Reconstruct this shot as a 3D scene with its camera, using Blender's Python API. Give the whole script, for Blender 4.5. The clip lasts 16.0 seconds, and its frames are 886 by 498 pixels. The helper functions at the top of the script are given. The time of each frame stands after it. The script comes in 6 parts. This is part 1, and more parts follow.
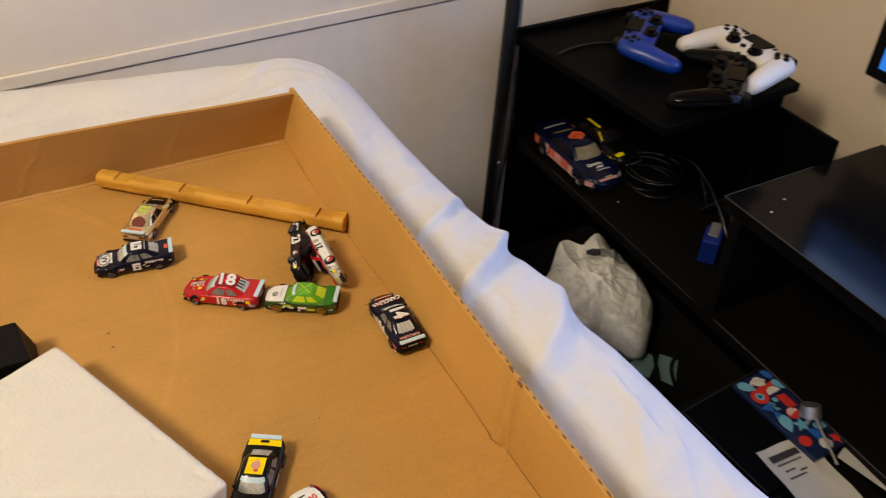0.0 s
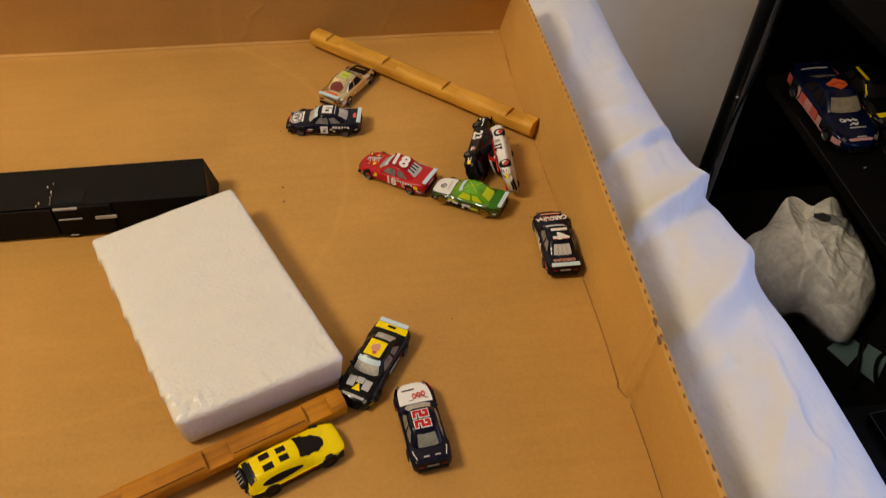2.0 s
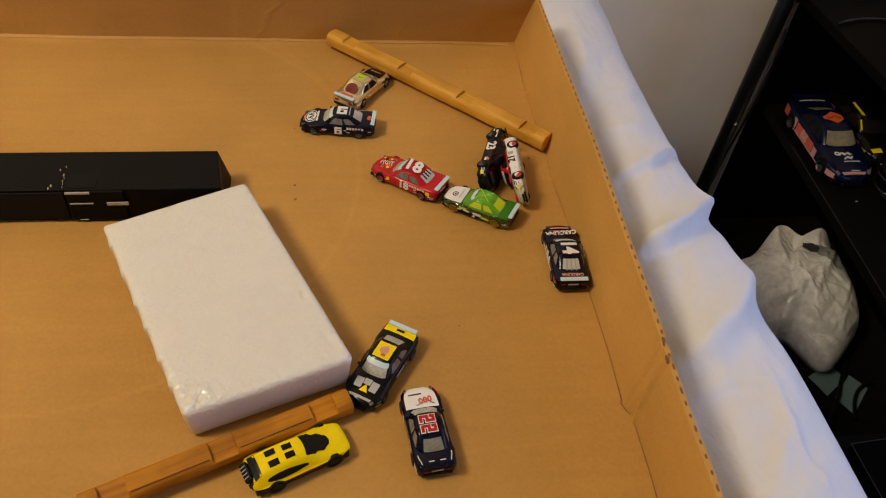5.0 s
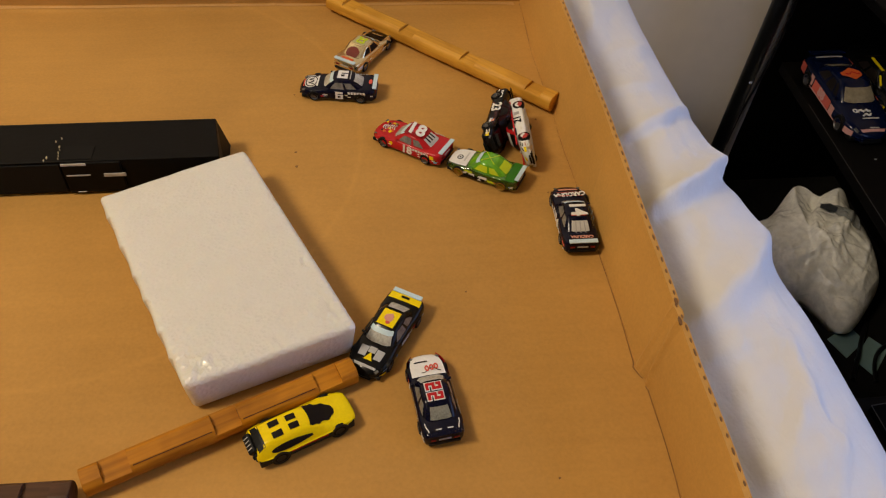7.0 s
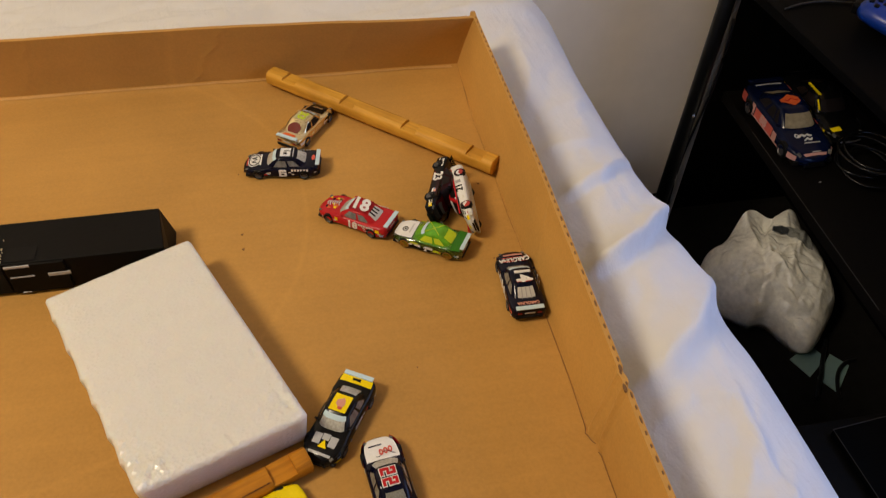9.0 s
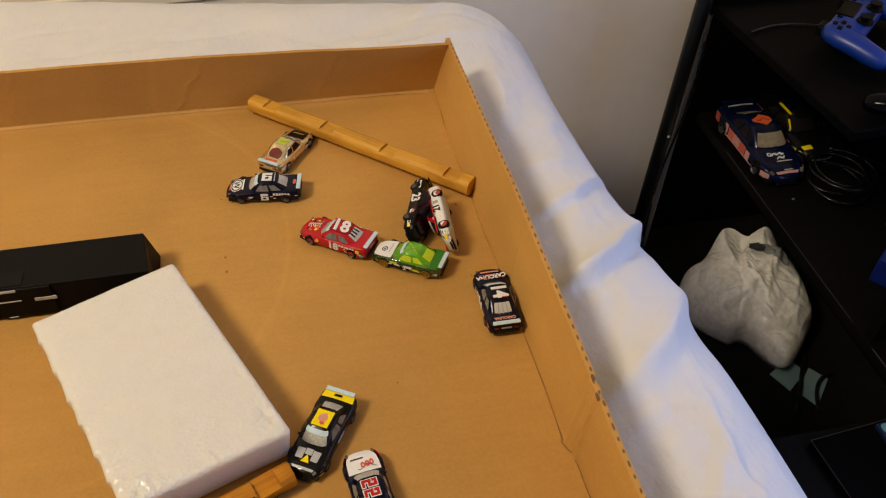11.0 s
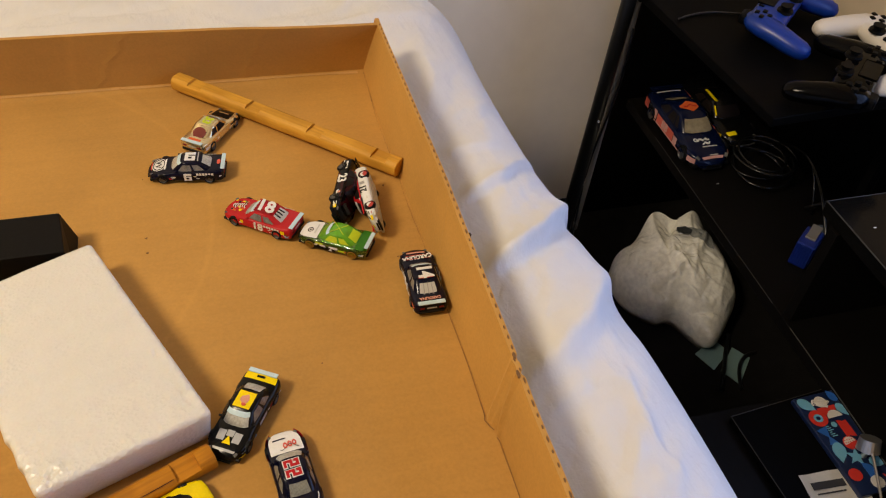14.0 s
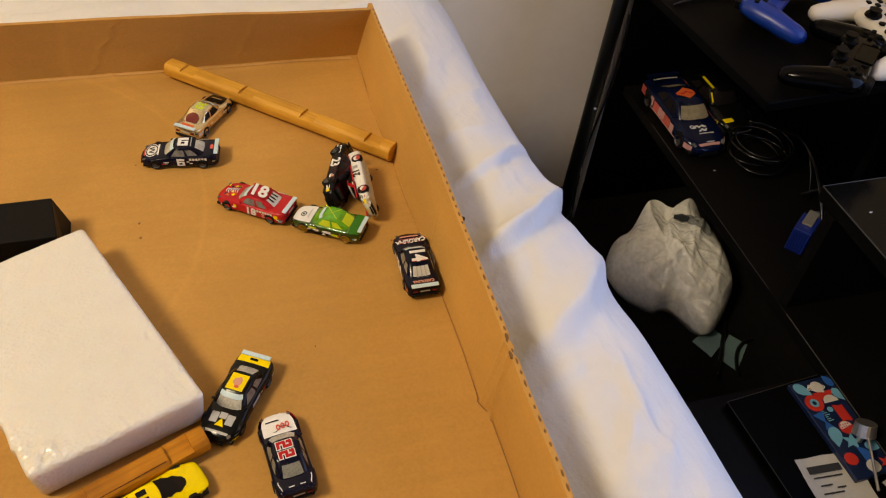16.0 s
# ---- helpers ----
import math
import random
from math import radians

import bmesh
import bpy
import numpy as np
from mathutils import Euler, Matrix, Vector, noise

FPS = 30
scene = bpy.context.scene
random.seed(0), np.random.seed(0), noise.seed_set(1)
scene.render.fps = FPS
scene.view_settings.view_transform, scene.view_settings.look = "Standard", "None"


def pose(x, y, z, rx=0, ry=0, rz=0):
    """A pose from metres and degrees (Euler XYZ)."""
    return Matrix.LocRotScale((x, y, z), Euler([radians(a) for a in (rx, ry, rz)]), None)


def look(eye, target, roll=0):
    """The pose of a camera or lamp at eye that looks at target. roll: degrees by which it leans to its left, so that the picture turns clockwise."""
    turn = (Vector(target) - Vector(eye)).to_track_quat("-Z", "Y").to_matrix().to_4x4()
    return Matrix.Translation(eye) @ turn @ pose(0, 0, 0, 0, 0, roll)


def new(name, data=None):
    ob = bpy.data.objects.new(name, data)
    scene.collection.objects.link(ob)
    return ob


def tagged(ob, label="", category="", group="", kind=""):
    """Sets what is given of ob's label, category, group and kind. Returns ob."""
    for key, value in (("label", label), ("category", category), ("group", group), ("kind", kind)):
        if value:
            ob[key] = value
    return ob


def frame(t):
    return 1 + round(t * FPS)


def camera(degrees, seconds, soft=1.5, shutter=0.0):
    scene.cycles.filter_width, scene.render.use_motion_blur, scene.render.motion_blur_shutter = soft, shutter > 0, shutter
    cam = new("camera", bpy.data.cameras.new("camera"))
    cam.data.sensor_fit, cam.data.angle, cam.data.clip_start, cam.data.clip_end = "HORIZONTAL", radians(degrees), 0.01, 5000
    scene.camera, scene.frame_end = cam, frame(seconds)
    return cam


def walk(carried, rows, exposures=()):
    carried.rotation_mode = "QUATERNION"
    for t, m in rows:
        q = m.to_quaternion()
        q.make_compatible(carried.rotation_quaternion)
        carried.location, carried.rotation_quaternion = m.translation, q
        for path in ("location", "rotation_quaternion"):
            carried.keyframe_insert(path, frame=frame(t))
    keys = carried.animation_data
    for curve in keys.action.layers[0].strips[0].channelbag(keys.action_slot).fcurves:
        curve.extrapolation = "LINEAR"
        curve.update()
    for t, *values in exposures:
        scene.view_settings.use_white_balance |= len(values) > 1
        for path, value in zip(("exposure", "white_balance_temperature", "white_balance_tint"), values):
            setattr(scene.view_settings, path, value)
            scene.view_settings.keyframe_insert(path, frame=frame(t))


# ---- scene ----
cam = camera(56.81, 16.0, soft=1.15, shutter=0.22)
WALK = (
    (0, look((-0.2068, -0.7917, 0.4890), (0.1568, -0.1073, -0.1430), 1.45)),
    (0.5, look((-0.1247, -0.7838, 0.4581), (0.0557, -0.0292, -0.1727), -3.57)),
    (1, look((-0.0983, -0.7884, 0.4717), (0.0137, -0.0223, -0.1612), -2.84)),
    (1.5, look((-0.1342, -0.7825, 0.4754), (-0.0374, -0.0417, -0.1893), -0.77)),
    (2, look((-0.1565, -0.7795, 0.4741), (-0.0675, -0.0935, -0.2480), 0.49)),
    (2.5, look((-0.1621, -0.7877, 0.4701), (-0.0770, -0.1730, -0.3140), 2.10)),
    (3, look((-0.1728, -0.7866, 0.4584), (-0.0872, -0.2107, -0.3546), 3.52)),
    (3.5, look((-0.1777, -0.7857, 0.4653), (-0.0811, -0.1865, -0.3295), 5.08)),
    (4, look((-0.1897, -0.7833, 0.4683), (-0.0827, -0.1285, -0.2799), 5.99)),
    (4.5, look((-0.1857, -0.7821, 0.4751), (-0.0729, -0.0990, -0.2465), 5.79)),
    (4.7, look((-0.1829, -0.7812, 0.4766), (-0.0683, -0.0915, -0.2385), 5.55)),
    (6.8, look((-0.1754, -0.7745, 0.4647), (-0.0851, -0.1027, -0.2705), 3.65)),
    (7, look((-0.1716, -0.7736, 0.4613), (-0.0774, -0.1072, -0.2783), 3.22)),
    (7.5, look((-0.1557, -0.7709, 0.4644), (-0.0585, -0.1137, -0.2830), 2.11)),
    (8, look((-0.1449, -0.7680, 0.4677), (-0.0298, -0.1159, -0.2816), 2.22)),
    (8.5, look((-0.1429, -0.7612, 0.4777), (-0.0200, -0.1087, -0.2700), 1.72)),
    (9, look((-0.1505, -0.7558, 0.4912), (-0.0197, -0.0691, -0.2239), 1.15)),
    (9.2, look((-0.1517, -0.7586, 0.4952), (-0.0214, -0.0580, -0.2063), 0.65)),
    (11.3, look((-0.1441, -0.7792, 0.5003), (0.0152, -0.0749, -0.1916), 1.30)),
    (11.5, look((-0.1416, -0.7829, 0.4968), (0.0249, -0.0815, -0.1963), 1.59)),
    (12, look((-0.1387, -0.7854, 0.5017), (0.0488, -0.0915, -0.1936), 2.37)),
    (12.5, look((-0.1305, -0.7849, 0.5053), (0.0725, -0.0983, -0.1928), 2.98)),
    (13, look((-0.1315, -0.7889, 0.5033), (0.0774, -0.1067, -0.1974), 3.84)),
    (13.5, look((-0.1399, -0.7843, 0.5028), (0.0746, -0.1047, -0.1988), 4.80)),
    (14, look((-0.1363, -0.7805, 0.4986), (0.0833, -0.1033, -0.2037), 5.07)),
    (14.5, look((-0.1339, -0.7817, 0.4983), (0.0842, -0.1058, -0.2057), 5.08)),
    (15, look((-0.1320, -0.7816, 0.4980), (0.0884, -0.1077, -0.2073), 5.13)),
    (15.5, look((-0.1303, -0.7849, 0.4960), (0.0895, -0.1125, -0.2107), 4.80)),
    (16, look((-0.1321, -0.7867, 0.4931), (0.0866, -0.1159, -0.2156), 4.86)),
)
walk(cam, WALK, ((0.0, 0.26, 6400, 10), (0.5, 0.0, 6600, 10), (1.0, 0.02, 6600, 10), (3.0, -0.17, 6850, 10), (4.0, -0.17, 6580, 10), (7.0, -0.17, 6580, 10), (9.0, -0.07, 6520, 10), (11.5, 0.04, 6500, 10), (13.0, 0.13, 6520, 10), (14.0, 0.15, 6650, 10), (15.0, 0.17, 6850, 10), (16.0, 0.18, 7000, 10)))

# ---- world and light ----
world = bpy.data.worlds.new("world")
scene.world = world
world.use_nodes = True
world.node_tree.nodes["Background"].inputs["Color"].default_value = (0.55, 0.62, 0.8, 1)
world.node_tree.nodes["Background"].inputs["Strength"].default_value = 0.02


def area_lamp(name, m, size_x, size_y, power, colour):
    data = bpy.data.lights.new(name, "AREA")
    data.shape, data.size, data.size_y, data.energy, data.color = "RECTANGLE", size_x, size_y, power, colour
    ob = new(name, data)
    ob.matrix_world = m
    return ob


# the warm ceiling lamp over the bed
area_lamp("ceiling_bulb", look((-1.32, -0.64, 1.70), (-0.12, -0.30, 0.0)), 0.40, 0.40, 28.0, (1.0, 0.838, 0.61))


# ---- materials ----
def mat(name, colour, rough=0.5, metal=0.0, spec=0.5, var=0.0, var_scale=20.0, bump=0.0, bump_scale=200.0, coat=0.0, coat_rough=0.06, emit=None, trans=0.0, sheen=0.0):
    m = bpy.data.materials.new(name)
    m.use_nodes = True
    nt = m.node_tree
    b = nt.nodes["Principled BSDF"]
    b.inputs["Base Color"].default_value = (*colour, 1)
    b.inputs["Roughness"].default_value = rough
    b.inputs["Metallic"].default_value = metal
    b.inputs["Specular IOR Level"].default_value = spec
    b.inputs["Coat Weight"].default_value = coat
    b.inputs["Coat Roughness"].default_value = coat_rough
    b.inputs["Transmission Weight"].default_value = trans
    b.inputs["Sheen Weight"].default_value = sheen
    if emit:
        b.inputs["Emission Color"].default_value = (*emit[0], 1)
        b.inputs["Emission Strength"].default_value = emit[1]
    co = nt.nodes.new("ShaderNodeTexCoord")
    if var > 0:
        n1 = nt.nodes.new("ShaderNodeTexNoise")
        n1.inputs["Scale"].default_value = var_scale
        n1.inputs["Detail"].default_value = 6
        nt.links.new(co.outputs["Object"], n1.inputs["Vector"])
        n2 = nt.nodes.new("ShaderNodeTexNoise")
        n2.inputs["Scale"].default_value = var_scale * 9
        n2.inputs["Detail"].default_value = 4
        nt.links.new(co.outputs["Object"], n2.inputs["Vector"])
        add = nt.nodes.new("ShaderNodeMath")
        add.operation = "ADD"
        nt.links.new(n1.outputs["Fac"], add.inputs[0])
        nt.links.new(n2.outputs["Fac"], add.inputs[1])
        mr = nt.nodes.new("ShaderNodeMapRange")
        mr.inputs["From Min"].default_value, mr.inputs["From Max"].default_value = 0.6, 1.4
        mr.inputs["To Min"].default_value, mr.inputs["To Max"].default_value = 1 - var, 1 + var
        nt.links.new(add.outputs[0], mr.inputs["Value"])
        hsv = nt.nodes.new("ShaderNodeHueSaturation")
        hsv.inputs["Color"].default_value = (*colour, 1)
        nt.links.new(mr.outputs[0], hsv.inputs["Value"])
        nt.links.new(hsv.outputs[0], b.inputs["Base Color"])
    if bump > 0:
        n3 = nt.nodes.new("ShaderNodeTexNoise")
        n3.inputs["Scale"].default_value = bump_scale
        n3.inputs["Detail"].default_value = 5
        nt.links.new(co.outputs["Object"], n3.inputs["Vector"])
        bp = nt.nodes.new("ShaderNodeBump")
        bp.inputs["Strength"].default_value = bump
        bp.inputs["Distance"].default_value = 0.001
        nt.links.new(n3.outputs["Fac"], bp.inputs["Height"])
        nt.links.new(bp.outputs[0], b.inputs["Normal"])
    return m


def cardboard_material(name, colour, across, ring=None):
    """Kraft board: fibres, faint flute lines and stains. across: the axis (0 x, 1 y) over which the flute lines repeat."""
    m = mat(name, colour, rough=0.72, spec=0.25)
    nt = m.node_tree
    b = nt.nodes["Principled BSDF"]
    co = nt.nodes.new("ShaderNodeTexCoord")
    stain = nt.nodes.new("ShaderNodeTexNoise")
    stain.inputs["Scale"].default_value, stain.inputs["Detail"].default_value = 5.0, 6
    nt.links.new(co.outputs["Object"], stain.inputs["Vector"])
    mp = nt.nodes.new("ShaderNodeMapping")
    mp.inputs["Scale"].default_value = (10, 130, 60) if across == 1 else (130, 10, 60)
    nt.links.new(co.outputs["Object"], mp.inputs["Vector"])
    fibre = nt.nodes.new("ShaderNodeTexNoise")
    fibre.inputs["Scale"].default_value, fibre.inputs["Detail"].default_value = 1.0, 5
    nt.links.new(mp.outputs[0], fibre.inputs["Vector"])
    speck = nt.nodes.new("ShaderNodeTexNoise")
    speck.inputs["Scale"].default_value, speck.inputs["Detail"].default_value = 420.0, 3
    nt.links.new(co.outputs["Object"], speck.inputs["Vector"])
    total = None
    for node, lo, hi in ((stain, -0.15, 0.15), (fibre, -0.030, 0.030), (speck, -0.05, 0.05)):
        mr = nt.nodes.new("ShaderNodeMapRange")
        mr.inputs["From Min"].default_value, mr.inputs["From Max"].default_value = 0.3, 0.7
        mr.inputs["To Min"].default_value, mr.inputs["To Max"].default_value = lo, hi
        nt.links.new(node.outputs["Fac"], mr.inputs["Value"])
        if total is None:
            total = mr
        else:
            ad = nt.nodes.new("ShaderNodeMath")
            nt.links.new(total.outputs[0], ad.inputs[0])
            nt.links.new(mr.outputs[0], ad.inputs[1])
            total = ad
    if ring:
        # a thin, slightly paler wavering ring: centre and radius
        away = nt.nodes.new("ShaderNodeVectorMath")
        away.operation = "DISTANCE"
        away.inputs[1].default_value = (ring[0], ring[1], 0)
        flat = nt.nodes.new("ShaderNodeVectorMath")
        flat.operation = "MULTIPLY_ADD"
        flat.inputs[1].default_value, flat.inputs[2].default_value = (1, 1, 0), (0, 0, 0)
        nt.links.new(co.outputs["Object"], flat.inputs[0])
        nt.links.new(flat.outputs[0], away.inputs[0])
        wobble = nt.nodes.new("ShaderNodeMath")
        wobble.operation = "MULTIPLY_ADD"
        wobble.inputs[1].default_value = 0.020
        nt.links.new(stain.outputs["Fac"], wobble.inputs[0])
        nt.links.new(away.outputs["Value"], wobble.inputs[2])
        near = nt.nodes.new("ShaderNodeMath")
        near.operation = "SUBTRACT"
        near.inputs[1].default_value = ring[2] + 0.010
        nt.links.new(wobble.outputs[0], near.inputs[0])
        size = nt.nodes.new("ShaderNodeMath")
        size.operation = "ABSOLUTE"
        nt.links.new(near.outputs[0], size.inputs[0])
        mark = nt.nodes.new("ShaderNodeMapRange")
        mark.inputs["From Min"].default_value, mark.inputs["From Max"].default_value = 0.0, 0.0035
        mark.inputs["To Min"].default_value, mark.inputs["To Max"].default_value = 0.07, 0.0
        nt.links.new(size.outputs[0], mark.inputs["Value"])
        more = nt.nodes.new("ShaderNodeMath")
        nt.links.new(total.outputs[0], more.inputs[0])
        nt.links.new(mark.outputs[0], more.inputs[1])
        total = more
    one = nt.nodes.new("ShaderNodeMath")
    one.inputs[1].default_value = 1.0
    nt.links.new(total.outputs[0], one.inputs[0])
    hsv = nt.nodes.new("ShaderNodeHueSaturation")
    hsv.inputs["Color"].default_value = (*colour, 1)
    nt.links.new(one.outputs[0], hsv.inputs["Value"])
    nt.links.new(hsv.outputs[0], b.inputs["Base Color"])
    bp = nt.nodes.new("ShaderNodeBump")
    bp.inputs["Strength"].default_value, bp.inputs["Distance"].default_value = 0.10, 0.0005
    nt.links.new(fibre.outputs["Fac"], bp.inputs["Height"])
    nt.links.new(bp.outputs[0], b.inputs["Normal"])
    return m


CARD = cardboard_material("kraft_board", (0.482, 0.254, 0.060), 1, (-0.4161, -0.2172, 0.2450))
CARD_WALL = cardboard_material("kraft_board_side", (0.490, 0.261, 0.062), 0)
CARD_SHADE = mat("hollow_shade", (0.16, 0.078, 0.026), rough=0.9)
SHEET = mat("cotton_sheet", (0.68, 0.665, 0.635), rough=0.85, spec=0.2, var=0.03, var_scale=6, bump=0.25, bump_scale=420, sheen=0.2)
# creases of the cotton: stretched noise in two directions over the fine weave
cloth_nt = SHEET.node_tree
cloth_co = cloth_nt.nodes.new("ShaderNodeTexCoord")
weave = [n for n in cloth_nt.nodes if n.type == "BUMP"][0]
below = None
for turn, scale, distance, detail in ((58, (48, 15, 30), 0.0030, 2), (100, (80, 20, 60), 0.0020, 3), (64, (130, 34, 80), 0.0010, 2), (20, (60, 26, 40), 0.0014, 2)):
    turned = cloth_nt.nodes.new("ShaderNodeMapping")
    turned.inputs["Rotation"].default_value = (0, 0, radians(90 - turn))
    cloth_nt.links.new(cloth_co.outputs["Object"], turned.inputs["Vector"])
    stretched = cloth_nt.nodes.new("ShaderNodeMapping")
    stretched.inputs["Scale"].default_value = scale
    cloth_nt.links.new(turned.outputs[0], stretched.inputs["Vector"])
    crease = cloth_nt.nodes.new("ShaderNodeTexNoise")
    crease.inputs["Scale"].default_value, crease.inputs["Detail"].default_value, crease.inputs["Distortion"].default_value = 1.0, detail, 0.5
    cloth_nt.links.new(stretched.outputs[0], crease.inputs["Vector"])
    fold = cloth_nt.nodes.new("ShaderNodeBump")
    fold.inputs["Strength"].default_value, fold.inputs["Distance"].default_value = 0.55, distance
    cloth_nt.links.new(crease.outputs["Fac"], fold.inputs["Height"])
    if below:
        cloth_nt.links.new(below.outputs[0], fold.inputs["Normal"])
    below = fold
cloth_nt.links.new(below.outputs[0], weave.inputs["Normal"])
FOAM = mat("white_foam", (0.69, 0.672, 0.61), rough=0.4, spec=0.5, var=0.035, var_scale=60, bump=0.30, bump_scale=130)
foam_nt = FOAM.node_tree
foam_skin = foam_nt.nodes["Principled BSDF"]
foam_skin.inputs["Subsurface Weight"].default_value = 0.6
foam_skin.inputs["Subsurface Radius"].default_value = (1.0, 0.8, 0.65)
foam_skin.inputs["Subsurface Scale"].default_value = 0.016
# crinkled film over the foam: glossy patches with sharp little facets
foam_co = foam_nt.nodes.new("ShaderNodeTexCoord")
foam_noise = foam_nt.nodes.new("ShaderNodeTexNoise")
foam_noise.inputs["Scale"].default_value, foam_noise.inputs["Detail"].default_value = 34.0, 5
foam_nt.links.new(foam_co.outputs["Object"], foam_noise.inputs["Vector"])
foam_map = foam_nt.nodes.new("ShaderNodeMapRange")
foam_map.inputs["From Min"].default_value, foam_map.inputs["From Max"].default_value = 0.48, 0.62
foam_map.inputs["To Min"].default_value, foam_map.inputs["To Max"].default_value = 0.32, 0.28
foam_nt.links.new(foam_noise.outputs["Fac"], foam_map.inputs["Value"])
foam_nt.links.new(foam_map.outputs[0], foam_skin.inputs["Roughness"])
foam_cells = foam_nt.nodes.new("ShaderNodeTexVoronoi")
foam_cells.inputs["Scale"].default_value = 340.0
foam_nt.links.new(foam_co.outputs["Object"], foam_cells.inputs["Vector"])
foam_film = foam_nt.nodes.new("ShaderNodeMapRange")
foam_film.inputs["From Min"].default_value, foam_film.inputs["From Max"].default_value = 0.40, 0.75
foam_film.inputs["To Min"].default_value, foam_film.inputs["To Max"].default_value = 0.34, 0.60
foam_nt.links.new(foam_noise.outputs["Fac"], foam_film.inputs["Value"])
foam_bump = foam_nt.nodes.new("ShaderNodeBump")
foam_bump.inputs["Distance"].default_value = 0.0016
foam_nt.links.new(foam_film.outputs[0], foam_bump.inputs["Strength"])
foam_nt.links.new(foam_cells.outputs["Distance"], foam_bump.inputs["Height"])
foam_grain = [n for n in foam_nt.nodes if n.type == "BUMP" and n != foam_bump][0]
foam_nt.links.new(foam_bump.outputs[0], foam_grain.inputs["Normal"])
# tiny facets of clear film that glint
foam_glint = foam_nt.nodes.new("ShaderNodeTexVoronoi")
foam_glint.inputs["Scale"].default_value = 330.0
foam_nt.links.new(foam_co.outputs["Object"], foam_glint.inputs["Vector"])
foam_facet = foam_nt.nodes.new("ShaderNodeBump")
foam_facet.inputs["Strength"].default_value, foam_facet.inputs["Distance"].default_value = 1.0, 0.0026
foam_nt.links.new(foam_glint.outputs["Color"], foam_facet.inputs["Height"])
foam_nt.links.new(foam_facet.outputs[0], foam_skin.inputs["Coat Normal"])
foam_skin.inputs["Coat Weight"].default_value, foam_skin.inputs["Coat Roughness"].default_value = 0.6, 0.10
BLACK_CARD = mat("black_box_card", (0.0030, 0.0026, 0.0022), rough=0.5, spec=0.10, var=0.2, var_scale=30, bump=0.15, bump_scale=300)
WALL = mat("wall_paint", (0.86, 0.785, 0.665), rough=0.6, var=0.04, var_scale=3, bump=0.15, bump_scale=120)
# side walls: a darker tan than the far wall
WALL_TAN = mat("darker_wall_tan", (0.66, 0.55, 0.40), rough=0.65, var=0.04, var_scale=3, bump=0.15, bump_scale=120)
SEAM = mat("dark_seam", (0.05, 0.04, 0.035), rough=0.8)
CEILING = mat("ceiling_paint", (0.75, 0.72, 0.68), rough=0.8, var=0.03, var_scale=4)
CARPET = mat("dark_carpet", (0.010, 0.009, 0.008), rough=0.95, spec=0.05, var=0.3, var_scale=40, bump=0.5, bump_scale=500)
BLACK_WOOD = mat("black_laminate", (0.0046, 0.0040, 0.0035), rough=0.46, spec=0.07, var=0.25, var_scale=16, bump=0.08, bump_scale=200)
RACK_BLACK = mat("rack_laminate", (0.0018, 0.0017, 0.0016), rough=0.5, spec=0.035, var=0.25, var_scale=16, bump=0.08, bump_scale=200)
WORN_EDGE = mat("worn_laminate_edge", (0.032, 0.030, 0.027), rough=0.6, var=0.4, var_scale=60)
BLACK_METAL = mat("black_metal", (0.006, 0.006, 0.006), rough=0.35, metal=0.0, spec=0.35)


# ---- helpers ----
def part(name, bm, material, parent, label="", smooth=False):
    me = bpy.data.meshes.new(name)
    bm.to_mesh(me)
    bm.free()
    me.materials.append(material)
    if smooth:
        for p in me.polygons:
            p.use_smooth = True
    ob = new(name, me)
    if parent is not None:
        ob.parent = parent
    if label:
        ob["label"] = label
    return ob


def thing(name, label, category, group="", m=None, kind=""):
    ob = tagged(new(name), label, category, group, kind)
    if m is not None:
        ob.matrix_world = m
    return ob


def block(x0, x1, y0, y1, z0, z1, bevel=0.0, seg=2, bm=None):
    own = bmesh.new()
    bmesh.ops.create_cube(own, size=1.0)
    for v in own.verts:
        v.co = ((x0 + x1) / 2 + v.co.x * (x1 - x0), (y0 + y1) / 2 + v.co.y * (y1 - y0), (z0 + z1) / 2 + v.co.z * (z1 - z0))
    if bevel > 0:
        bmesh.ops.bevel(own, geom=list(own.edges), offset=bevel, segments=seg, affect="EDGES", profile=0.5)
    return join(bm, own)


def join(bm, own):
    if bm is None:
        return own
    me = bpy.data.meshes.new("tmp")
    own.to_mesh(me)
    own.free()
    bm.from_mesh(me)
    bpy.data.meshes.remove(me)
    return bm


def prism(points, z0, z1, bevel=0.0, bm=None):
    """A prism over a polygon in xy."""
    own = bmesh.new()
    lo = [own.verts.new((x, y, z0)) for x, y in points]
    hi = [own.verts.new((x, y, z1)) for x, y in points]
    own.faces.new(lo[::-1])
    own.faces.new(hi)
    n = len(points)
    for i in range(n):
        own.faces.new((lo[i], lo[(i + 1) % n], hi[(i + 1) % n], hi[i]))
    bmesh.ops.recalc_face_normals(own, faces=own.faces)
    if bevel > 0:
        bmesh.ops.bevel(own, geom=list(own.edges), offset=bevel, segments=2, affect="EDGES", profile=0.5)
    return join(bm, own)


def rod(a, b, r0, r1=None, seg=14, bm=None, caps=True):
    own = bmesh.new()
    a, b = Vector(a), Vector(b)
    bmesh.ops.create_cone(own, cap_ends=caps, segments=seg, radius1=r0, radius2=r0 if r1 is None else r1, depth=(b - a).length)
    m = Matrix.Translation((a + b) / 2) @ (b - a).to_track_quat("Z", "Y").to_matrix().to_4x4()
    bmesh.ops.transform(own, matrix=m, verts=own.verts)
    return join(bm, own)


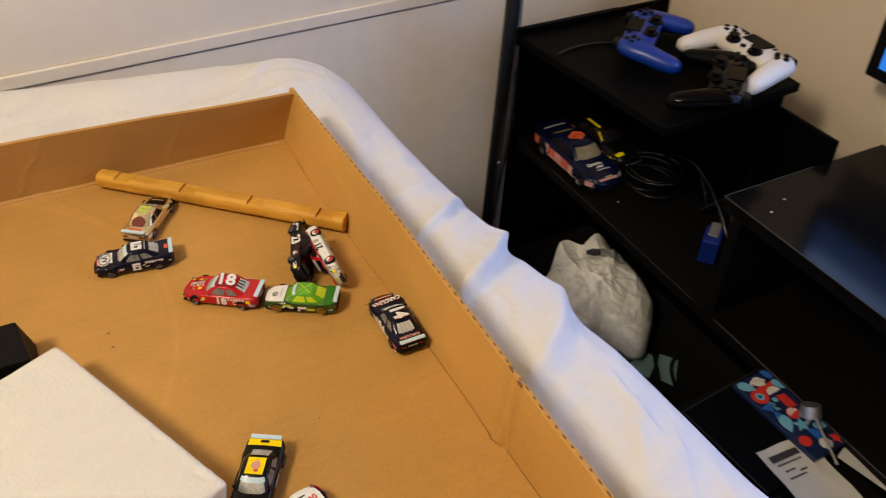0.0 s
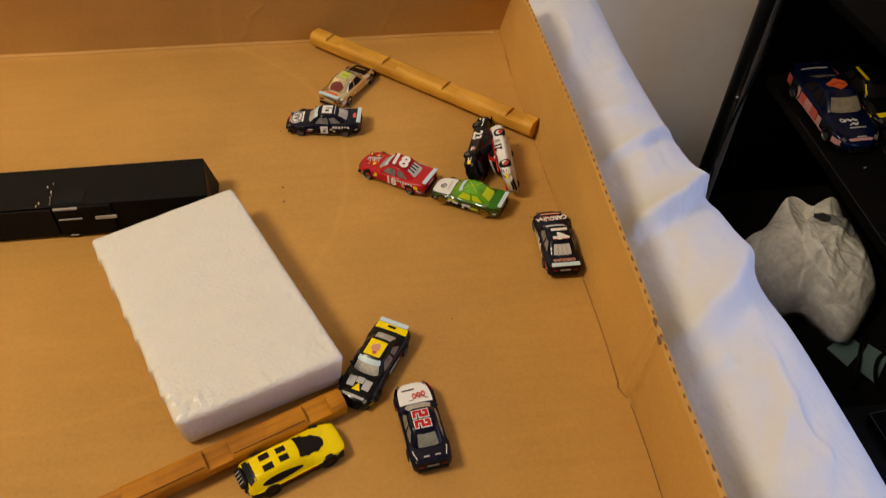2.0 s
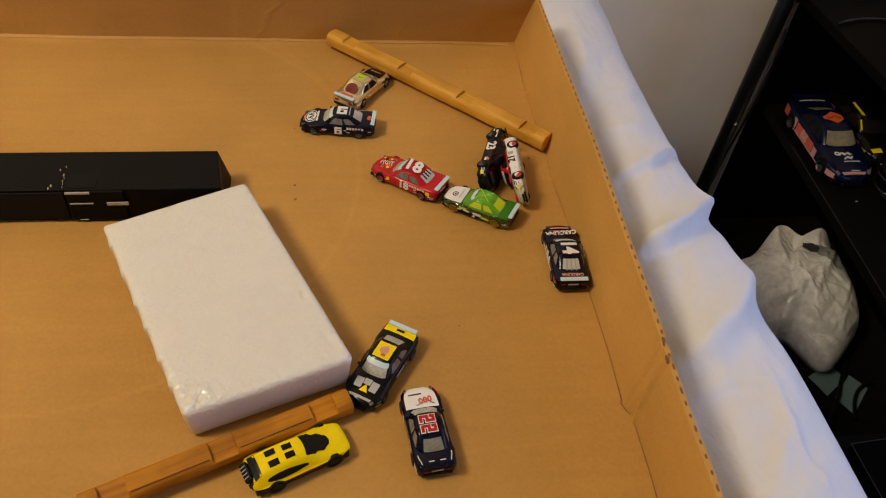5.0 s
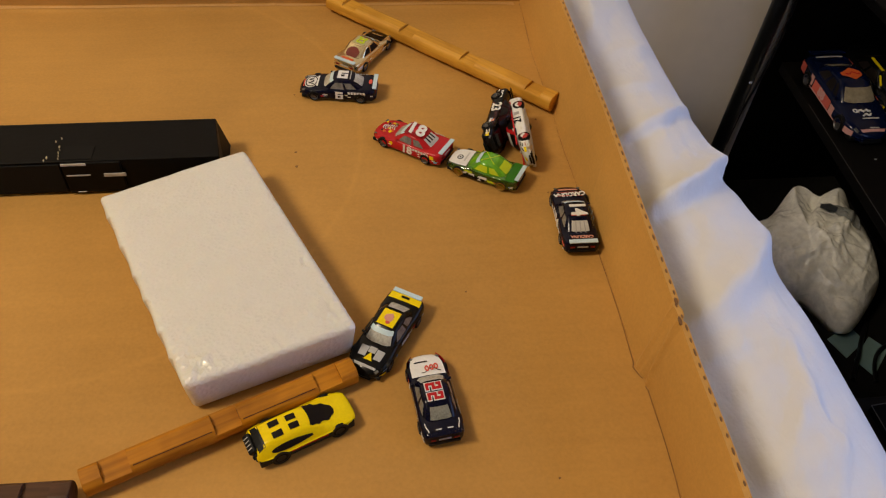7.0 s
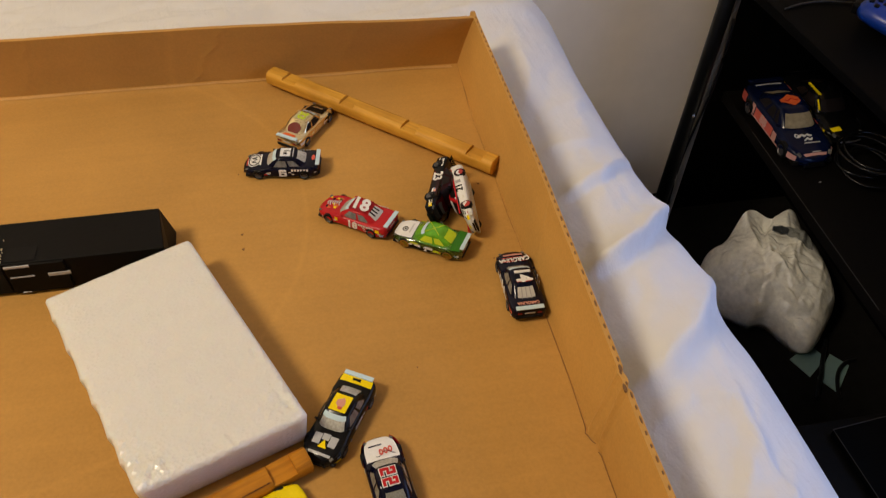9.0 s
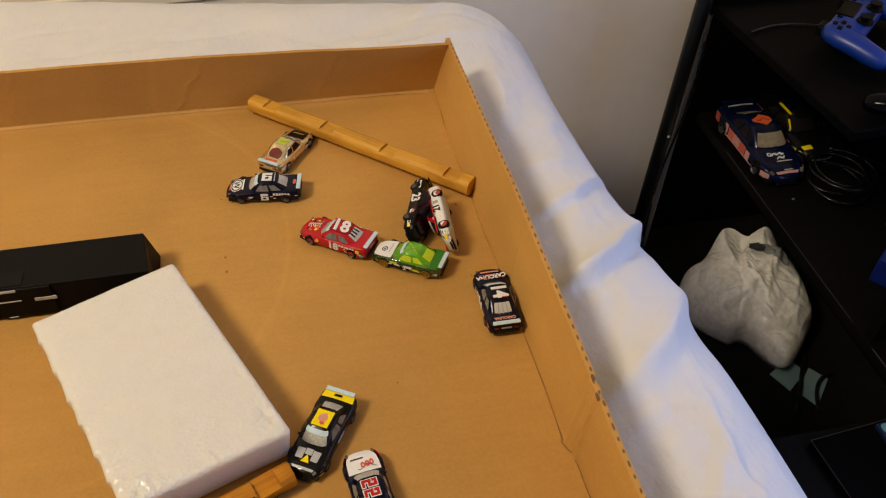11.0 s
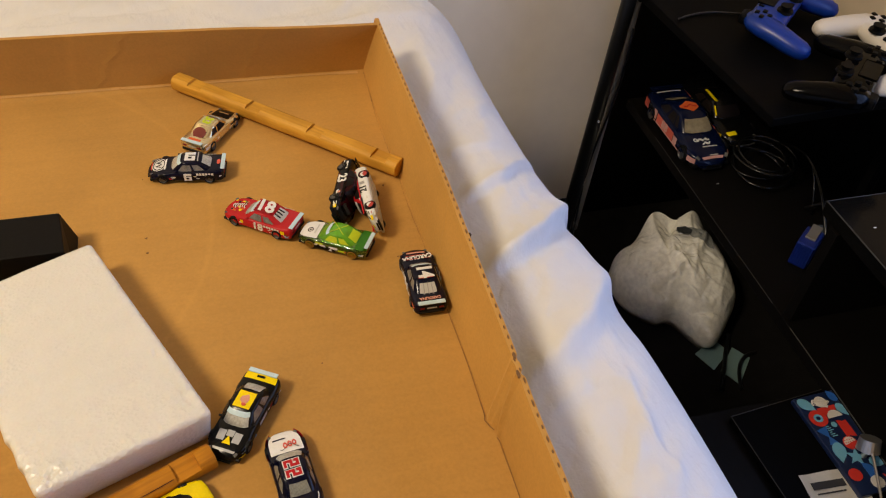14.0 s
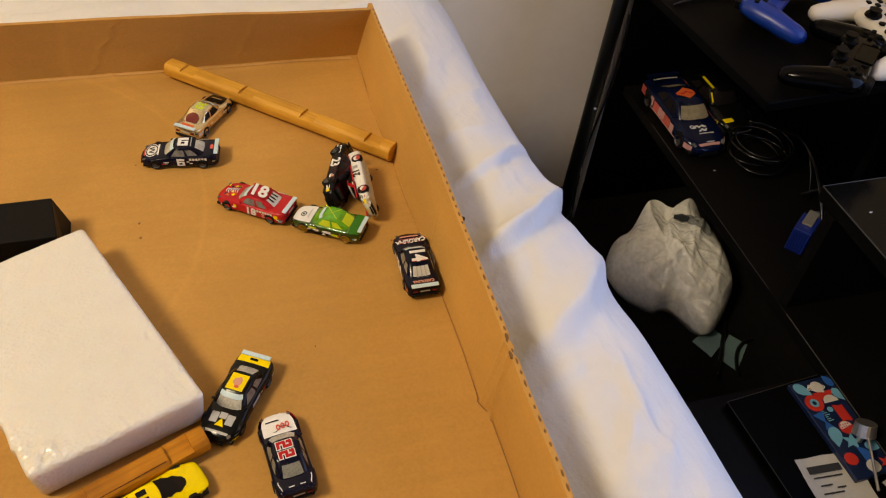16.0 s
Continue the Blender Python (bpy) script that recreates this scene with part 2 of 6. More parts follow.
def tube(points, r, seg=6, bm=None):
    """A round cable along points."""
    own = bmesh.new()
    pts = [Vector(p) for p in points]
    rings = []
    for i, p in enumerate(pts):
        d = (pts[min(i + 1, len(pts) - 1)] - pts[max(i - 1, 0)]).normalized()
        q = d.to_track_quat("Z", "Y")
        rings.append([own.verts.new(p + q @ Vector((r * math.cos(k * 2 * math.pi / seg), r * math.sin(k * 2 * math.pi / seg), 0))) for k in range(seg)])
    for u, v in zip(rings, rings[1:]):
        for k in range(seg):
            own.faces.new((u[k], u[(k + 1) % seg], v[(k + 1) % seg], v[k]))
    own.faces.new(rings[0][::-1])
    own.faces.new(rings[-1])
    return join(bm, own)


def top_points(bm):
    """The places of a mesh's corners, for laying things on it."""
    return np.array([v.co[:] for v in bm.verts])


def laid(points, x, y, lift):
    """A place a little above the nearest corner of a surface."""
    z = points[np.argmin((points[:, 0] - x) ** 2 + (points[:, 1] - y) ** 2 - 0.002 * points[:, 2]), 2]
    return Vector((x, y, float(z) + lift))


def smoothstep(a, b, x):
    u = min(max((x - a) / (b - a), 0.0), 1.0)
    return u * u * (3 - 2 * u)


# ---- the room ----
WALL_Y, WALL_X, FLOOR_Z, CEIL_Z = 0.47, 0.955, -0.70, 1.85


def shell(name, m, bounds, label, category, bevel=0.0):
    return tagged(part(name, block(*bounds, bevel=bevel), m, None), label, category, kind="structure")


shell("floor", CARPET, (-2.4, 1.2, -2.9, 0.9, FLOOR_Z - 0.1, FLOOR_Z), "dark carpeted bedroom floor", "floor")
shell("ceiling", CEILING, (-2.4, 1.2, -2.9, 0.9, CEIL_Z, CEIL_Z + 0.1), "plain off-white bedroom ceiling", "ceiling")
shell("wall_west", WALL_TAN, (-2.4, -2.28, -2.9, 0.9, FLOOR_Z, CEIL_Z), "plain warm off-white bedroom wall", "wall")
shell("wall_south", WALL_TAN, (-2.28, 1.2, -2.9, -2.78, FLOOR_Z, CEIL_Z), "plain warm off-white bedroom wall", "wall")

# far wall: boarded, a rail with a dark gap under it, one upright seam; it stands a little askew to the box
wall_north = tagged(part("wall_north", block(-2.7, 1.3, 0.012, 0.13, FLOOR_Z, CEIL_Z), SEAM, None), "off-white boarded wall with a thin rail", "wall", kind="structure")
wall_north.matrix_world = pose(0.2, WALL_Y, 0, 0, 0, 2.2)
part("panel", block(-2.69, 1.3, -0.002, 0.0125, FLOOR_Z, -0.1035, 0.001), WALL, wall_north)
part("rail", block(-2.69, 1.3, -0.006, 0.0125, -0.1000, -0.0790, 0.002), WALL, wall_north)
part("panel", block(-2.69, -0.6005, -0.001, 0.0125, -0.0785, CEIL_Z, 0.001), WALL, wall_north)
part("panel", block(-0.5965, 1.3, -0.001, 0.0125, -0.0785, CEIL_Z, 0.001), WALL, wall_north)
shell("wall_east", WALL_TAN, (WALL_X, WALL_X + 0.12, -2.78, 0.52, FLOOR_Z, CEIL_Z), "plain tan bedroom wall", "wall")

# ---- the bed ----
mattress = tagged(part("mattress", block(-1.5, 0.13, -1.75, 0.16, -0.43, -0.03, 0.06, 4), SHEET, None), "thick white mattress under a sheet", "mattress")
tagged(part("bed", block(-1.45, 0.10, -1.7, 0.10, FLOOR_Z, -0.43, 0.01), BLACK_WOOD, None), "dark low bed base on the carpet", "bed")

EDGE_X, EDGE_Y, CORNER_R, ROLL_R = 0.172, 0.232, 0.100, 0.125
# creases of the sheet: start, end, height, width
FOLDS = (
    ((0.060, -0.150), (0.17, 0.060), -0.005, 0.022),
    ((-0.05, 0.06), (0.13, 0.10), 0.006, 0.02),
    ((-0.30, 0.05), (-0.02, 0.13), -0.006, 0.025),
    ((-0.60, 0.06), (-0.22, 0.10), 0.006, 0.02),
    ((-0.18, 0.17), (0.05, 0.13), 0.007, 0.03),
    ((0.07, -0.700), (0.2, -0.57), 0.010, 0.022),
)


rng = random.Random(21)
fine = []
for k in range(34):
    x, y, a, n = rng.uniform(0.045, 0.15), rng.uniform(-0.72, 0.12), radians(rng.gauss(58, 16)), rng.uniform(0.04, 0.11)
    fine.append(((x, y), (x + n * math.cos(a), y + n * math.sin(a)), rng.choice((-1, 1, 1)) * rng.uniform(0.0010, 0.0026), rng.uniform(0.0045, 0.0100)))
for k in range(34):
    x, y, a, n = rng.uniform(-0.60, 0.05), rng.uniform(0.03, 0.16), radians(rng.gauss(8, 16)), rng.uniform(0.05, 0.14)
    fine.append(((x, y), (x + n * math.cos(a), y + n * math.sin(a)), rng.choice((-1, 1)) * rng.uniform(0.0012, 0.0030), rng.uniform(0.004, 0.008)))
FOLDS += tuple(fine)


# the sharp creases pulled across the bed's edge: line, height, width of the gentle and of the steep side
RIDGES = (
    (((0.048, -0.240), (0.072, -0.232), (0.100, -0.213), (0.146, -0.160), (0.180, -0.120)), 0.0065, 0.009, 0.0040),
    (((0.040, -0.336), (0.080, -0.318), (0.107, -0.296), (0.150, -0.243), (0.192, -0.180)), 0.0145, 0.012, 0.0060),
    (((0.036, -0.450), (0.076, -0.432), (0.110, -0.403), (0.165, -0.325), (0.198, -0.280)), 0.0110, 0.020, 0.0120),
    (((0.045, -0.480), (0.094, -0.458), (0.120, -0.462), (0.130, -0.490)), 0.0045, 0.014, 0.006),
    (((0.054, -0.556), (0.086, -0.560), (0.119, -0.544), (0.165, -0.515)), 0.0055, 0.018, 0.012),
    (((0.060, -0.660), (0.120, -0.640), (0.180, -0.600)), 0.0080, 0.022, 0.012),
    (((0.060, -0.120), (0.105, -0.090), (0.150, -0.045)), 0.0030, 0.014, 0.007),
    (((0.050, -0.175), (0.090, -0.165), (0.140, -0.140)), 0.0025, 0.010, 0.005),
    (((0.130, -0.400), (0.142, -0.440), (0.150, -0.500)), 0.0020, 0.012, 0.007),
    (((0.112, -0.430), (0.120, -0.480), (0.124, -0.530)), 0.0016, 0.012, 0.007),
)


def ridge_height(x, y):
    total = 0.0
    for line, height, gentle, steep in RIDGES:
        best, n = None, len(line) - 1
        for i in range(n):
            (ax, ay), (bx, by) = line[i], line[i + 1]
            dx, dy = bx - ax, by - ay
            m = math.hypot(dx, dy)
            s = min(max(((x - ax) * dx + (y - ay) * dy) / (m * m), 0.0), 1.0)
            d = math.hypot(x - ax - dx * s, y - ay - dy * s)
            if best is None or d < best[0]:
                best = (d, (x - ax) * dy - (y - ay) * dx > 0, (i + s) / n)
        d, below, along = best
        if d > 0.08:
            continue
        d = max(0.0, d + 0.0012 * noise.noise((x * 60, y * 60, height * 900)))
        fade = smoothstep(-0.02, 0.22, along) * (1 - (0.35 if height > 0.007 else 1.0) * smoothstep(0.5, 0.95, along))
        total += height * fade * (math.exp(-(d / steep) ** 2) - 0.35 * math.exp(-((d - 2.4 * steep) / (1.6 * steep)) ** 2) if below else math.exp(-(d / gentle) ** 1.3))
    return total


def rounded_edge(x, y):
    """Signed distance to the rounded corner of the bed's outline, and the way outwards."""
    qx, qy = x - (EDGE_X - CORNER_R) - 0.023 * smoothstep(0.05, -0.42, y) - 0.012 * smoothstep(-0.30, -0.56, y), y - (EDGE_Y - CORNER_R) - 0.035 + 0.19 * (x - 0.02)
    if qx > 0 and qy > 0:
        d = math.hypot(qx, qy)
        return d - CORNER_R, Vector((qx / d, qy / d, 0))
    return (qx - CORNER_R, Vector((1, 0, 0))) if qx > qy else (qy - CORNER_R, Vector((0, 1, 0)))


def fold_height(x, y):
    h = 0.0
    for (ax, ay), (bx, by), height, width in FOLDS:
        dx, dy = bx - ax, by - ay
        n = math.hypot(dx, dy)
        s = ((x - ax) * dx + (y - ay) * dy) / n
        if s < -0.04 or s > n + 0.06:
            continue
        u = ((x - ax) * dy - (y - ay) * dx) / n
        u += 0.006 * math.sin(s * 38 + ax * 50)
        fade = smoothstep(-0.03, 0.03, s) * (1 - smoothstep(n - 0.01, n + 0.05, s))
        h += height * fade * math.exp(-(u / width) ** 2 * (1.6 if u > 0 else 0.7))
    return h


def build_sheet():
    bm = bmesh.new()
    xs = [-1.5 + 0.03 * i for i in range(30)] + [-0.6 + 0.010 * i for i in range(60)] + [0.0 + 0.0034 * i for i in range(65)] + [0.221 + 0.011 * i for i in range(34)]
    ys = [-1.75 + 0.03 * i for i in range(34)] + [-0.73 + 0.0042 * i for i in range(235)] + [0.257 + 0.012 * i for i in range(34)]
    rows = []
    for y in ys:
        row = []
        for x in xs:
            e, out = rounded_edge(x, y)
            begin = -ROLL_R * 1.0
            if e < begin:
                d, drop, turn = e, 0.0, 0.0
            elif e < begin + ROLL_R * math.pi / 2:
                turn = (e - begin) / ROLL_R
                d, drop = begin + ROLL_R * math.sin(turn), ROLL_R * (1 - math.cos(turn))
            else:
                turn = math.pi / 2
                d, drop = begin + ROLL_R, ROLL_R + e - begin - ROLL_R * math.pi / 2
            up = Vector((out.x * math.sin(turn), out.y * math.sin(turn), math.cos(turn)))
            rise = 0.008 * max(smoothstep(0.030, 0.085, x), smoothstep(0.0, 0.06, y)) + 0.010 * max(smoothstep(0.018, 0.034, x), smoothstep(0.012, 0.03, y)) - 0.012
            p = Vector((x, y, rise - drop)) + out * (d - e)
            free = max(smoothstep(0.02, 0.06, x), smoothstep(0.0, 0.05, y))
            h = fold_height(p.x, p.y) + 0.0022 * noise.noise((x * 8, y * 8, 0.3)) + 0.0010 * noise.noise((x * 34 + y * 14, y * 16 - x * 8, 2.0)) + 0.0008 * (0.5 - abs(noise.noise((x * 60 + y * 25, y * 38 - x * 20, 5.0))))
            p += up * (h * free * (1 - 0.95 * smoothstep(0.25, 0.85, turn)) + ridge_height(p.x, p.y) * free)
            row.append(bm.verts.new(p))
        rows.append(row)
    for a, b in zip(rows, rows[1:]):
        for i in range(len(a) - 1):
            bm.faces.new((a[i], a[i + 1], b[i + 1], b[i]))
    return bm


SHEET_MESH = build_sheet()
SHEET_TOP = top_points(SHEET_MESH)
sheet = tagged(part("bed_sheet", SHEET_MESH, SHEET, None, smooth=True), "rumpled white cotton sheet over the mattress", "bed sheet")
spot = bmesh.new()
spot.faces.new([spot.verts.new(laid(SHEET_TOP, 0.0460 + 0.0030 * math.cos(a * 0.7) * (1 + 0.2 * math.sin(a * 2.2)), -0.2870 + 0.0036 * math.sin(a * 0.7), 0.0008)) for a in range(9)])
part("stain", spot, mat("brown_stain", (0.05, 0.03, 0.02), rough=0.9), sheet, "small brown spot")

# ---- the cardboard tray ----
tray = thing("cardboard_tray", "large shallow brown corrugated cardboard tray on the bed", "cardboard box")
TRAY_L, TRAY_N, RIM = -0.86, -0.98, 0.0635


def panel_grid(point, nu, nv, thick):
    """A bent board: point(u, v) gives place and inward normal; it gets thickness outwards."""
    bm = bmesh.new()
    sides = []
    for off in (0.0, thick):
        grid = []
        for i in range(nu + 1):
            row = []
            for j in range(nv + 1):
                p, n = point(i / nu, j / nv)
                row.append(bm.verts.new(p - n * off))
            grid.append(row)
        sides.append(grid)
    for g in sides:
        for i in range(nu):
            for j in range(nv):
                bm.faces.new((g[i][j], g[i + 1][j], g[i + 1][j + 1], g[i][j + 1]))
    a, b = sides
    for i in range(nu):
        bm.faces.new((a[i][nv], a[i + 1][nv], b[i + 1][nv], b[i][nv]))
        bm.faces.new((a[i][0], a[i + 1][0], b[i + 1][0], b[i][0]))
    for j in range(nv):
        bm.faces.new((a[0][j], a[0][j + 1], b[0][j + 1], b[0][j]))
        bm.faces.new((a[nu][j], a[nu][j + 1], b[nu][j + 1], b[nu][j]))
    bmesh.ops.recalc_face_normals(bm, faces=bm.faces)
    return bm


# creases of the tray's floor: start, end, bow, height, width
CREASES = (
    ((-0.86, 0.0), (0.0, -0.0185), 0.002, 0.0016, 0.0045),
    ((-0.265, 0.008), (-0.184, -0.112), 0.003, 0.0006, 0.0055),
    ((-0.194, -0.112), (-0.146, -0.232), 0.006, 0.0006, 0.0060),
    ((-0.11, -0.472), (0.0, -0.462), 0.002, 0.0005, 0.0018),
    ((-0.45, -0.600), (0.0, -0.560), 0.004, 0.0004, 0.0022),
    ((-0.45, -0.655), (0.0, -0.640), -0.003, 0.0004, 0.0022),
    ((-0.46, -0.370), (-0.30, -0.430), 0.010, 0.0004, 0.0018),
    ((-0.80, -0.150), (-0.42, -0.130), 0.010, 0.0005, 0.0020),
)


def tray_floor_z(x, y):
    z = 0.0016 * noise.noise((x * 5, y * 5, 1.0)) - 0.0012 + 0.00025 * noise.noise((x * 30, y * 30, 2.0))
    for (ax, ay), (bx, by), bow, height, width in CREASES:
        f = (x - ax) / (bx - ax)
        if -0.02 < f < 1.02:
            u = y - (ay + (by - ay) * f + bow * 4 * f * (1 - f) + 0.0015 * noise.noise((x * 24, ay * 50, 4)))
            if abs(u) < 4 * width:
                z += height * math.exp(-(u / width) ** 2) * smoothstep(-0.02, 0.06, f) * smoothstep(1.02, 0.94, f)
    return z


def floor_point(u, v):
    x, y = TRAY_L + (0.0185 - TRAY_L) * u, TRAY_N + (0.014 - TRAY_N) * v
    return Vector((x, y, tray_floor_z(x, y))), Vector((0, 0, 1))


def far_point(u, v):
    x, z = TRAY_L + (0.016 - TRAY_L) * u, -0.002 + (RIM + 0.002) * v
    y = -0.006 - 0.0195 * x - v * (0.0075 + 0.0080 * smoothstep(-0.38, 0.0, x)) + 0.0015 * noise.noise((x * 6, z * 10, 3)) - 0.003 * (1 - v) ** 3
    for ax, bx, height in ((-0.235, -0.275, 0.0005), (-0.42, -0.44, 0.0004), (-0.10, -0.125, 0.0004), (-0.52, -0.50, 0.0005)):
        u = x - (bx + (ax - bx) * v + 0.006 * noise.noise((z * 60, ax * 9, 2)))
        y -= height * math.exp(-(u / 0.0030) ** 2)
    return Vector((x, y, z + (0.0012 * noise.noise((x * 10, 0, 7)) - 0.0042 * smoothstep(-0.16, 0.0, x)) * v)), Vector((0, -1, 0))


def right_point(u, v):
    y = TRAY_N + (-0.006 - TRAY_N) * u
    z = -0.0040 + (RIM + 0.0002 - 0.0015 * smoothstep(-0.12, -0.01, y)) * v
    x = 0.0015 + 0.0050 * smoothstep(-0.03, -0.30, y) + 0.0030 * smoothstep(-0.50, -0.58, y) + (0.0150 - 0.0040 * smoothstep(-0.45, -0.62, y)) * v + 0.0022 * math.sin(y * 11 + 0.6) * (1 - v) + 0.0012 * noise.noise((y * 9, z * 20, 1))
    x += 0.004 * smoothstep(-0.478, -0.486, y) * (1 - smoothstep(-0.486, -0.60, y)) * (1 - v) ** 2
    for ay, by, height in ((-0.481, -0.488, 0.0022), (-0.469, -0.474, 0.0015), (-0.30, -0.325, 0.0004), (-0.62, -0.60, 0.0008)):
        u = y - (by + (ay - by) * v)
        x -= height * math.exp(-(u / 0.0022) ** 2)
    return Vector((x, y, z)), Vector((-1, 0, 0))


part("bottom_panel", panel_grid(floor_point, 300, 420, 0.004), CARD, tray, smooth=True)
part("side_panel", panel_grid(far_point, 170, 14, 0.0045), CARD, tray)
right_panel = part("side_panel", panel_grid(right_point, 420, 14, 0.0040), CARD_WALL, tray, smooth=False)
part("side_panel", block(TRAY_L - 0.005, TRAY_L, TRAY_N, 0.004, -0.003, RIM, 0.0008), CARD_WALL, tray)
part("side_panel", block(TRAY_L, 0.012, TRAY_N - 0.005, TRAY_N, -0.003, RIM, 0.0008), CARD, tray)
# the paler scored fold at the foot of the far side
score = bmesh.new()
last = None
for k in range(160):
    x = -0.85 + 0.846 * k / 159
    w = 0.0022 + 0.0012 * noise.noise((x * 20, 1, 1))
    y = -0.0150 - 0.0195 * x + 0.0010 * noise.noise((x * 12, 4, 1))
    pair = [score.verts.new((x, y - w, tray_floor_z(x, y - w) + 0.0004)), score.verts.new((x, y + w, tray_floor_z(x, y + w) + 0.0005))]
    if last:
        score.faces.new((last[0], pair[0], pair[1], last[1]))
    last = pair
part("score_line", score, cardboard_material("paler_board", (0.58, 0.335, 0.12), 1), tray, "paler fold line")
# a dark strip stands for the shade in the fold gap, right-hand side's foot
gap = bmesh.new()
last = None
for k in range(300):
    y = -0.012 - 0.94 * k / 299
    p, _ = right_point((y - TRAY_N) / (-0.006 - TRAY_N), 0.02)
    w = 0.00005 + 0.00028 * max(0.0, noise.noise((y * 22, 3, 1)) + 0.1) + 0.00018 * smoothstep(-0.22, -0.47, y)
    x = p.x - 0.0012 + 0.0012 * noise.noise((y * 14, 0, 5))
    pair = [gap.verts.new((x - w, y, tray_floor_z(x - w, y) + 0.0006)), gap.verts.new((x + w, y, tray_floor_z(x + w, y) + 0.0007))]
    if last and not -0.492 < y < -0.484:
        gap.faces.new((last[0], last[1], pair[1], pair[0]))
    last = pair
part("fold_shade", gap, mat("fold_shade_brown", (0.20, 0.095, 0.026), rough=0.9, var=0.3, var_scale=60), tray, "thin dark strip for the shade in the fold gap")
# dark raised ovals painted for the shade in the rim's open flutes, right-hand side
flutes = bmesh.new()
y = -0.02
rng = random.Random(4)
while y > -0.93:
    p, _ = right_point((y - TRAY_N) / (-0.006 - TRAY_N), 1.0)
    w = 0.0023 + rng.uniform(-0.0009, 0.0006)
    prism([(p.x + 0.0025 + 0.0007 * math.cos(k * math.pi / 4), y + w * math.sin(k * math.pi / 4)) for k in range(8)], p.z - 0.002, p.z + 0.0003, bm=flutes)
    y -= 0.0096 + rng.uniform(-0.0008, 0.0008)
tagged(part("flute_shade", flutes, CARD_SHADE, right_panel, "dark ovals for the shade in the open flutes along the cut rim"), kind="stuff")
# dark patches painted for the shade where the rim is crushed
for yy, w in ((-0.4815, 0.0034), (-0.466, 0.0028)):
    p, _ = right_point((yy - TRAY_N) / (-0.006 - TRAY_N), 1.0)
    part("dent", prism([(p.x + 0.0020 + 0.0012 * math.cos(k * math.pi / 5), yy + w * math.sin(k * math.pi / 5)) for k in range(10)], p.z - 0.001, p.z + 0.0006), CARD_SHADE, right_panel, "dark patch for the shade in a crushed dent of the rim")


# a few specks of dirt on the board
GRIME = mat("dark_speck", (0.22, 0.11, 0.035), rough=0.9)
for x, y, r in ((-0.226, -0.239, 0.0011), (-0.225, -0.257, 0.0012), (-0.229, -0.160, 0.0007), (-0.014, -0.206, 0.0010), (-0.02, -0.30, 0.0008), (-0.10, -0.40, 0.0007), (-0.06, -0.55, 0.0008), (-0.30, -0.20, 0.0008)):
    z = tray_floor_z(x, y)
    part("speck", prism([(x + r * math.cos(k) * (1 + 0.4 * math.sin(k * 3.1 + x * 90)), y + r * math.sin(k)) for k in range(6)], z - 0.0003, z + 0.0004), GRIME, tray)


# ---- things in the tray ----
foam = tagged(part("foam_block", bmesh.new(), FOAM, None), "white packing foam slab lying in the tray", "foam block")


def build_foam():
    top = [(-0.3665, -0.3165, 0.0305), (-0.2620, -0.2720, 0.0340), (-0.1785, -0.4515, 0.0335), (-0.2860, -0.4885, 0.0305)]
    low = [(-0.3625, -0.3150), (-0.2650, -0.2735), (-0.1825, -0.4490), (-0.2840, -0.4865)]
    bm = bmesh.new()
    lo = [bm.verts.new((x, y, 0.0005)) for x, y in low]
    hi = [bm.verts.new(p) for p in top]
    bm.faces.new(lo[::-1])
    bm.faces.new(hi)
    for i in range(4):
        bm.faces.new((lo[i], lo[(i + 1) % 4], hi[(i + 1) % 4], hi[i]))
    bmesh.ops.recalc_face_normals(bm, faces=bm.faces)
    bmesh.ops.bevel(bm, geom=list(bm.edges), offset=0.0042, segments=4, affect="EDGES", profile=0.5)
    bmesh.ops.subdivide_edges(bm, edges=[e for e in bm.edges if e.calc_length() > 0.05], cuts=70, use_grid_fill=True)
    left = Vector((0.081, -0.174, 0)).normalized()
    for v in bm.verts:
        n = noise.noise(v.co * 60)
        v.co.z += 0.0006 * n * (1 if v.co.z > 0.01 else 0)
        for px, py, rad in ((-0.197, -0.4385, 0.012), (-0.2135, -0.3945, 0.006), (-0.2765, -0.4745, 0.012), (-0.2295, -0.4605, 0.007)):
            near = math.exp(-((v.co.x - px) ** 2 + (v.co.y - py) ** 2) / rad ** 2)
            if near > 0.02 and v.co.z > 0.02:
                v.co.z += 0.0034 * near * noise.noise(v.co * 280)
        # the torn long side is stepped
        s = (v.co - Vector((-0.3665, -0.3165, 0))).dot(left)
        across = (v.co - Vector((-0.3665, -0.3165, 0))).dot(Vector((-left.y, left.x, 0)))
        if abs(across) < 0.012:
            step = ((s * 36 + 0.25 * noise.noise((s * 20, 0, 0))) % 1.0) ** 1.8 * 0.0018
            v.co += Vector((left.y, -left.x, 0)) * (step - 0.0006) * smoothstep(0.0, 0.02, s) * smoothstep(0.19, 0.16, s)
    return bm


def refill(ob, bm, smooth=True):
    bm.to_mesh(ob.data)
    bm.free()
    for p in ob.data.polygons:
        p.use_smooth = smooth


refill(foam, build_foam())

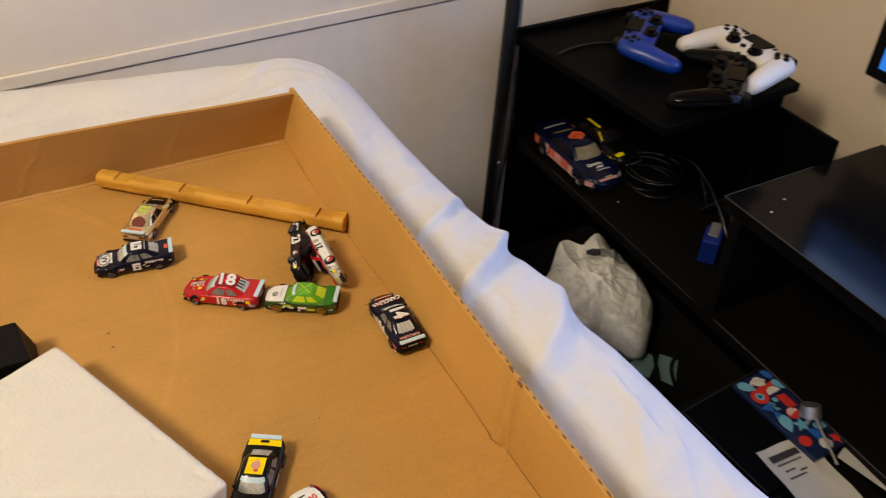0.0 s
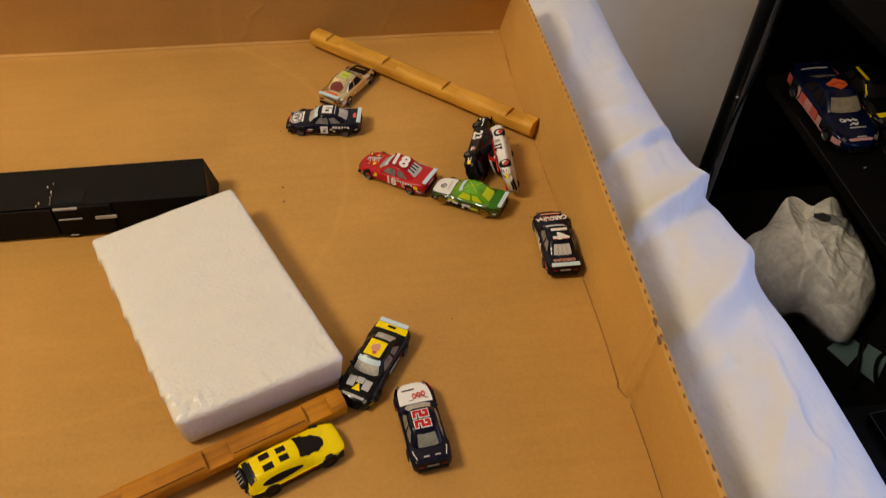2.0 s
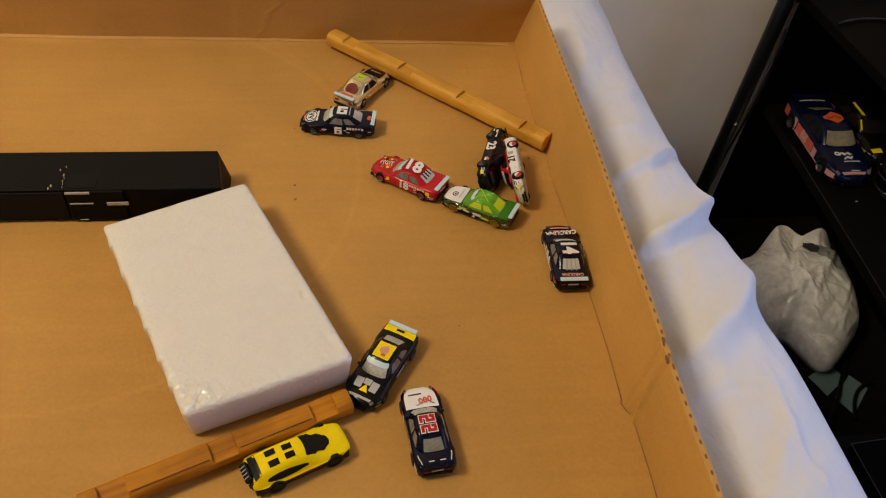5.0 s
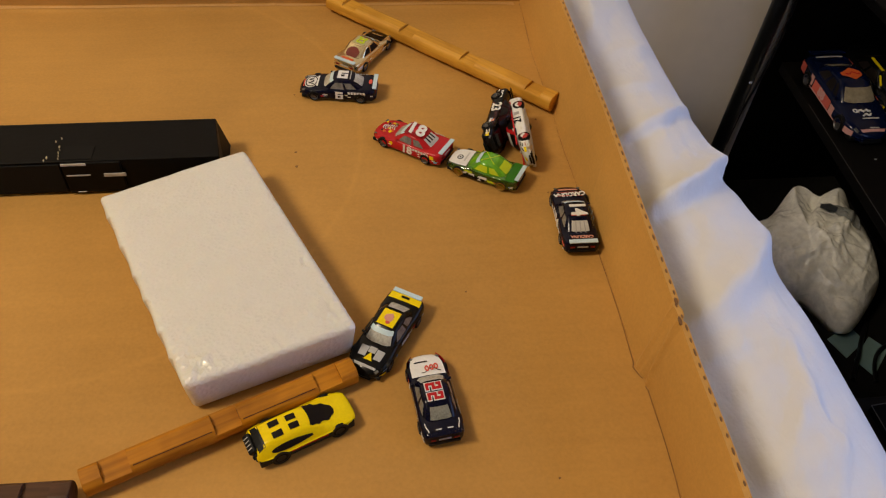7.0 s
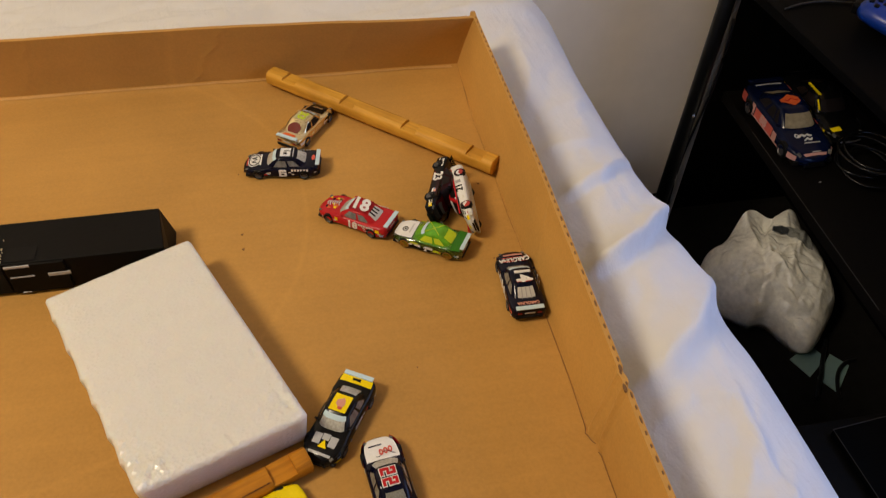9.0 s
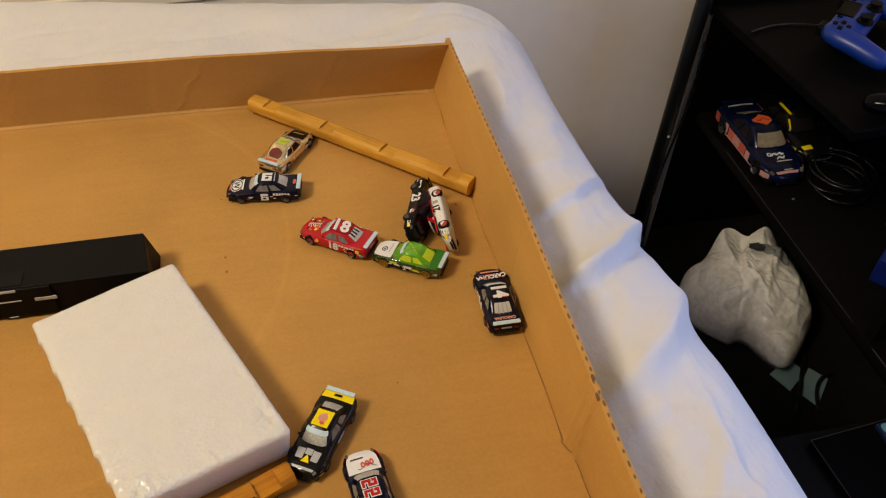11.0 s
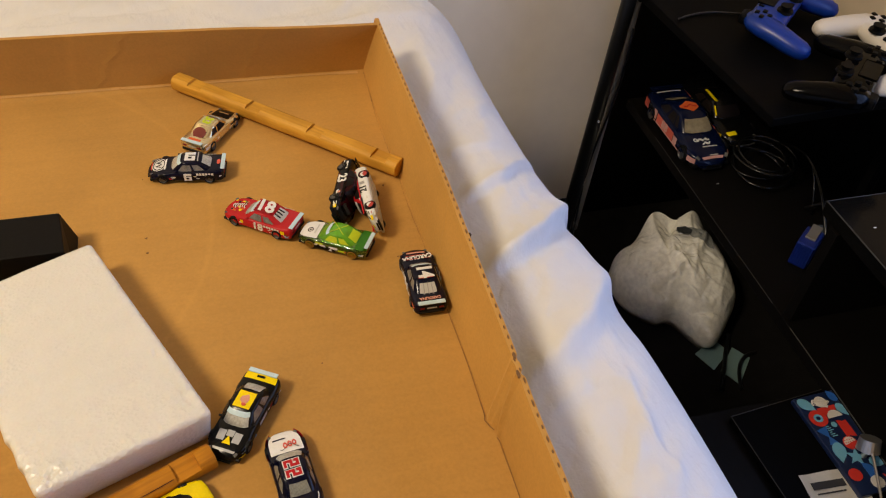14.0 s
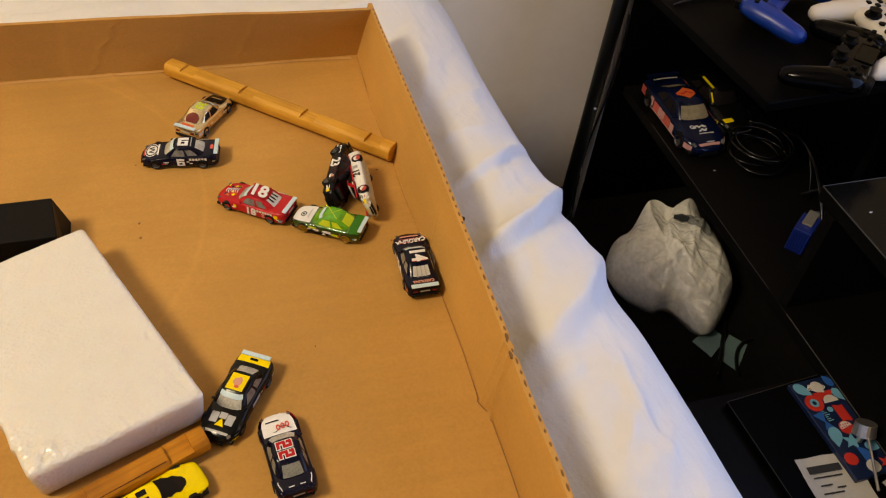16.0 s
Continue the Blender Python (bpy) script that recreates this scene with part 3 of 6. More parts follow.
black_box = thing("slim_box", "slim matt black cardboard box with a torn flap", "box")
hull = bmesh.new()
BOX_TOP = 0.0325
corners = [(-0.66, -0.279, 0.0008), (-0.2790, -0.279, 0.0008), (-0.2805, -0.2290, 0.0008), (-0.66, -0.2290, 0.0008), (-0.66, -0.279, BOX_TOP), (-0.2810, -0.279, BOX_TOP), (-0.2880, -0.232, BOX_TOP), (-0.66, -0.232, BOX_TOP)]
hv = [hull.verts.new(c) for c in corners]
for f in ((0, 1, 2, 3), (4, 5, 6, 7), (0, 1, 5, 4), (1, 2, 6, 5), (2, 3, 7, 6), (3, 0, 4, 7)):
    hull.faces.new([hv[i] for i in f])
bmesh.ops.recalc_face_normals(hull, faces=hull.faces)
bmesh.ops.bevel(hull, geom=list(hull.edges), offset=0.0008, segments=2, affect="EDGES", profile=0.5)
part("body", hull, BLACK_CARD, black_box)
SHADED_RECESS = mat("recess_shade", (0.0025, 0.0025, 0.0025), rough=0.7, spec=0.2)
GREY_TAPE = mat("grey_tab", (0.42, 0.40, 0.36), rough=0.3, spec=0.6, var=0.2, var_scale=90)
TORN = mat("torn_card", (0.55, 0.45, 0.24), rough=0.9, var=0.3, var_scale=200)
# flat plate whose darker colour stands for the shade inside the open side
part("opening", block(-0.655, -0.4020, -0.2805, -0.2788, 0.003, 0.0305, 0.0004), SHADED_RECESS, black_box, "dark plate for the shaded open side")
flap = part("flap", block(-0.4000, -0.3565, -0.2812, -0.2788, 0.002, 0.0318, 0.0005), BLACK_CARD, black_box)
part("label_patch", block(-0.4000, -0.3775, -0.2770, -0.2620, 0.0327, 0.0330, 0.0001), mat("dull_black_patch", (0.0055, 0.005, 0.0045), rough=0.6, spec=0.12), black_box)
for x0, x1, z0, z1 in ((-0.4000, -0.3815, 0.0300, 0.0320), (-0.3985, -0.3805, 0.0195, 0.0206), (-0.3705, -0.3540, 0.0180, 0.0212), (-0.3945, -0.3880, 0.0026, 0.0032)):
    part("tab", block(x0, x1, -0.2818, -0.2808, z0, z1, 0.0002), GREY_TAPE, flap, "thin grey shiny tab")
rng = random.Random(8)
for x, y in ((-0.4043, -0.252), (-0.4040, -0.262), (-0.4030, -0.2655), (-0.4035, -0.2690), (-0.4027, -0.2725), (-0.4080, -0.2555), (-0.4110, -0.2745), (-0.4125, -0.2775), (-0.4023, -0.2760)):
    r = rng.uniform(0.0004, 0.0009)
    part("torn_fibre", prism([(x + r * 0.7 * math.cos(k * 1.256) * rng.uniform(0.6, 1.3), y + r * 1.6 * math.sin(k * 1.256)) for k in range(5)], 0.0320, 0.0336), TORN, black_box, "pale torn card fibre")


# ---- toy building logs ----
def wood_material(name, colour, dark):
    m = mat(name, colour, rough=0.5, spec=0.22)
    nt = m.node_tree
    b = nt.nodes["Principled BSDF"]
    co = nt.nodes.new("ShaderNodeTexCoord")
    mp = nt.nodes.new("ShaderNodeMapping")
    mp.inputs["Scale"].default_value = (14, 260, 260)
    nt.links.new(co.outputs["Object"], mp.inputs["Vector"])
    g = nt.nodes.new("ShaderNodeTexNoise")
    g.inputs["Scale"].default_value, g.inputs["Detail"].default_value = 1.0, 6
    nt.links.new(mp.outputs[0], g.inputs["Vector"])
    n2 = nt.nodes.new("ShaderNodeTexNoise")
    n2.inputs["Scale"].default_value, n2.inputs["Detail"].default_value = 22.0, 4
    nt.links.new(co.outputs["Object"], n2.inputs["Vector"])
    ad = nt.nodes.new("ShaderNodeMath")
    ad.operation = "MULTIPLY"
    nt.links.new(g.outputs["Fac"], ad.inputs[0])
    nt.links.new(n2.outputs["Fac"], ad.inputs[1])
    ramp = nt.nodes.new("ShaderNodeValToRGB")
    ramp.color_ramp.elements[0].position, ramp.color_ramp.elements[1].position = 0.12, 0.34
    ramp.color_ramp.elements[0].color, ramp.color_ramp.elements[1].color = (*dark, 1), (*colour, 1)
    nt.links.new(ad.outputs[0], ramp.inputs[0])
    nt.links.new(ramp.outputs[0], b.inputs["Base Color"])
    bp = nt.nodes.new("ShaderNodeBump")
    bp.inputs["Strength"].default_value, bp.inputs["Distance"].default_value = 0.55, 0.0006
    nt.links.new(g.outputs["Fac"], bp.inputs["Height"])
    nt.links.new(bp.outputs[0], b.inputs["Normal"])
    return m


HONEY = wood_material("honey_wood", (0.66, 0.34, 0.044), (0.44, 0.205, 0.022))
OAK = wood_material("oak_coloured_wood", (0.50, 0.196, 0.010), (0.25, 0.088, 0.005))
BROWN = wood_material("dark_brown_wood", (0.085, 0.040, 0.020), (0.028, 0.013, 0.007))
LOG_R = 0.0086
PINE_R = 0.0094


def build_log(length, centres, width=0.0165, depth=0.0042, radius=LOG_R):
    """A round log along x with square notches cut into its top and bottom."""
    bm = bmesh.new()
    planed = radius * 0.84
    stations = [(-length / 2, 0.93, planed * 0.96), (-length / 2 + 0.0006, 1.0, planed)]
    for c in centres:
        for s, clip in ((c - width / 2, planed), (c - width / 2 + 0.0002, radius - depth), (c + width / 2 - 0.0002, radius - depth), (c + width / 2, planed)):
            stations.append((s, 1.0, clip))
    stations += [(length / 2 - 0.0006, 1.0, planed), (length / 2, 0.93, planed * 0.96)]
    dense = []
    for a, b in zip(stations, stations[1:]):
        steps = max(1, int((b[0] - a[0]) / 0.005))
        dense += [(a[0] + (b[0] - a[0]) * k / steps, a[1] + (b[1] - a[1]) * k / steps, a[2] + (b[2] - a[2]) * k / steps) for k in range(steps)]
    stations = dense + [stations[-1]]
    seg = 48
    rings = []
    for s, k, clip in stations:
        ring = []
        for i in range(seg):
            a = 2 * math.pi * i / seg
            worn = 1 + 0.035 * noise.noise((s * 45 + length * 9, math.cos(a) * 1.3, math.sin(a) * 1.3)) + 0.014 * noise.noise((s * 260, math.cos(a) * 3, math.sin(a) * 3)) - 0.02 * math.cos(6 * a)
            y, z = radius * k * worn * math.cos(a), radius * k * worn * math.sin(a)
            ring.append(bm.verts.new((s, y, max(-clip, min(clip, z)))))
        rings.append(ring)
    for u, v in zip(rings, rings[1:]):
        for i in range(seg):
            bm.faces.new((u[i], v[i], v[(i + 1) % seg], u[(i + 1) % seg]))
    bm.faces.new(rings[0])
    bm.faces.new(rings[-1][::-1])
    bmesh.ops.recalc_face_normals(bm, faces=bm.faces)
    return bm


def toy_log(length, centres, material, label, m, split=0.0, radius=LOG_R):
    ob = tagged(part("toy_log", build_log(length, centres, radius=radius), material, None), label, "toy log", "toy building logs")
    ob.matrix_world = m
    if split:
        edges = [-length / 2] + [c + d for c in centres for d in (-0.0088, 0.0088)] + [length / 2]
        for x0, x1 in zip(edges[::2], edges[1::2]):
            if x1 - x0 > 0.02:
                y, z = -radius * math.cos(radians(split)), radius * math.sin(radians(split))
                part("split", tube(((x0 + 0.001, y, z), ((x0 + x1) / 2, y * 1.004, z * 0.98), (x1 - 0.001, y, z)), 0.00028, 5), SPLIT, ob, "dark split along the grain")
    return ob


SPLIT = mat("dark_split", (0.06, 0.016, 0.005), rough=0.9)
toy_log(0.2655, (-0.1040, -0.0315, 0.0410, 0.1130), HONEY, "long honey-coloured notched wooden toy log in the tray", pose(-0.0950, -0.1065, PINE_R, 0, 0, -42.0), radius=PINE_R)
toy_log(0.173, (-0.0672, 0.0, 0.0672), OAK, "honey-coloured notched wooden toy log beside the foam", pose(-0.2625, -0.5018, LOG_R, 8, 0, 23.0), 54)
toy_log(0.173, (-0.0672, 0.0, 0.0672), BROWN, "dark brown notched wooden toy log in the tray", pose(-0.4325, -0.5415, LOG_R, -6, 0, -1.0), 56)


# ---- toy race cars ----
def gloss(name, colour, rough=0.20, metal=0.0):
    return mat(name, colour, rough=rough, metal=metal, spec=0.12, coat=0.20, coat_rough=0.03, bump=0.03, bump_scale=300, var=0.08, var_scale=60)


NAVY, RED, WHITE, BLACK = gloss("navy_paint", (0.0024, 0.0028, 0.013)), gloss("red_paint", (0.44, 0.014, 0.018)), gloss("white_paint", (0.74, 0.73, 0.70)), gloss("black_paint", (0.003, 0.003, 0.003))
YELLOW, MAROON, GOLD = gloss("yellow_paint", (0.84, 0.635, 0.004)), gloss("maroon_paint", (0.030, 0.005, 0.006)), gloss("gold_paint", (0.74, 0.62, 0.36), 0.13, 0.85)
GREEN = mat("green_clear", (0.36, 0.84, 0.03), rough=0.04, spec=0.5, coat=0.6, trans=0.94, var=0.1, var_scale=60)
ORANGE, PALE_BLUE, LIME = gloss("orange_paint", (0.65, 0.12, 0.03)), gloss("pale_blue_strip", (0.50, 0.64, 0.70)), gloss("lime_paint", (0.50, 0.62, 0.02))
CABIN = mat("cabin_window", (0.40, 0.39, 0.34), rough=0.14, spec=0.5, coat=0.6, var=0.5, var_scale=55)
DARK_CABIN = mat("dark_cabin_window", (0.008, 0.005, 0.004), rough=0.45, spec=0.15)
RED_CABIN = mat("red_window", (0.15, 0.020, 0.014), rough=0.15, spec=0.5, coat=0.5)
GREEN_CABIN = mat("green_window", (0.15, 0.50, 0.008), rough=0.04, spec=0.5, coat=0.5, var=0.35, var_scale=160, trans=0.35)
SIDE_CABIN = mat("side_window", (0.17, 0.165, 0.15), rough=0.12, spec=0.5, coat=0.6, var=0.5, var_scale=260)
LAMP = mat("lamp_lens", (0.13, 0.13, 0.12), rough=0.2)
TYRE = mat("black_rubber", (0.006, 0.006, 0.006), rough=0.75, spec=0.12, bump=0.2, bump_scale=900)
CHASSIS = mat("black_plastic", (0.006, 0.006, 0.006), rough=0.45, spec=0.18)
RIM_GREY, RIM_RED, RIM_GOLD = mat("grey_rim", (0.09, 0.09, 0.09), rough=0.4, metal=0.6), mat("red_rim", (0.42, 0.03, 0.02), rough=0.4), mat("gold_rim", (0.34, 0.20, 0.03), rough=0.3, metal=0.7)
TAIL_RED, PALE_STRIPE = gloss("tail_light_red", (0.16, 0.010, 0.008)), gloss("pale_tail_mark", (0.40, 0.39, 0.36))
SPONSOR = (gloss("cream_decal", (0.66, 0.63, 0.55)), gloss("amber_decal", (0.62, 0.36, 0.02)), gloss("scarlet_decal", (0.45, 0.03, 0.03)), gloss("sky_decal", (0.20, 0.36, 0.55)))
PINK, GREY_DECAL = gloss("pink_shape", (0.62, 0.28, 0.20)), gloss("grey_decal", (0.35, 0.34, 0.33))

# outline of a stock car along its length: place, half width, height of the deck, height of the sill
STOCK = ((-0.0370, 0.0112, 0.0116, 0.0040), (-0.0360, 0.0134, 0.0138, 0.0034), (-0.0330, 0.0149, 0.0143, 0.0028), (-0.0240, 0.0153, 0.0138, 0.0026), (-0.0120, 0.0152, 0.0133, 0.0026),
         (0.0, 0.0152, 0.0130, 0.0026), (0.0110, 0.0152, 0.0127, 0.0026), (0.0200, 0.0152, 0.0118, 0.0026), (0.0280, 0.0144, 0.0106, 0.0024), (0.0322, 0.0127, 0.0095, 0.0022), (0.0352, 0.0104, 0.0082, 0.0022), (0.0372, 0.0074, 0.0068, 0.0022), (0.0382, 0.0052, 0.0058, 0.0026))
ARC = ((0.0, 1.0, 0.0006), (0.45, 1.0, 0.0004), (0.70, 1.0, 0.00012), (0.82, 1.0, -0.0002), (0.90, 1.0, -0.0007), (0.955, 1.0, -0.0016), (0.985, 1.0, -0.0028), (1.0, 1.0, -0.0045), (1.0, 0.0, 0.0030), (0.985, 0.0, 0.0014), (0.95, 0.0, 0.0))


def outline(x):
    """Half width, deck and sill at a place along the car, smooth through the stations."""
    n = len(STOCK)
    x = min(max(x, STOCK[0][0]), STOCK[-1][0])
    i = max(k for k in range(n - 1) if STOCK[k][0] <= x)
    a, b, c, d = [STOCK[min(max(i + k, 0), n - 1)] for k in (-1, 0, 1, 2)]
    h = c[0] - b[0]
    u = (x - b[0]) / h
    out = []
    for p0, p1, p2, p3 in zip(a[1:], b[1:], c[1:], d[1:]):
        m1 = (p2 - p0) / (c[0] - a[0]) * h if c[0] > a[0] else p2 - p1
        m2 = (p3 - p1) / (d[0] - b[0]) * h if d[0] > b[0] else p2 - p1
        out.append((2 * u ** 3 - 3 * u * u + 1) * p1 + (u ** 3 - 2 * u * u + u) * m1 + (3 * u * u - 2 * u ** 3) * p2 + (u ** 3 - u * u) * m2)
    return out


def car_shell():
    bm = bmesh.new()
    rings = []
    places = [STOCK[0][0] + (STOCK[-1][0] - STOCK[0][0]) * (0.5 - 0.5 * math.cos(math.pi * k / 44)) for k in range(45)]
    for x in places:
        w, top, sill = outline(x)
        # wings swell over the wheels, and the flank tucks in towards the sill
        swell = 0.0005 * (math.exp(-((abs(x) - 0.0225) / 0.006) ** 2))
        half = [(w * u + (swell if u > 0.9 else 0.0), max(top + d, sill + 0.002) if t > 0.5 else sill + d) for u, t, d in ARC]
        ring = [bm.verts.new((x, y, z)) for y, z in half] + [bm.verts.new((x, -y, z)) for y, z in half[::-1][:-1]]
        rings.append(ring)
    n = len(rings[0])
    for a, b in zip(rings, rings[1:]):
        for i in range(n):
            bm.faces.new((a[i], b[i], b[(i + 1) % n], a[(i + 1) % n]))
    bm.faces.new(rings[0])
    bm.faces.new(rings[-1][::-1])
    bmesh.ops.recalc_face_normals(bm, faces=bm.faces)
    return bm


def deck_patch(x0, x1, y0, y1, lift=0.00025, nx=8, ny=4):
    """A thin decal that follows the deck; y0 and y1 as shares of the half width."""
    bm = bmesh.new()
    grid = []
    for i in range(nx + 1):
        x = x0 + (x1 - x0) * i / nx
        w, top, _ = outline(x)
        row = []
        for j in range(ny + 1):
            u = y0 + (y1 - y0) * j / ny
            a = abs(u)
            crown = 0.0006 - 0.0002 * a / 0.45 if a < 0.45 else 0.0004 * (1 - (a - 0.45) / 0.35) if a < 0.8 else -0.0007 * (a - 0.8) / 0.13
            row.append(bm.verts.new((x, w * u, top + crown + lift)))
        grid.append(row)
    for a, b in zip(grid, grid[1:]):
        for j in range(ny):
            bm.faces.new((a[j], b[j], b[j + 1], a[j + 1]))
    return bm


def side_patch(x0, x1, z0, z1, side, lift=0.00025):
    bm = bmesh.new()
    grid = []
    for i in range(7):
        x = x0 + (x1 - x0) * i / 6
        w, _, _ = outline(x)
        grid.append([bm.verts.new((x, side * (w + lift), z)) for z in (z0, z1)])
    for a, b in zip(grid, grid[1:]):
        f = (a[0], b[0], b[1], a[1])
        bm.faces.new(f if side < 0 else f[::-1])
    return bm


def letters(text, size, depth=0.0002, squash=1.0, bold=0.034, slant=0.0):
    """A word or number as a flat mesh round the origin, in the xy plane."""
    curve = bpy.data.curves.new("letters", "FONT")
    curve.body, curve.size, curve.extrude, curve.align_x, curve.align_y = text, size, depth, "CENTER", "CENTER"
    curve.offset = size * bold
    curve.resolution_u = 3
    ob = new("letters", curve)
    me = bpy.data.meshes.new_from_object(ob.evaluated_get(bpy.context.evaluated_depsgraph_get()))
    bm = bmesh.new()
    bm.from_mesh(me)
    for v in bm.verts:
        v.co.x = v.co.x * squash + v.co.y * slant
    bpy.data.objects.remove(ob)
    bpy.data.curves.remove(curve)
    bpy.data.meshes.remove(me)
    return bm


def block_digit(ch, w, h, s, grow=0.0):
    """A square-cut digit round the origin."""
    g = grow
    if ch == "2":
        pts = ((-g, -g), (w + g, -g), (w + g, s + g), (s + g, s + g), (s + g, h / 2 - s / 2 - g), (w + g, h / 2 - s / 2 - g), (w + g, h + g), (-g, h + g), (-g, h * 0.68 - g), (s + g, h * 0.68 - g), (s + g, h - s - g), (w - s - g, h - s - g), (w - s - g, h / 2 + s / 2 + g), (-g, h / 2 + s / 2 + g))
    else:
        pts = ((0, 0), (w, 0), (w, h * 0.58), (s, h * 0.58), (s, h - s), (w - s, h - s), (w - s, h * 0.72), (w, h * 0.72), (w, h), (0, h))
    return prism([(x - w / 2, y - h / 2) for x, y in pts], -0.0002, 0.0002)


def moved(bm, m):
    bmesh.ops.transform(bm, matrix=m, verts=bm.verts)
    return bm


# cabin: a rounded block that narrows towards the roof; h runs from 0 at the belt to 1 at the roof's edge
def cabin_dims(h):
    k = min(h, 1.0)
    front, rear = 0.0152 - 0.0112 * k, -0.0278 + 0.0143 * k
    z = 0.0122 + 0.0080 * (k - 0.06 * math.sin(math.pi * k) * -1)
    return (front + rear) / 2, (front - rear) / 2, 0.0134 - 0.0034 * k, z


def cabin_edge(t):
    return (1 - min(abs(t), 1.0) ** 4) ** 0.25


def cabin_shell():
    bm = bmesh.new()
    seg, rings = 40, []
    for h in (-0.12, 0.0, 0.25, 0.5, 0.75, 0.92, 1.0):
        cx, lx, wy, z = cabin_dims(h)
        ring = []
        for k in range(seg):
            a = 2 * math.pi * k / seg
            c, s = math.cos(a), math.sin(a)
            r = (abs(c) ** 4 + abs(s) ** 4) ** -0.25
            ring.append(bm.verts.new((cx + lx * r * c, wy * r * s, z)))
        rings.append(ring)
    for f, rise in ((0.88, 0.0006), (0.55, 0.0010), (0.2, 0.0012)):
        cx, lx, wy, z = cabin_dims(1.0)
        rings.append([bm.verts.new((cx + (v.co.x - cx) * f, v.co.y * f, z + rise)) for v in rings[6]])
    for a, b in zip(rings, rings[1:]):
        for k in range(seg):
            bm.faces.new((a[k], a[(k + 1) % seg], b[(k + 1) % seg], b[k]))
    bm.faces.new(rings[-1])
    bmesh.ops.recalc_face_normals(bm, faces=bm.faces)
    return bm


ROOF_Z = 0.0213


def end_pane(sign, u0, u1, h0, h1, lift=0.00035, nu=8, nh=4):
    """A pane on the front (sign 1) or the rear (sign -1) of the cabin."""
    bm = bmesh.new()
    grid = []
    for i in range(nh + 1):
        h = h0 + (h1 - h0) * i / nh
        cx, lx, wy, z = cabin_dims(h)
        grid.append([bm.verts.new((cx + sign * (lx * cabin_edge(u) + lift), wy * u, z + lift)) for u in [u0 + (u1 - u0) * j / nu for j in range(nu + 1)]])
    for a, b in zip(grid, grid[1:]):
        for j in range(nu):
            bm.faces.new((a[j], a[j + 1], b[j + 1], b[j]))
    return bm


def oval_pane(sign, ru, rh, h0=0.5, lift=0.0006):
    """An oval pane on the front or the rear of the cabin."""
    bm = bmesh.new()
    rings = []
    for f in (1.0, 0.6, 0.2):
        ring = []
        for k in range(20):
            u, h = ru * f * math.cos(k * math.pi / 10), h0 + rh * f * math.sin(k * math.pi / 10)
            cx, lx, wy, z = cabin_dims(h)
            ring.append(bm.verts.new((cx + sign * (lx * cabin_edge(u) + lift), wy * u, z + lift)))
        rings.append(ring)
    for a, b in zip(rings, rings[1:]):
        for k in range(20):
            bm.faces.new((a[k], a[(k + 1) % 20], b[(k + 1) % 20], b[k]))
    bm.faces.new(rings[-1])
    return bm


def flank_pane(s, v0, v1, h0, h1, lift=0.00035, nv=6, nh=3):
    bm = bmesh.new()
    grid = []
    for i in range(nh + 1):
        h = h0 + (h1 - h0) * i / nh
        cx, lx, wy, z = cabin_dims(h)
        grid.append([bm.verts.new((cx + lx * v, s * (wy * cabin_edge(v) + lift), z)) for v in [v0 + (v1 - v0) * j / nv for j in range(nv + 1)]])
    for a, b in zip(grid, grid[1:]):
        for j in range(nv):
            bm.faces.new((a[j], a[j + 1], b[j + 1], b[j]))
    return bm


def cabin_parts(car, glass, paint, rear_glass=None, side_glass=None):
    part("cabin", cabin_shell(), paint, car, smooth=True)
    part("windscreen", end_pane(1, -0.78, 0.78, 0.12, 0.82), glass, car, smooth=True)
    part("rear_window", end_pane(-1, -0.62, 0.62, 0.26, 0.84), rear_glass or glass, car, smooth=True)
    for s in (-1, 1):
        part("side_window", flank_pane(s, -0.02, 0.66, 0.14, 0.86), side_glass or glass, car)
        part("side_window", flank_pane(s, -0.66, -0.16, 0.20, 0.84), side_glass or glass, car)


def roof_panel():
    """A thin skin over the roof."""
    bm = bmesh.new()
    cx, lx, wy, z = cabin_dims(1.0)
    rings = []
    for f, rise in ((0.97, 0.0003), (0.86, 0.0009), (0.5, 0.00135), (0.15, 0.0015)):
        ring = []
        for k in range(32):
            c, s = math.cos(2 * math.pi * k / 32), math.sin(2 * math.pi * k / 32)
            r = (abs(c) ** 4 + abs(s) ** 4) ** -0.25
            ring.append(bm.verts.new((cx + lx * r * c * f, wy * r * s * f, z + rise)))
        rings.append(ring)
    for a, b in zip(rings, rings[1:]):
        for k in range(32):
            bm.faces.new((a[k], a[(k + 1) % 32], b[(k + 1) % 32], b[k]))
    bm.faces.new(rings[-1])
    bmesh.ops.recalc_face_normals(bm, faces=bm.faces)
    return bm


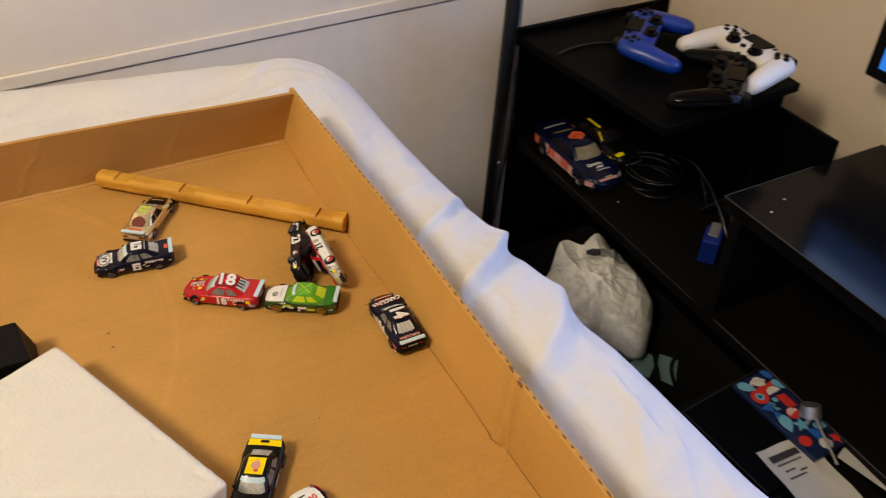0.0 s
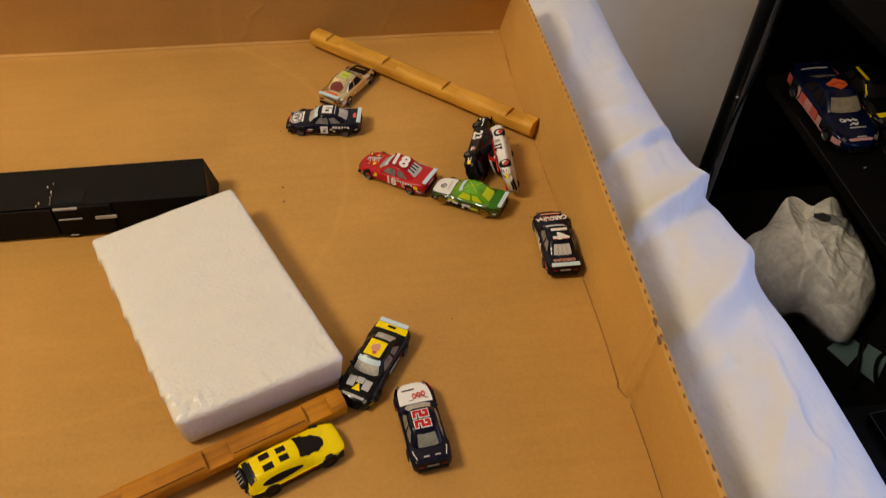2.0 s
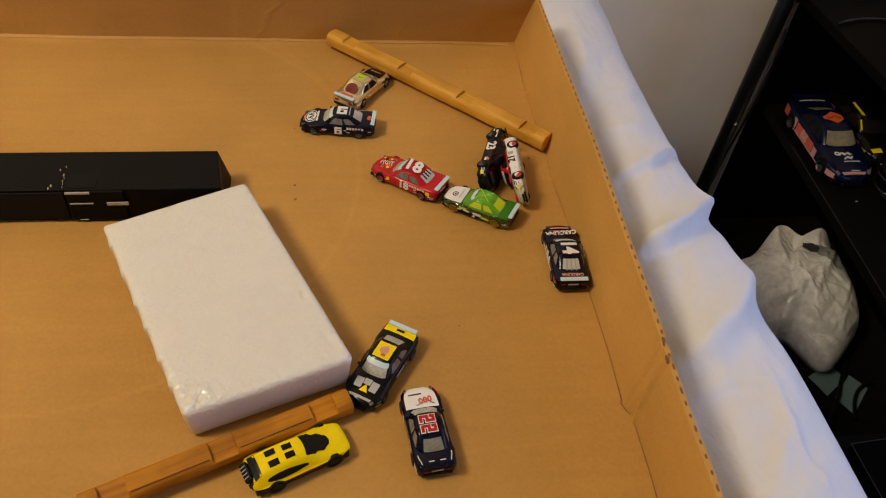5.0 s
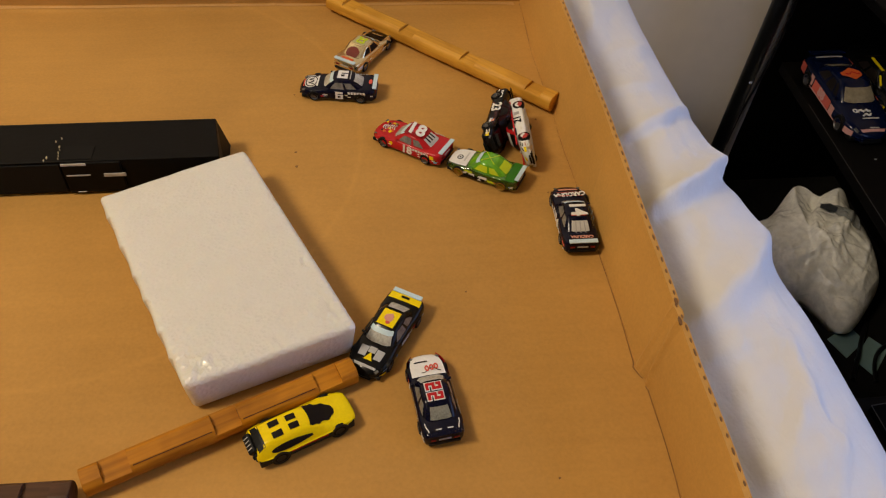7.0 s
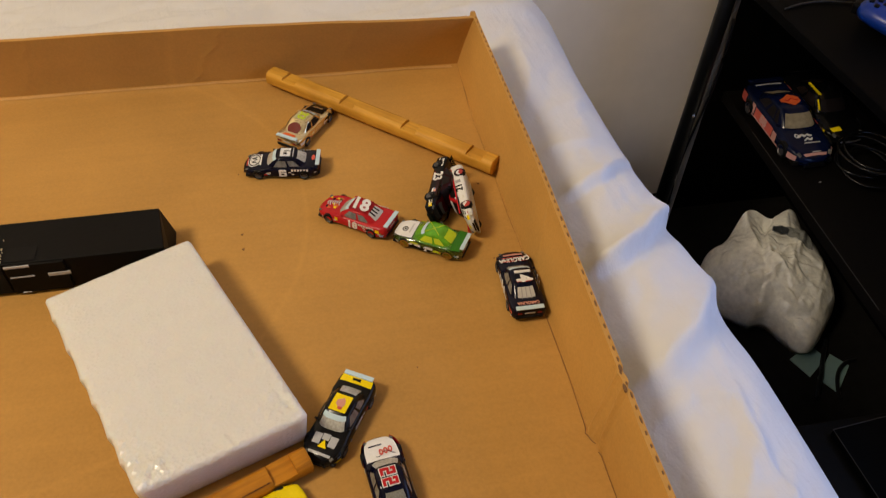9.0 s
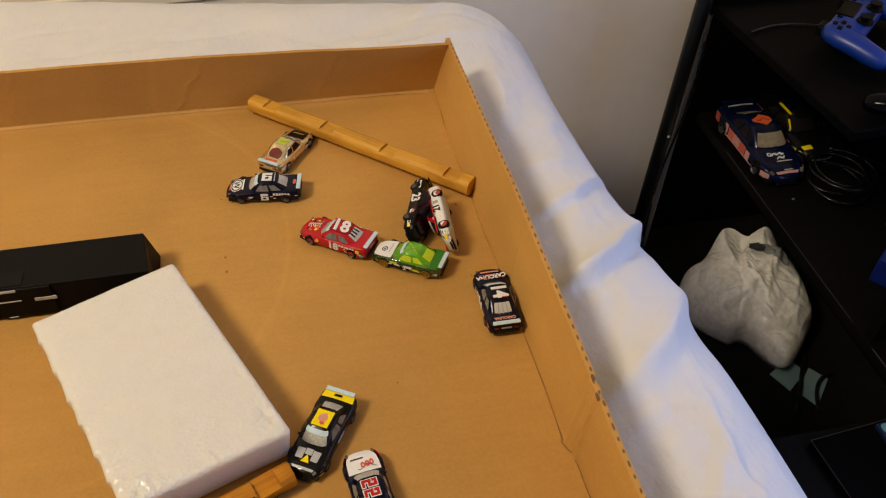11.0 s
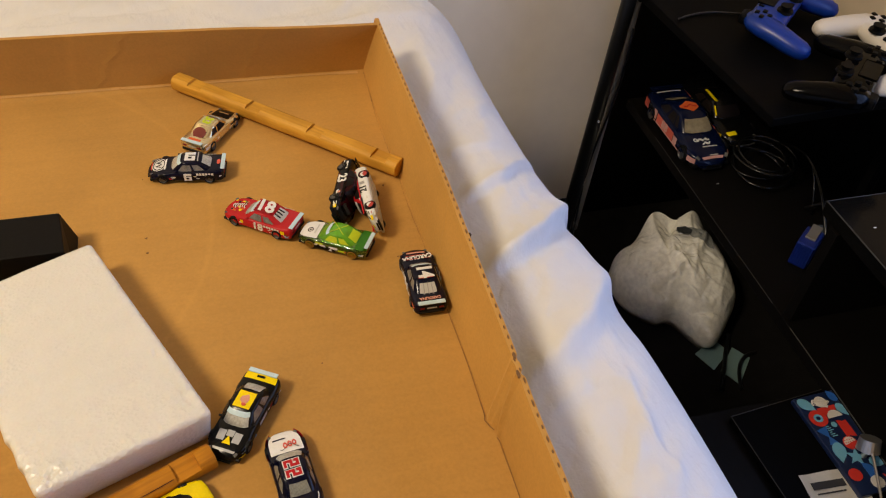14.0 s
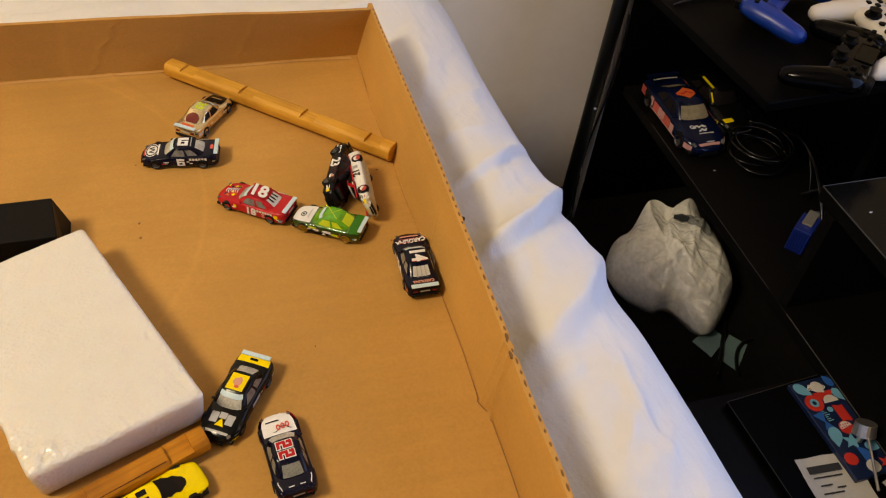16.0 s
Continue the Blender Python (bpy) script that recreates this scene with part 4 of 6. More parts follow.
def wheel(parent, x, y, rim, radius=0.0051, width=0.0040, rubber=None, hub_r=0.0037):
    side = 1 if y > 0 else -1
    own = bmesh.new()
    prof = ((0.0035, 0.0), (0.0044, 0.0), (radius - 0.0003, 0.0003), (radius, 0.0008), (radius, width - 0.0008), (radius - 0.0003, width))
    seg = 18
    rings = [[own.verts.new((x + r * math.cos(2 * math.pi * k / seg), y - side * d, radius + r * math.sin(2 * math.pi * k / seg))) for k in range(seg)] for r, d in prof]
    for a, b in zip(rings, rings[1:]):
        for k in range(seg):
            own.faces.new((a[k], a[(k + 1) % seg], b[(k + 1) % seg], b[k]))
    own.faces.new(rings[-1])
    bmesh.ops.recalc_face_normals(own, faces=own.faces)
    tyre = part("wheel", own, rubber or TYRE, parent, smooth=False)
    hub = bmesh.new()
    rings = [[hub.verts.new((x + r * math.cos(2 * math.pi * k / 10), y - side * d, radius + r * math.sin(2 * math.pi * k / 10))) for k in range(10)] for r, d in ((hub_r, -0.0001), (hub_r - 0.0007, 0.0006), (0.0012, 0.0003))]
    for a, b in zip(rings, rings[1:]):
        for k in range(10):
            hub.faces.new((a[k], a[(k + 1) % 10], b[(k + 1) % 10], b[k]))
    hub.faces.new(rings[-1])
    bmesh.ops.recalc_face_normals(hub, faces=hub.faces)
    part("rim", hub, rim, tyre)


def stock_car(label, m, paint, roof=None, glass=None, rim=None, scale=1.0, strip=None, number="", number_paint=None, number_size=0.0160,
              door_size=0.0112, door_number=True, spoiler=True, visor=True, base=None, rear_glass=None, rubber=None, hub_r=0.0037, squash=1.0, bold=0.05, slant=0.0, cabin=None, side_glass=None, group="toy race cars in the tray", name="toy_car"):
    """A die-cast stock car with its nose towards +x."""
    glass, rim, strip, number_paint = glass or CABIN, rim or RIM_GREY, strip or PALE_BLUE, number_paint or WHITE
    car = thing(name, label, "toy car", group)
    car.matrix_world = m @ Matrix.Scale(scale * 0.915, 4)
    part("body", car_shell(), paint, car, smooth=True)
    cabin_parts(car, glass, cabin or paint, rear_glass, side_glass or (SIDE_CABIN if glass is CABIN else glass))
    part("roof", roof_panel(), roof or paint, car, smooth=True)
    part("chassis", block(-0.0345, 0.0355, -0.0132, 0.0132, 0.0016, 0.0046, 0.0008), base or CHASSIS, car)
    part("splitter", block(0.0335, 0.0386, -0.0070, 0.0070, 0.0016, 0.0034, 0.0006), CHASSIS, car)
    part("grille", block(0.0368, 0.0385, -0.0052, 0.0052, 0.0036, 0.0052, 0.0003), CHASSIS, car)
    for s in (-1, 1):
        part("headlight", moved(block(-0.0016, 0.0016, -0.0011, 0.0011, -0.0004, 0.0006, 0.0003), pose(0.0338, s * 0.0102, 0.0088, 0, 24, s * -34)), LAMP, car)
        for x in (-0.0225, 0.0225):
            w = outline(x)[0]
            part("wheel_arch", rod((x, s * (w - 0.002), 0.0054), (x, s * (w + 0.0001), 0.0052), 0.0056, seg=18), CHASSIS, car)
            wheel(car, x, s * (w + 0.0008), rim, rubber=rubber, hub_r=hub_r)
        part("tail_light", block(-0.0376, -0.0362, s * 0.0085 - 0.0020, s * 0.0085 + 0.0020, 0.0088, 0.0106, 0.0003), TAIL_RED, car, "dark red tail light")
        part("mirror", block(0.0082, 0.0100, s * 0.0140 - 0.0012, s * 0.0140 + 0.0012, 0.0134, 0.0146, 0.0004), paint, car)
    part("rear_bumper", block(-0.0378, -0.0364, -0.0118, 0.0118, 0.0036, 0.0064, 0.0006), CHASSIS, car)
    part("tail_mark", block(-0.0374, -0.0366, -0.0045, 0.0045, 0.0090, 0.0104, 0.0002), PALE_STRIPE, car, "pale mark on the tail")
    if spoiler:
        own = block(-0.0005, 0.0005, -0.0120, 0.0120, 0.0, 0.0040, 0.0003)
        for y in (-0.0085, 0.0085):
            part("spoiler_post", block(-0.0364, -0.0350, y - 0.0008, y + 0.0008, 0.0130, 0.0156), paint, car)
        part("spoiler", moved(own, pose(-0.0340, 0, 0.0158, 0, -92, 0)), strip, car, "pale spoiler blade")
    if visor:
        part("visor_strip", end_pane(1, -0.84, 0.84, 0.66, 0.98, 0.0006), strip, car, "pale strip across the windscreen", smooth=True)
    if number:
        part("roof_number", moved(letters(number, number_size, squash=squash, bold=bold, slant=slant), pose(-0.0046, 0, ROOF_Z + 0.0006, 0, 0, 180)), number_paint, car)
        if door_number:
            for s in (-1, 1):
                w = outline(-0.002)[0]
                part("door_number", moved(letters(number, door_size), Matrix.Translation((-0.003, s * (w + 0.0004), 0.0082)) @ pose(0, 0, 0, 90, 0, 0 if s < 0 else 180)), number_paint, car)
    return car


def bars(car, side, paint, rows):
    """Plain bars in place of lettering on a flank: place, length, height, thickness."""
    for x, length, z, h in rows:
        count = max(1, int(length / (h * 0.95))) if 0.0014 < h < 0.0032 and length > 0.009 else 1
        step = length / count
        for k in range(count):
            x0, x1 = x - length / 2 + step * k, x - length / 2 + step * (k + (0.74 if count > 1 else 1.0))
            part("lettering_bar", side_patch(x0, x1, z - h / 2, z + h / 2, side, 0.0003), paint, car)


def sponsor_bars(car, seed, count=7):
    """Small marks on the front wings, doors and sills."""
    r = random.Random(seed)
    for s in (-1, 1):
        for k in range(count):
            x = r.choice((r.uniform(0.0285, 0.0325), r.uniform(0.010, 0.0165), r.uniform(-0.016, -0.009), r.uniform(-0.034, -0.029)))
            part("sponsor_mark", side_patch(x - r.uniform(0.0008, 0.0022), x + r.uniform(0.0008, 0.0022), *((lambda z, h: (z - h, z + h))(r.uniform(0.0048, 0.0088), r.uniform(0.0003, 0.0007))), s, 0.00035), r.choice(SPONSOR[:1] * 4 + SPONSOR), car)


def at_car(x, y, heading, z=0.0, roll=0.0, pitch=0.0):
    return Matrix.Translation((x, y, z)) @ Matrix.Rotation(radians(heading), 4, "Z") @ Matrix.Rotation(radians(pitch), 4, "Y") @ Matrix.Rotation(radians(roll), 4, "X")


def bar_row(car, paint, x, y0, y1, length, lift=0.0004):
    """A plain bar across the deck in place of lettering."""
    part("lettering_bar", deck_patch(x - length / 2, x + length / 2, y0, y1, lift, 2, 4), paint, car)


def deck_disc(car, paint, x, y, rx, ry, lift=0.0004, name="decal", rim_only=0.0):
    """A round or oval decal on the deck."""
    bm = bmesh.new()
    seg = 20
    edge, inner = [], []
    for k in range(seg):
        a = 2 * math.pi * k / seg
        for ring, f in ((edge, 1.0), (inner, rim_only)):
            px, py = x + rx * f * math.cos(a), y + ry * f * math.sin(a)
            ring.append(bm.verts.new((px, py, outline(px)[1] + 0.0005 + lift)))
    for k in range(seg):
        bm.faces.new((edge[k], edge[(k + 1) % seg], inner[(k + 1) % seg], inner[k]))
    bmesh.ops.remove_doubles(bm, verts=bm.verts, dist=1e-6)
    part(name, bm, paint, car)


def roof_patch(car, paint, x0, x1, y0, y1, lift=0.0005, name="roof_decal"):
    part(name, block(x0, x1, y0, y1, ROOF_Z + lift - 0.0002, ROOF_Z + lift), paint, car)


RED_DECAL, PALE_GREY = gloss("coral_decal", (0.60, 0.10, 0.07)), gloss("pale_grey_paint", (0.52, 0.51, 0.48))

# navy car, number 6: oval badge on the bonnet
car = stock_car("navy die-cast race car with white number 6", at_car(-0.1882, -0.1592, 171.5), NAVY)
sponsor_bars(car, 41)
for w, h, st, m in ((0.0102, 0.0124, 0.0034, pose(-0.0046, 0, ROOF_Z + 0.0006, 0, 0, 180)), (0.0074, 0.0082, 0.0023, Matrix.Translation((-0.002, -outline(0)[0] - 0.0004, 0.0080)) @ pose(0, 0, 0, 90, 0, 0)), (0.0074, 0.0082, 0.0023, Matrix.Translation((-0.002, outline(0)[0] + 0.0004, 0.0080)) @ pose(0, 0, 0, 90, 0, 180))):
    digit = part("number", moved(block_digit("6", w, h, st), m), WHITE, car)
    part("number_hole", moved(prism([(-w / 2 + st, -h / 2 + st * 0.8), (w / 2 - st, -h / 2 + st * 0.8), (w / 2 - st, h * 0.08 - st * 0.5), (-w / 2 + st, h * 0.08 - st * 0.5)], 0.0, 0.0004), m), NAVY, digit)
deck_disc(car, WHITE, 0.0270, 0.0, 0.0068, 0.0098, 0.0003, "badge")
deck_disc(car, NAVY, 0.0270, 0.0, 0.0060, 0.0088, 0.0005, "badge", 0.84)
for y in (-0.0026, 0.0026):
    part("badge", tube(((0.0246, y - 0.0020, outline(0.0246)[1] + 0.0012), (0.0296, y, outline(0.0296)[1] + 0.0012), (0.0246, y + 0.0020, outline(0.0246)[1] + 0.0012)), 0.0005, 5), NAVY, car)
bar_row(car, WHITE, 0.0205, -0.55, 0.55, 0.0016, 0.0006)
bar_row(car, RED_DECAL, 0.0343, -0.5, 0.5, 0.0012, 0.0006)
for s in (-1, 1):
    bars(car, s, WHITE, ((-0.0185, 0.0175, 0.0112, 0.0028), (0.0120, 0.0050, 0.0080, 0.0010)))
roof_patch(car, GREY_DECAL, -0.0128, -0.0118, -0.007, 0.007)
deck_disc(car, RED_DECAL, -0.0315, 0.0, 0.0018, 0.0040, 0.0004, "badge")

# red car, number 18: bright sweets on the bonnet
DARK_RED = gloss("dark_red_paint", (0.26, 0.006, 0.010))
car = stock_car("red die-cast race car with white number 18", at_car(-0.1274, -0.2376, 145), RED, number="18", rear_glass=PALE_GREY, number_size=0.0205, squash=0.90, bold=0.034, slant=-0.18)
sponsor_bars(car, 42)
rng = random.Random(3)
for k in range(22):
    deck_disc(car, rng.choice((YELLOW, ORANGE, GREEN, BLACK, ORANGE, YELLOW)), rng.uniform(0.0185, 0.0325), rng.uniform(-0.0078, 0.0078), rng.uniform(0.0008, 0.0017), rng.uniform(0.0008, 0.0017), 0.0003 + k * 0.00001, "sweet_decal")
for k in range(6):
    part("lettering_bar", tube([(0.0190 + 0.0022 * k + 0.0010 * math.sin(a), -0.0044 + 0.0016 * a + 0.0004 * k, outline(0.0190 + 0.0022 * k)[1] + 0.0010) for a in range(4 if k % 2 else 5)], 0.00045, 5), WHITE, car)
roof_patch(car, DARK_RED, -0.0135, 0.0040, -0.0086, 0.0086, 0.0003)
for s in (-1, 1):
    bars(car, s, WHITE, ((-0.0170, 0.0170, 0.0112, 0.0026),))
    bars(car, s, YELLOW, ((-0.0290, 0.0040, 0.0100, 0.0040), (0.0140, 0.0030, 0.0090, 0.0036)))
    bars(car, s, GREEN, ((-0.0325, 0.0022, 0.0080, 0.0030),))
for u in (-0.42, -0.08, 0.26):
    part("window_slot", end_pane(-1, u, u + 0.16, 0.46, 0.88, 0.0006, 2, 2), DARK_CABIN, car)

# navy car, number 14
car = stock_car("navy die-cast race car with white number 14", at_car(-0.0080, -0.3368, 89.5), NAVY, number="14", rear_glass=PALE_GREY, number_size=0.0185, squash=0.86, bold=0.040)
sponsor_bars(car, 43)
part("bonnet_lettering", moved(letters("CAROLINA", 0.0066, squash=0.82), pose(0.0225, 0, outline(0.0225)[1] + 0.0012, 0, 6, 90)), WHITE, car)
bar_row(car, PINK, 0.0298, -0.62, 0.62, 0.0022, 0.0006)
bar_row(car, RED_DECAL, 0.0258, -0.72, 0.72, 0.0007, 0.0006)
bar_row(car, RED_DECAL, 0.0208, -0.72, 0.72, 0.0007, 0.0006)
roof_patch(car, RED_DECAL, -0.0122, -0.0108, -0.0065, 0.0065)
for u in (-0.36, -0.04, 0.28):
    part("window_bar", end_pane(-1, u, u + 0.07, 0.20, 0.84, 0.0006, 2, 2), GREY_DECAL, car)
part("boot_lettering", moved(letters("CAROLINA", 0.0042, squash=0.9), pose(-0.0305, 0, outline(-0.0305)[1] + 0.0011, 0, 0, 90)), PINK, car)
for s in (-1, 1):
    bars(car, s, WHITE, ((0.0, 0.050, 0.0060, 0.0026), (0.004, 0.012, 0.0098, 0.0030)))
    bars(car, s, RED_DECAL, ((-0.026, 0.016, 0.0090, 0.0030), (0.027, 0.006, 0.0085, 0.0026)))

# navy and white car, number 22
SMOKED = mat("smoked_window", (0.20, 0.20, 0.16), rough=0.10, spec=0.5, coat=0.6, var=0.55, var_scale=90)
car = stock_car("navy and white die-cast race car with red number 22", at_car(-0.1325, -0.4910, 97.7), NAVY, scale=0.955, visor=False, rear_glass=SMOKED, strip=NAVY)
sponsor_bars(car, 44)
for x in (0.0042, -0.0042):
    m = pose(-0.0046 + x, 0.0008, ROOF_Z + 0.0005, 0, 0, 180)
    digit = part("number_edge", moved(block_digit("2", 0.0060, 0.0116, 0.0022, 0.0007), m), WHITE, car)
    part("number", moved(block_digit("2", 0.0060, 0.0116, 0.0022), pose(-0.0046 + x, 0.0008, ROOF_Z + 0.0009, 0, 0, 180)), RED, digit)
part("bonnet", deck_patch(0.0150, 0.0368, -0.84, 0.84, 0.0003, 10, 6), WHITE, car, "white bonnet")
for k in range(3):
    deck_disc(car, RED_DECAL, 0.0225 - 0.0006 * k, -0.0068 + 0.0036 * k, 0.0030, 0.0017, 0.0008 + 0.0001 * k, "badge", 0.45)
bar_row(car, NAVY, 0.0285, -0.1, 0.62, 0.0012, 0.0008)
part("swoosh", tube([(0.0178 + 0.004 * math.sin(k * 0.5) ** 2, -0.0098 + 0.0021 * k, outline(0.019)[1] + 0.0010) for k in range(8)], 0.0003, 4), NAVY, car)
for s in (-1, 1):
    bars(car, s, RED, ((0.025, 0.022, 0.0072, 0.0062),))
    bars(car, s, WHITE, ((0.012, 0.003, 0.0072, 0.0070), (-0.0300, 0.010, 0.0064, 0.0016), (-0.014, 0.012, 0.0110, 0.0014)))
for s in (-1, 1):
    part("wing_trim", tube([(-0.0255 - 0.0019 * k, s * (0.0124 - 0.0003 * k + 0.0004 * math.sin(k * 1.4)), outline(-0.0255 - 0.0019 * k)[1] + 0.0006) for k in range(6)], 0.00042, 5), WHITE, car, "white line along the rear wing")
    part("boot_mark", deck_patch(-0.0326, -0.0316, s * 0.28 - 0.18, s * 0.28 + 0.10, 0.0006, 2, 3), PALE_GREY, car)
bar_row(car, PALE_GREY, -0.0354, -0.75, -0.1, 0.0010, 0.0006)
bar_row(car, PALE_GREY, -0.0354, 0.1, 0.75, 0.0010, 0.0006)
for s in (-1, 1):
    bars(car, s, WHITE, ((-0.0310, 0.006, 0.0095, 0.0026), (-0.002, 0.016, 0.0120, 0.0008)))

# black and yellow car by the foam
car = stock_car("black and yellow die-cast race car beside the foam", at_car(-0.1603, -0.4398, -121), BLACK, roof=BLACK)
sponsor_bars(car, 45)
roof_patch(car, YELLOW, -0.0122, 0.0026, -0.0068, 0.0068)
part("roof_shape", prism([(-0.005 + 0.0042 * math.cos(k * 0.7) * (1 + 0.25 * math.sin(k * 2.1)), 0.0036 * math.sin(k * 0.7)) for k in range(9)], ROOF_Z + 0.0005, ROOF_Z + 0.0008), PINK, car)
part("roof_shape", prism([(-0.0005 + 0.0014 * math.cos(k), 0.001 + 0.0020 * math.sin(k)) for k in range(6)], ROOF_Z + 0.0005, ROOF_Z + 0.0009), RED_DECAL, car)
SILVER_DECAL = gloss("silver_decal", (0.42, 0.42, 0.41))
for y0, y1, x0, x1 in ((-0.62, -0.22, 0.0185, 0.0268), (-0.19, 0.19, 0.0178, 0.0228), (0.22, 0.62, 0.0185, 0.0268)):
    part("bonnet_block", deck_patch(x0, x1, y0, y1, 0.0005, 4, 2), SILVER_DECAL, car, "silver block on the bonnet")
part("grille_strip", deck_patch(0.0322, 0.0340, -0.72, 0.72, 0.0005, 3, 6), SILVER_DECAL, car, "silver strip over the grille")
tri = bmesh.new()
tri.faces.new([tri.verts.new((x, y, outline(x)[1] + 0.0014)) for x, y in ((0.0225, 0.0), (0.0290, -0.0034), (0.0290, 0.0034))])
part("bonnet_triangle", tri, YELLOW, car, "yellow triangle on the bonnet")
part("boot_lid", deck_patch(-0.0352, -0.0285, -0.86, 0.86, 0.0003, 4, 6), YELLOW, car, "yellow boot lid")
bar_row(car, BLACK, -0.0318, -0.22, 0.22, 0.0022, 0.0007)
for s in (-1, 1):
    bars(car, s, GREY_DECAL, ((-0.002, 0.012, 0.0085, 0.0040),))
    bars(car, s, YELLOW, ((0.031, 0.006, 0.0042, 0.0014),))

# gold and silver car
car = stock_car("gold and silver die-cast race car against the log", at_car(-0.1635, -0.1030, 55), GOLD, rear_glass=GOLD, glass=CABIN, side_glass=DARK_CABIN, strip=PALE_BLUE)
sponsor_bars(car, 46)
part("bonnet", deck_patch(0.0165, 0.0330, -0.66, 0.66, 0.0003, 8, 4), BLACK, car, "black bonnet panel")
bar_row(car, GOLD, 0.0250, -0.4, 0.4, 0.0022, 0.0006)
part("rear_window_tint", oval_pane(-1, 0.62, 0.40), RED_CABIN, car, "oval red-brown rear window")
roof_patch(car, gloss("pale_gold_decal", (0.46, 0.42, 0.20)), -0.0115, 0.0010, -0.0070, 0.0070, 0.0003)
part("roof_number", moved(letters("33", 0.0120), pose(-0.0046, 0, ROOF_Z + 0.0006, 0, 0, 180)), LIME, car)
part("boot_lid", deck_patch(-0.0330, -0.0292, -0.45, 0.45, 0.0003, 4, 6), ORANGE, car, "orange patch on the boot lid")
for s in (-1, 1):
    bars(car, s, WHITE, ((-0.030, 0.008, 0.0085, 0.0030),))
    bars(car, s, BLACK, ((0.020, 0.012, 0.0090, 0.0020),))

# translucent green car
car = stock_car("translucent green toy car with a white bonnet", at_car(-0.0694, -0.2755, 149), GREEN, roof=GREEN_CABIN, cabin=GREEN_CABIN, glass=GREEN_CABIN, side_glass=LIME, rim=RIM_GOLD, scale=0.93, rear_glass=LIME, rubber=RIM_GOLD, hub_r=0.0042)
sponsor_bars(car, 47)
part("bonnet", deck_patch(0.0160, 0.0365, -0.80, 0.80, 0.0003, 10, 6), WHITE, car, "white bonnet")
deck_disc(car, BLACK, 0.0265, 0.0015, 0.0030, 0.0034, 0.0006, "badge", 0.68)
deck_disc(car, BLACK, 0.0265, 0.0015, 0.0010, 0.0012, 0.0006, "badge")
bar_row(car, PALE_GREY, 0.0205, -0.5, 0.4, 0.0014, 0.0006)
for a, b in (((0.004, -0.009), (-0.012, 0.009)), ((0.004, 0.009), (-0.012, -0.009))):
    part("roof_bar", tube(((a[0] * 0.8, a[1] * 0.8, ROOF_Z + 0.0004), (b[0] * 0.9, b[1] * 0.8, ROOF_Z + 0.0004)), 0.0004, 5), LIME, car)
for s in (-1, 1):
    bars(car, s, BLACK, ((0.006, 0.022, 0.0052, 0.0034),))
    bars(car, s, LIME, ((-0.012, 0.008, 0.0062, 0.0026), (0.012, 0.008, 0.0098, 0.0028)))
    part("door_number", moved(letters("2", 0.0066), Matrix.Translation((0.0, s * (outline(0)[0] + 0.0006), 0.0060)) @ pose(0, 0, 0, 90, 0, 0 if s < 0 else 180)), WHITE, car)

part("tail_deck", deck_patch(-0.0366, -0.0250, -0.95, 0.95, 0.0003, 4, 6), gloss("dark_green_clear", (0.030, 0.150, 0.008), 0.05), car, "dark green see-through tail")
for s in (-1, 1):
    bars(car, s, WHITE, ((0.0085, 0.006, 0.0072, 0.0030), (-0.0040, 0.007, 0.0078, 0.0030)))

# the two cars that lie on their sides, roof to roof
BASE_METAL = mat("pale_cast_metal", (0.55, 0.52, 0.44), rough=0.4, metal=0.2, var=0.12, var_scale=90)
car = stock_car("white die-cast race car number 21 lying on its side", at_car(-0.0275, -0.2435, -93, z=0.0175, roll=110), WHITE, rim=RIM_RED, base=BASE_METAL, roof=RED, cabin=RED, glass=DARK_CABIN, hub_r=0.0044, strip=WHITE)
sponsor_bars(car, 48)
for s in (-1, 1):
    part("door_number", moved(letters("21", 0.0098, bold=0.02), Matrix.Translation((-0.002, s * (outline(0)[0] + 0.0004), 0.0084)) @ pose(0, 0, 0, 90, 0, 0 if s < 0 else 180)), BLACK, car)
    bars(car, s, RED, ((0.0, 0.060, 0.0128, 0.0012),))
    bars(car, s, NAVY, ((0.014, 0.010, 0.0118, 0.0012),))
    bars(car, s, NAVY, ((0.0310, 0.003, 0.0080, 0.0007), (0.0300, 0.004, 0.0096, 0.0006)))
    bars(car, s, YELLOW, ((0.0350, 0.003, 0.0066, 0.0022),))
    bars(car, s, GREY_DECAL, ((-0.011, 0.004, 0.0085, 0.0050),))
part("base_panel", block(-0.030, 0.030, -0.0105, 0.0105, 0.0010, 0.0018, 0.0004), BASE_METAL, car)
for y in (-0.006, 0.006):
    part("base_rib", block(-0.026, 0.026, y - 0.0006, y + 0.0006, 0.0004, 0.0012, 0.0002), BASE_METAL, car)
part("nose_panel", deck_patch(0.0352, 0.0376, -0.3, 0.3, 0.0003, 4, 6), YELLOW, car, "yellow nose")

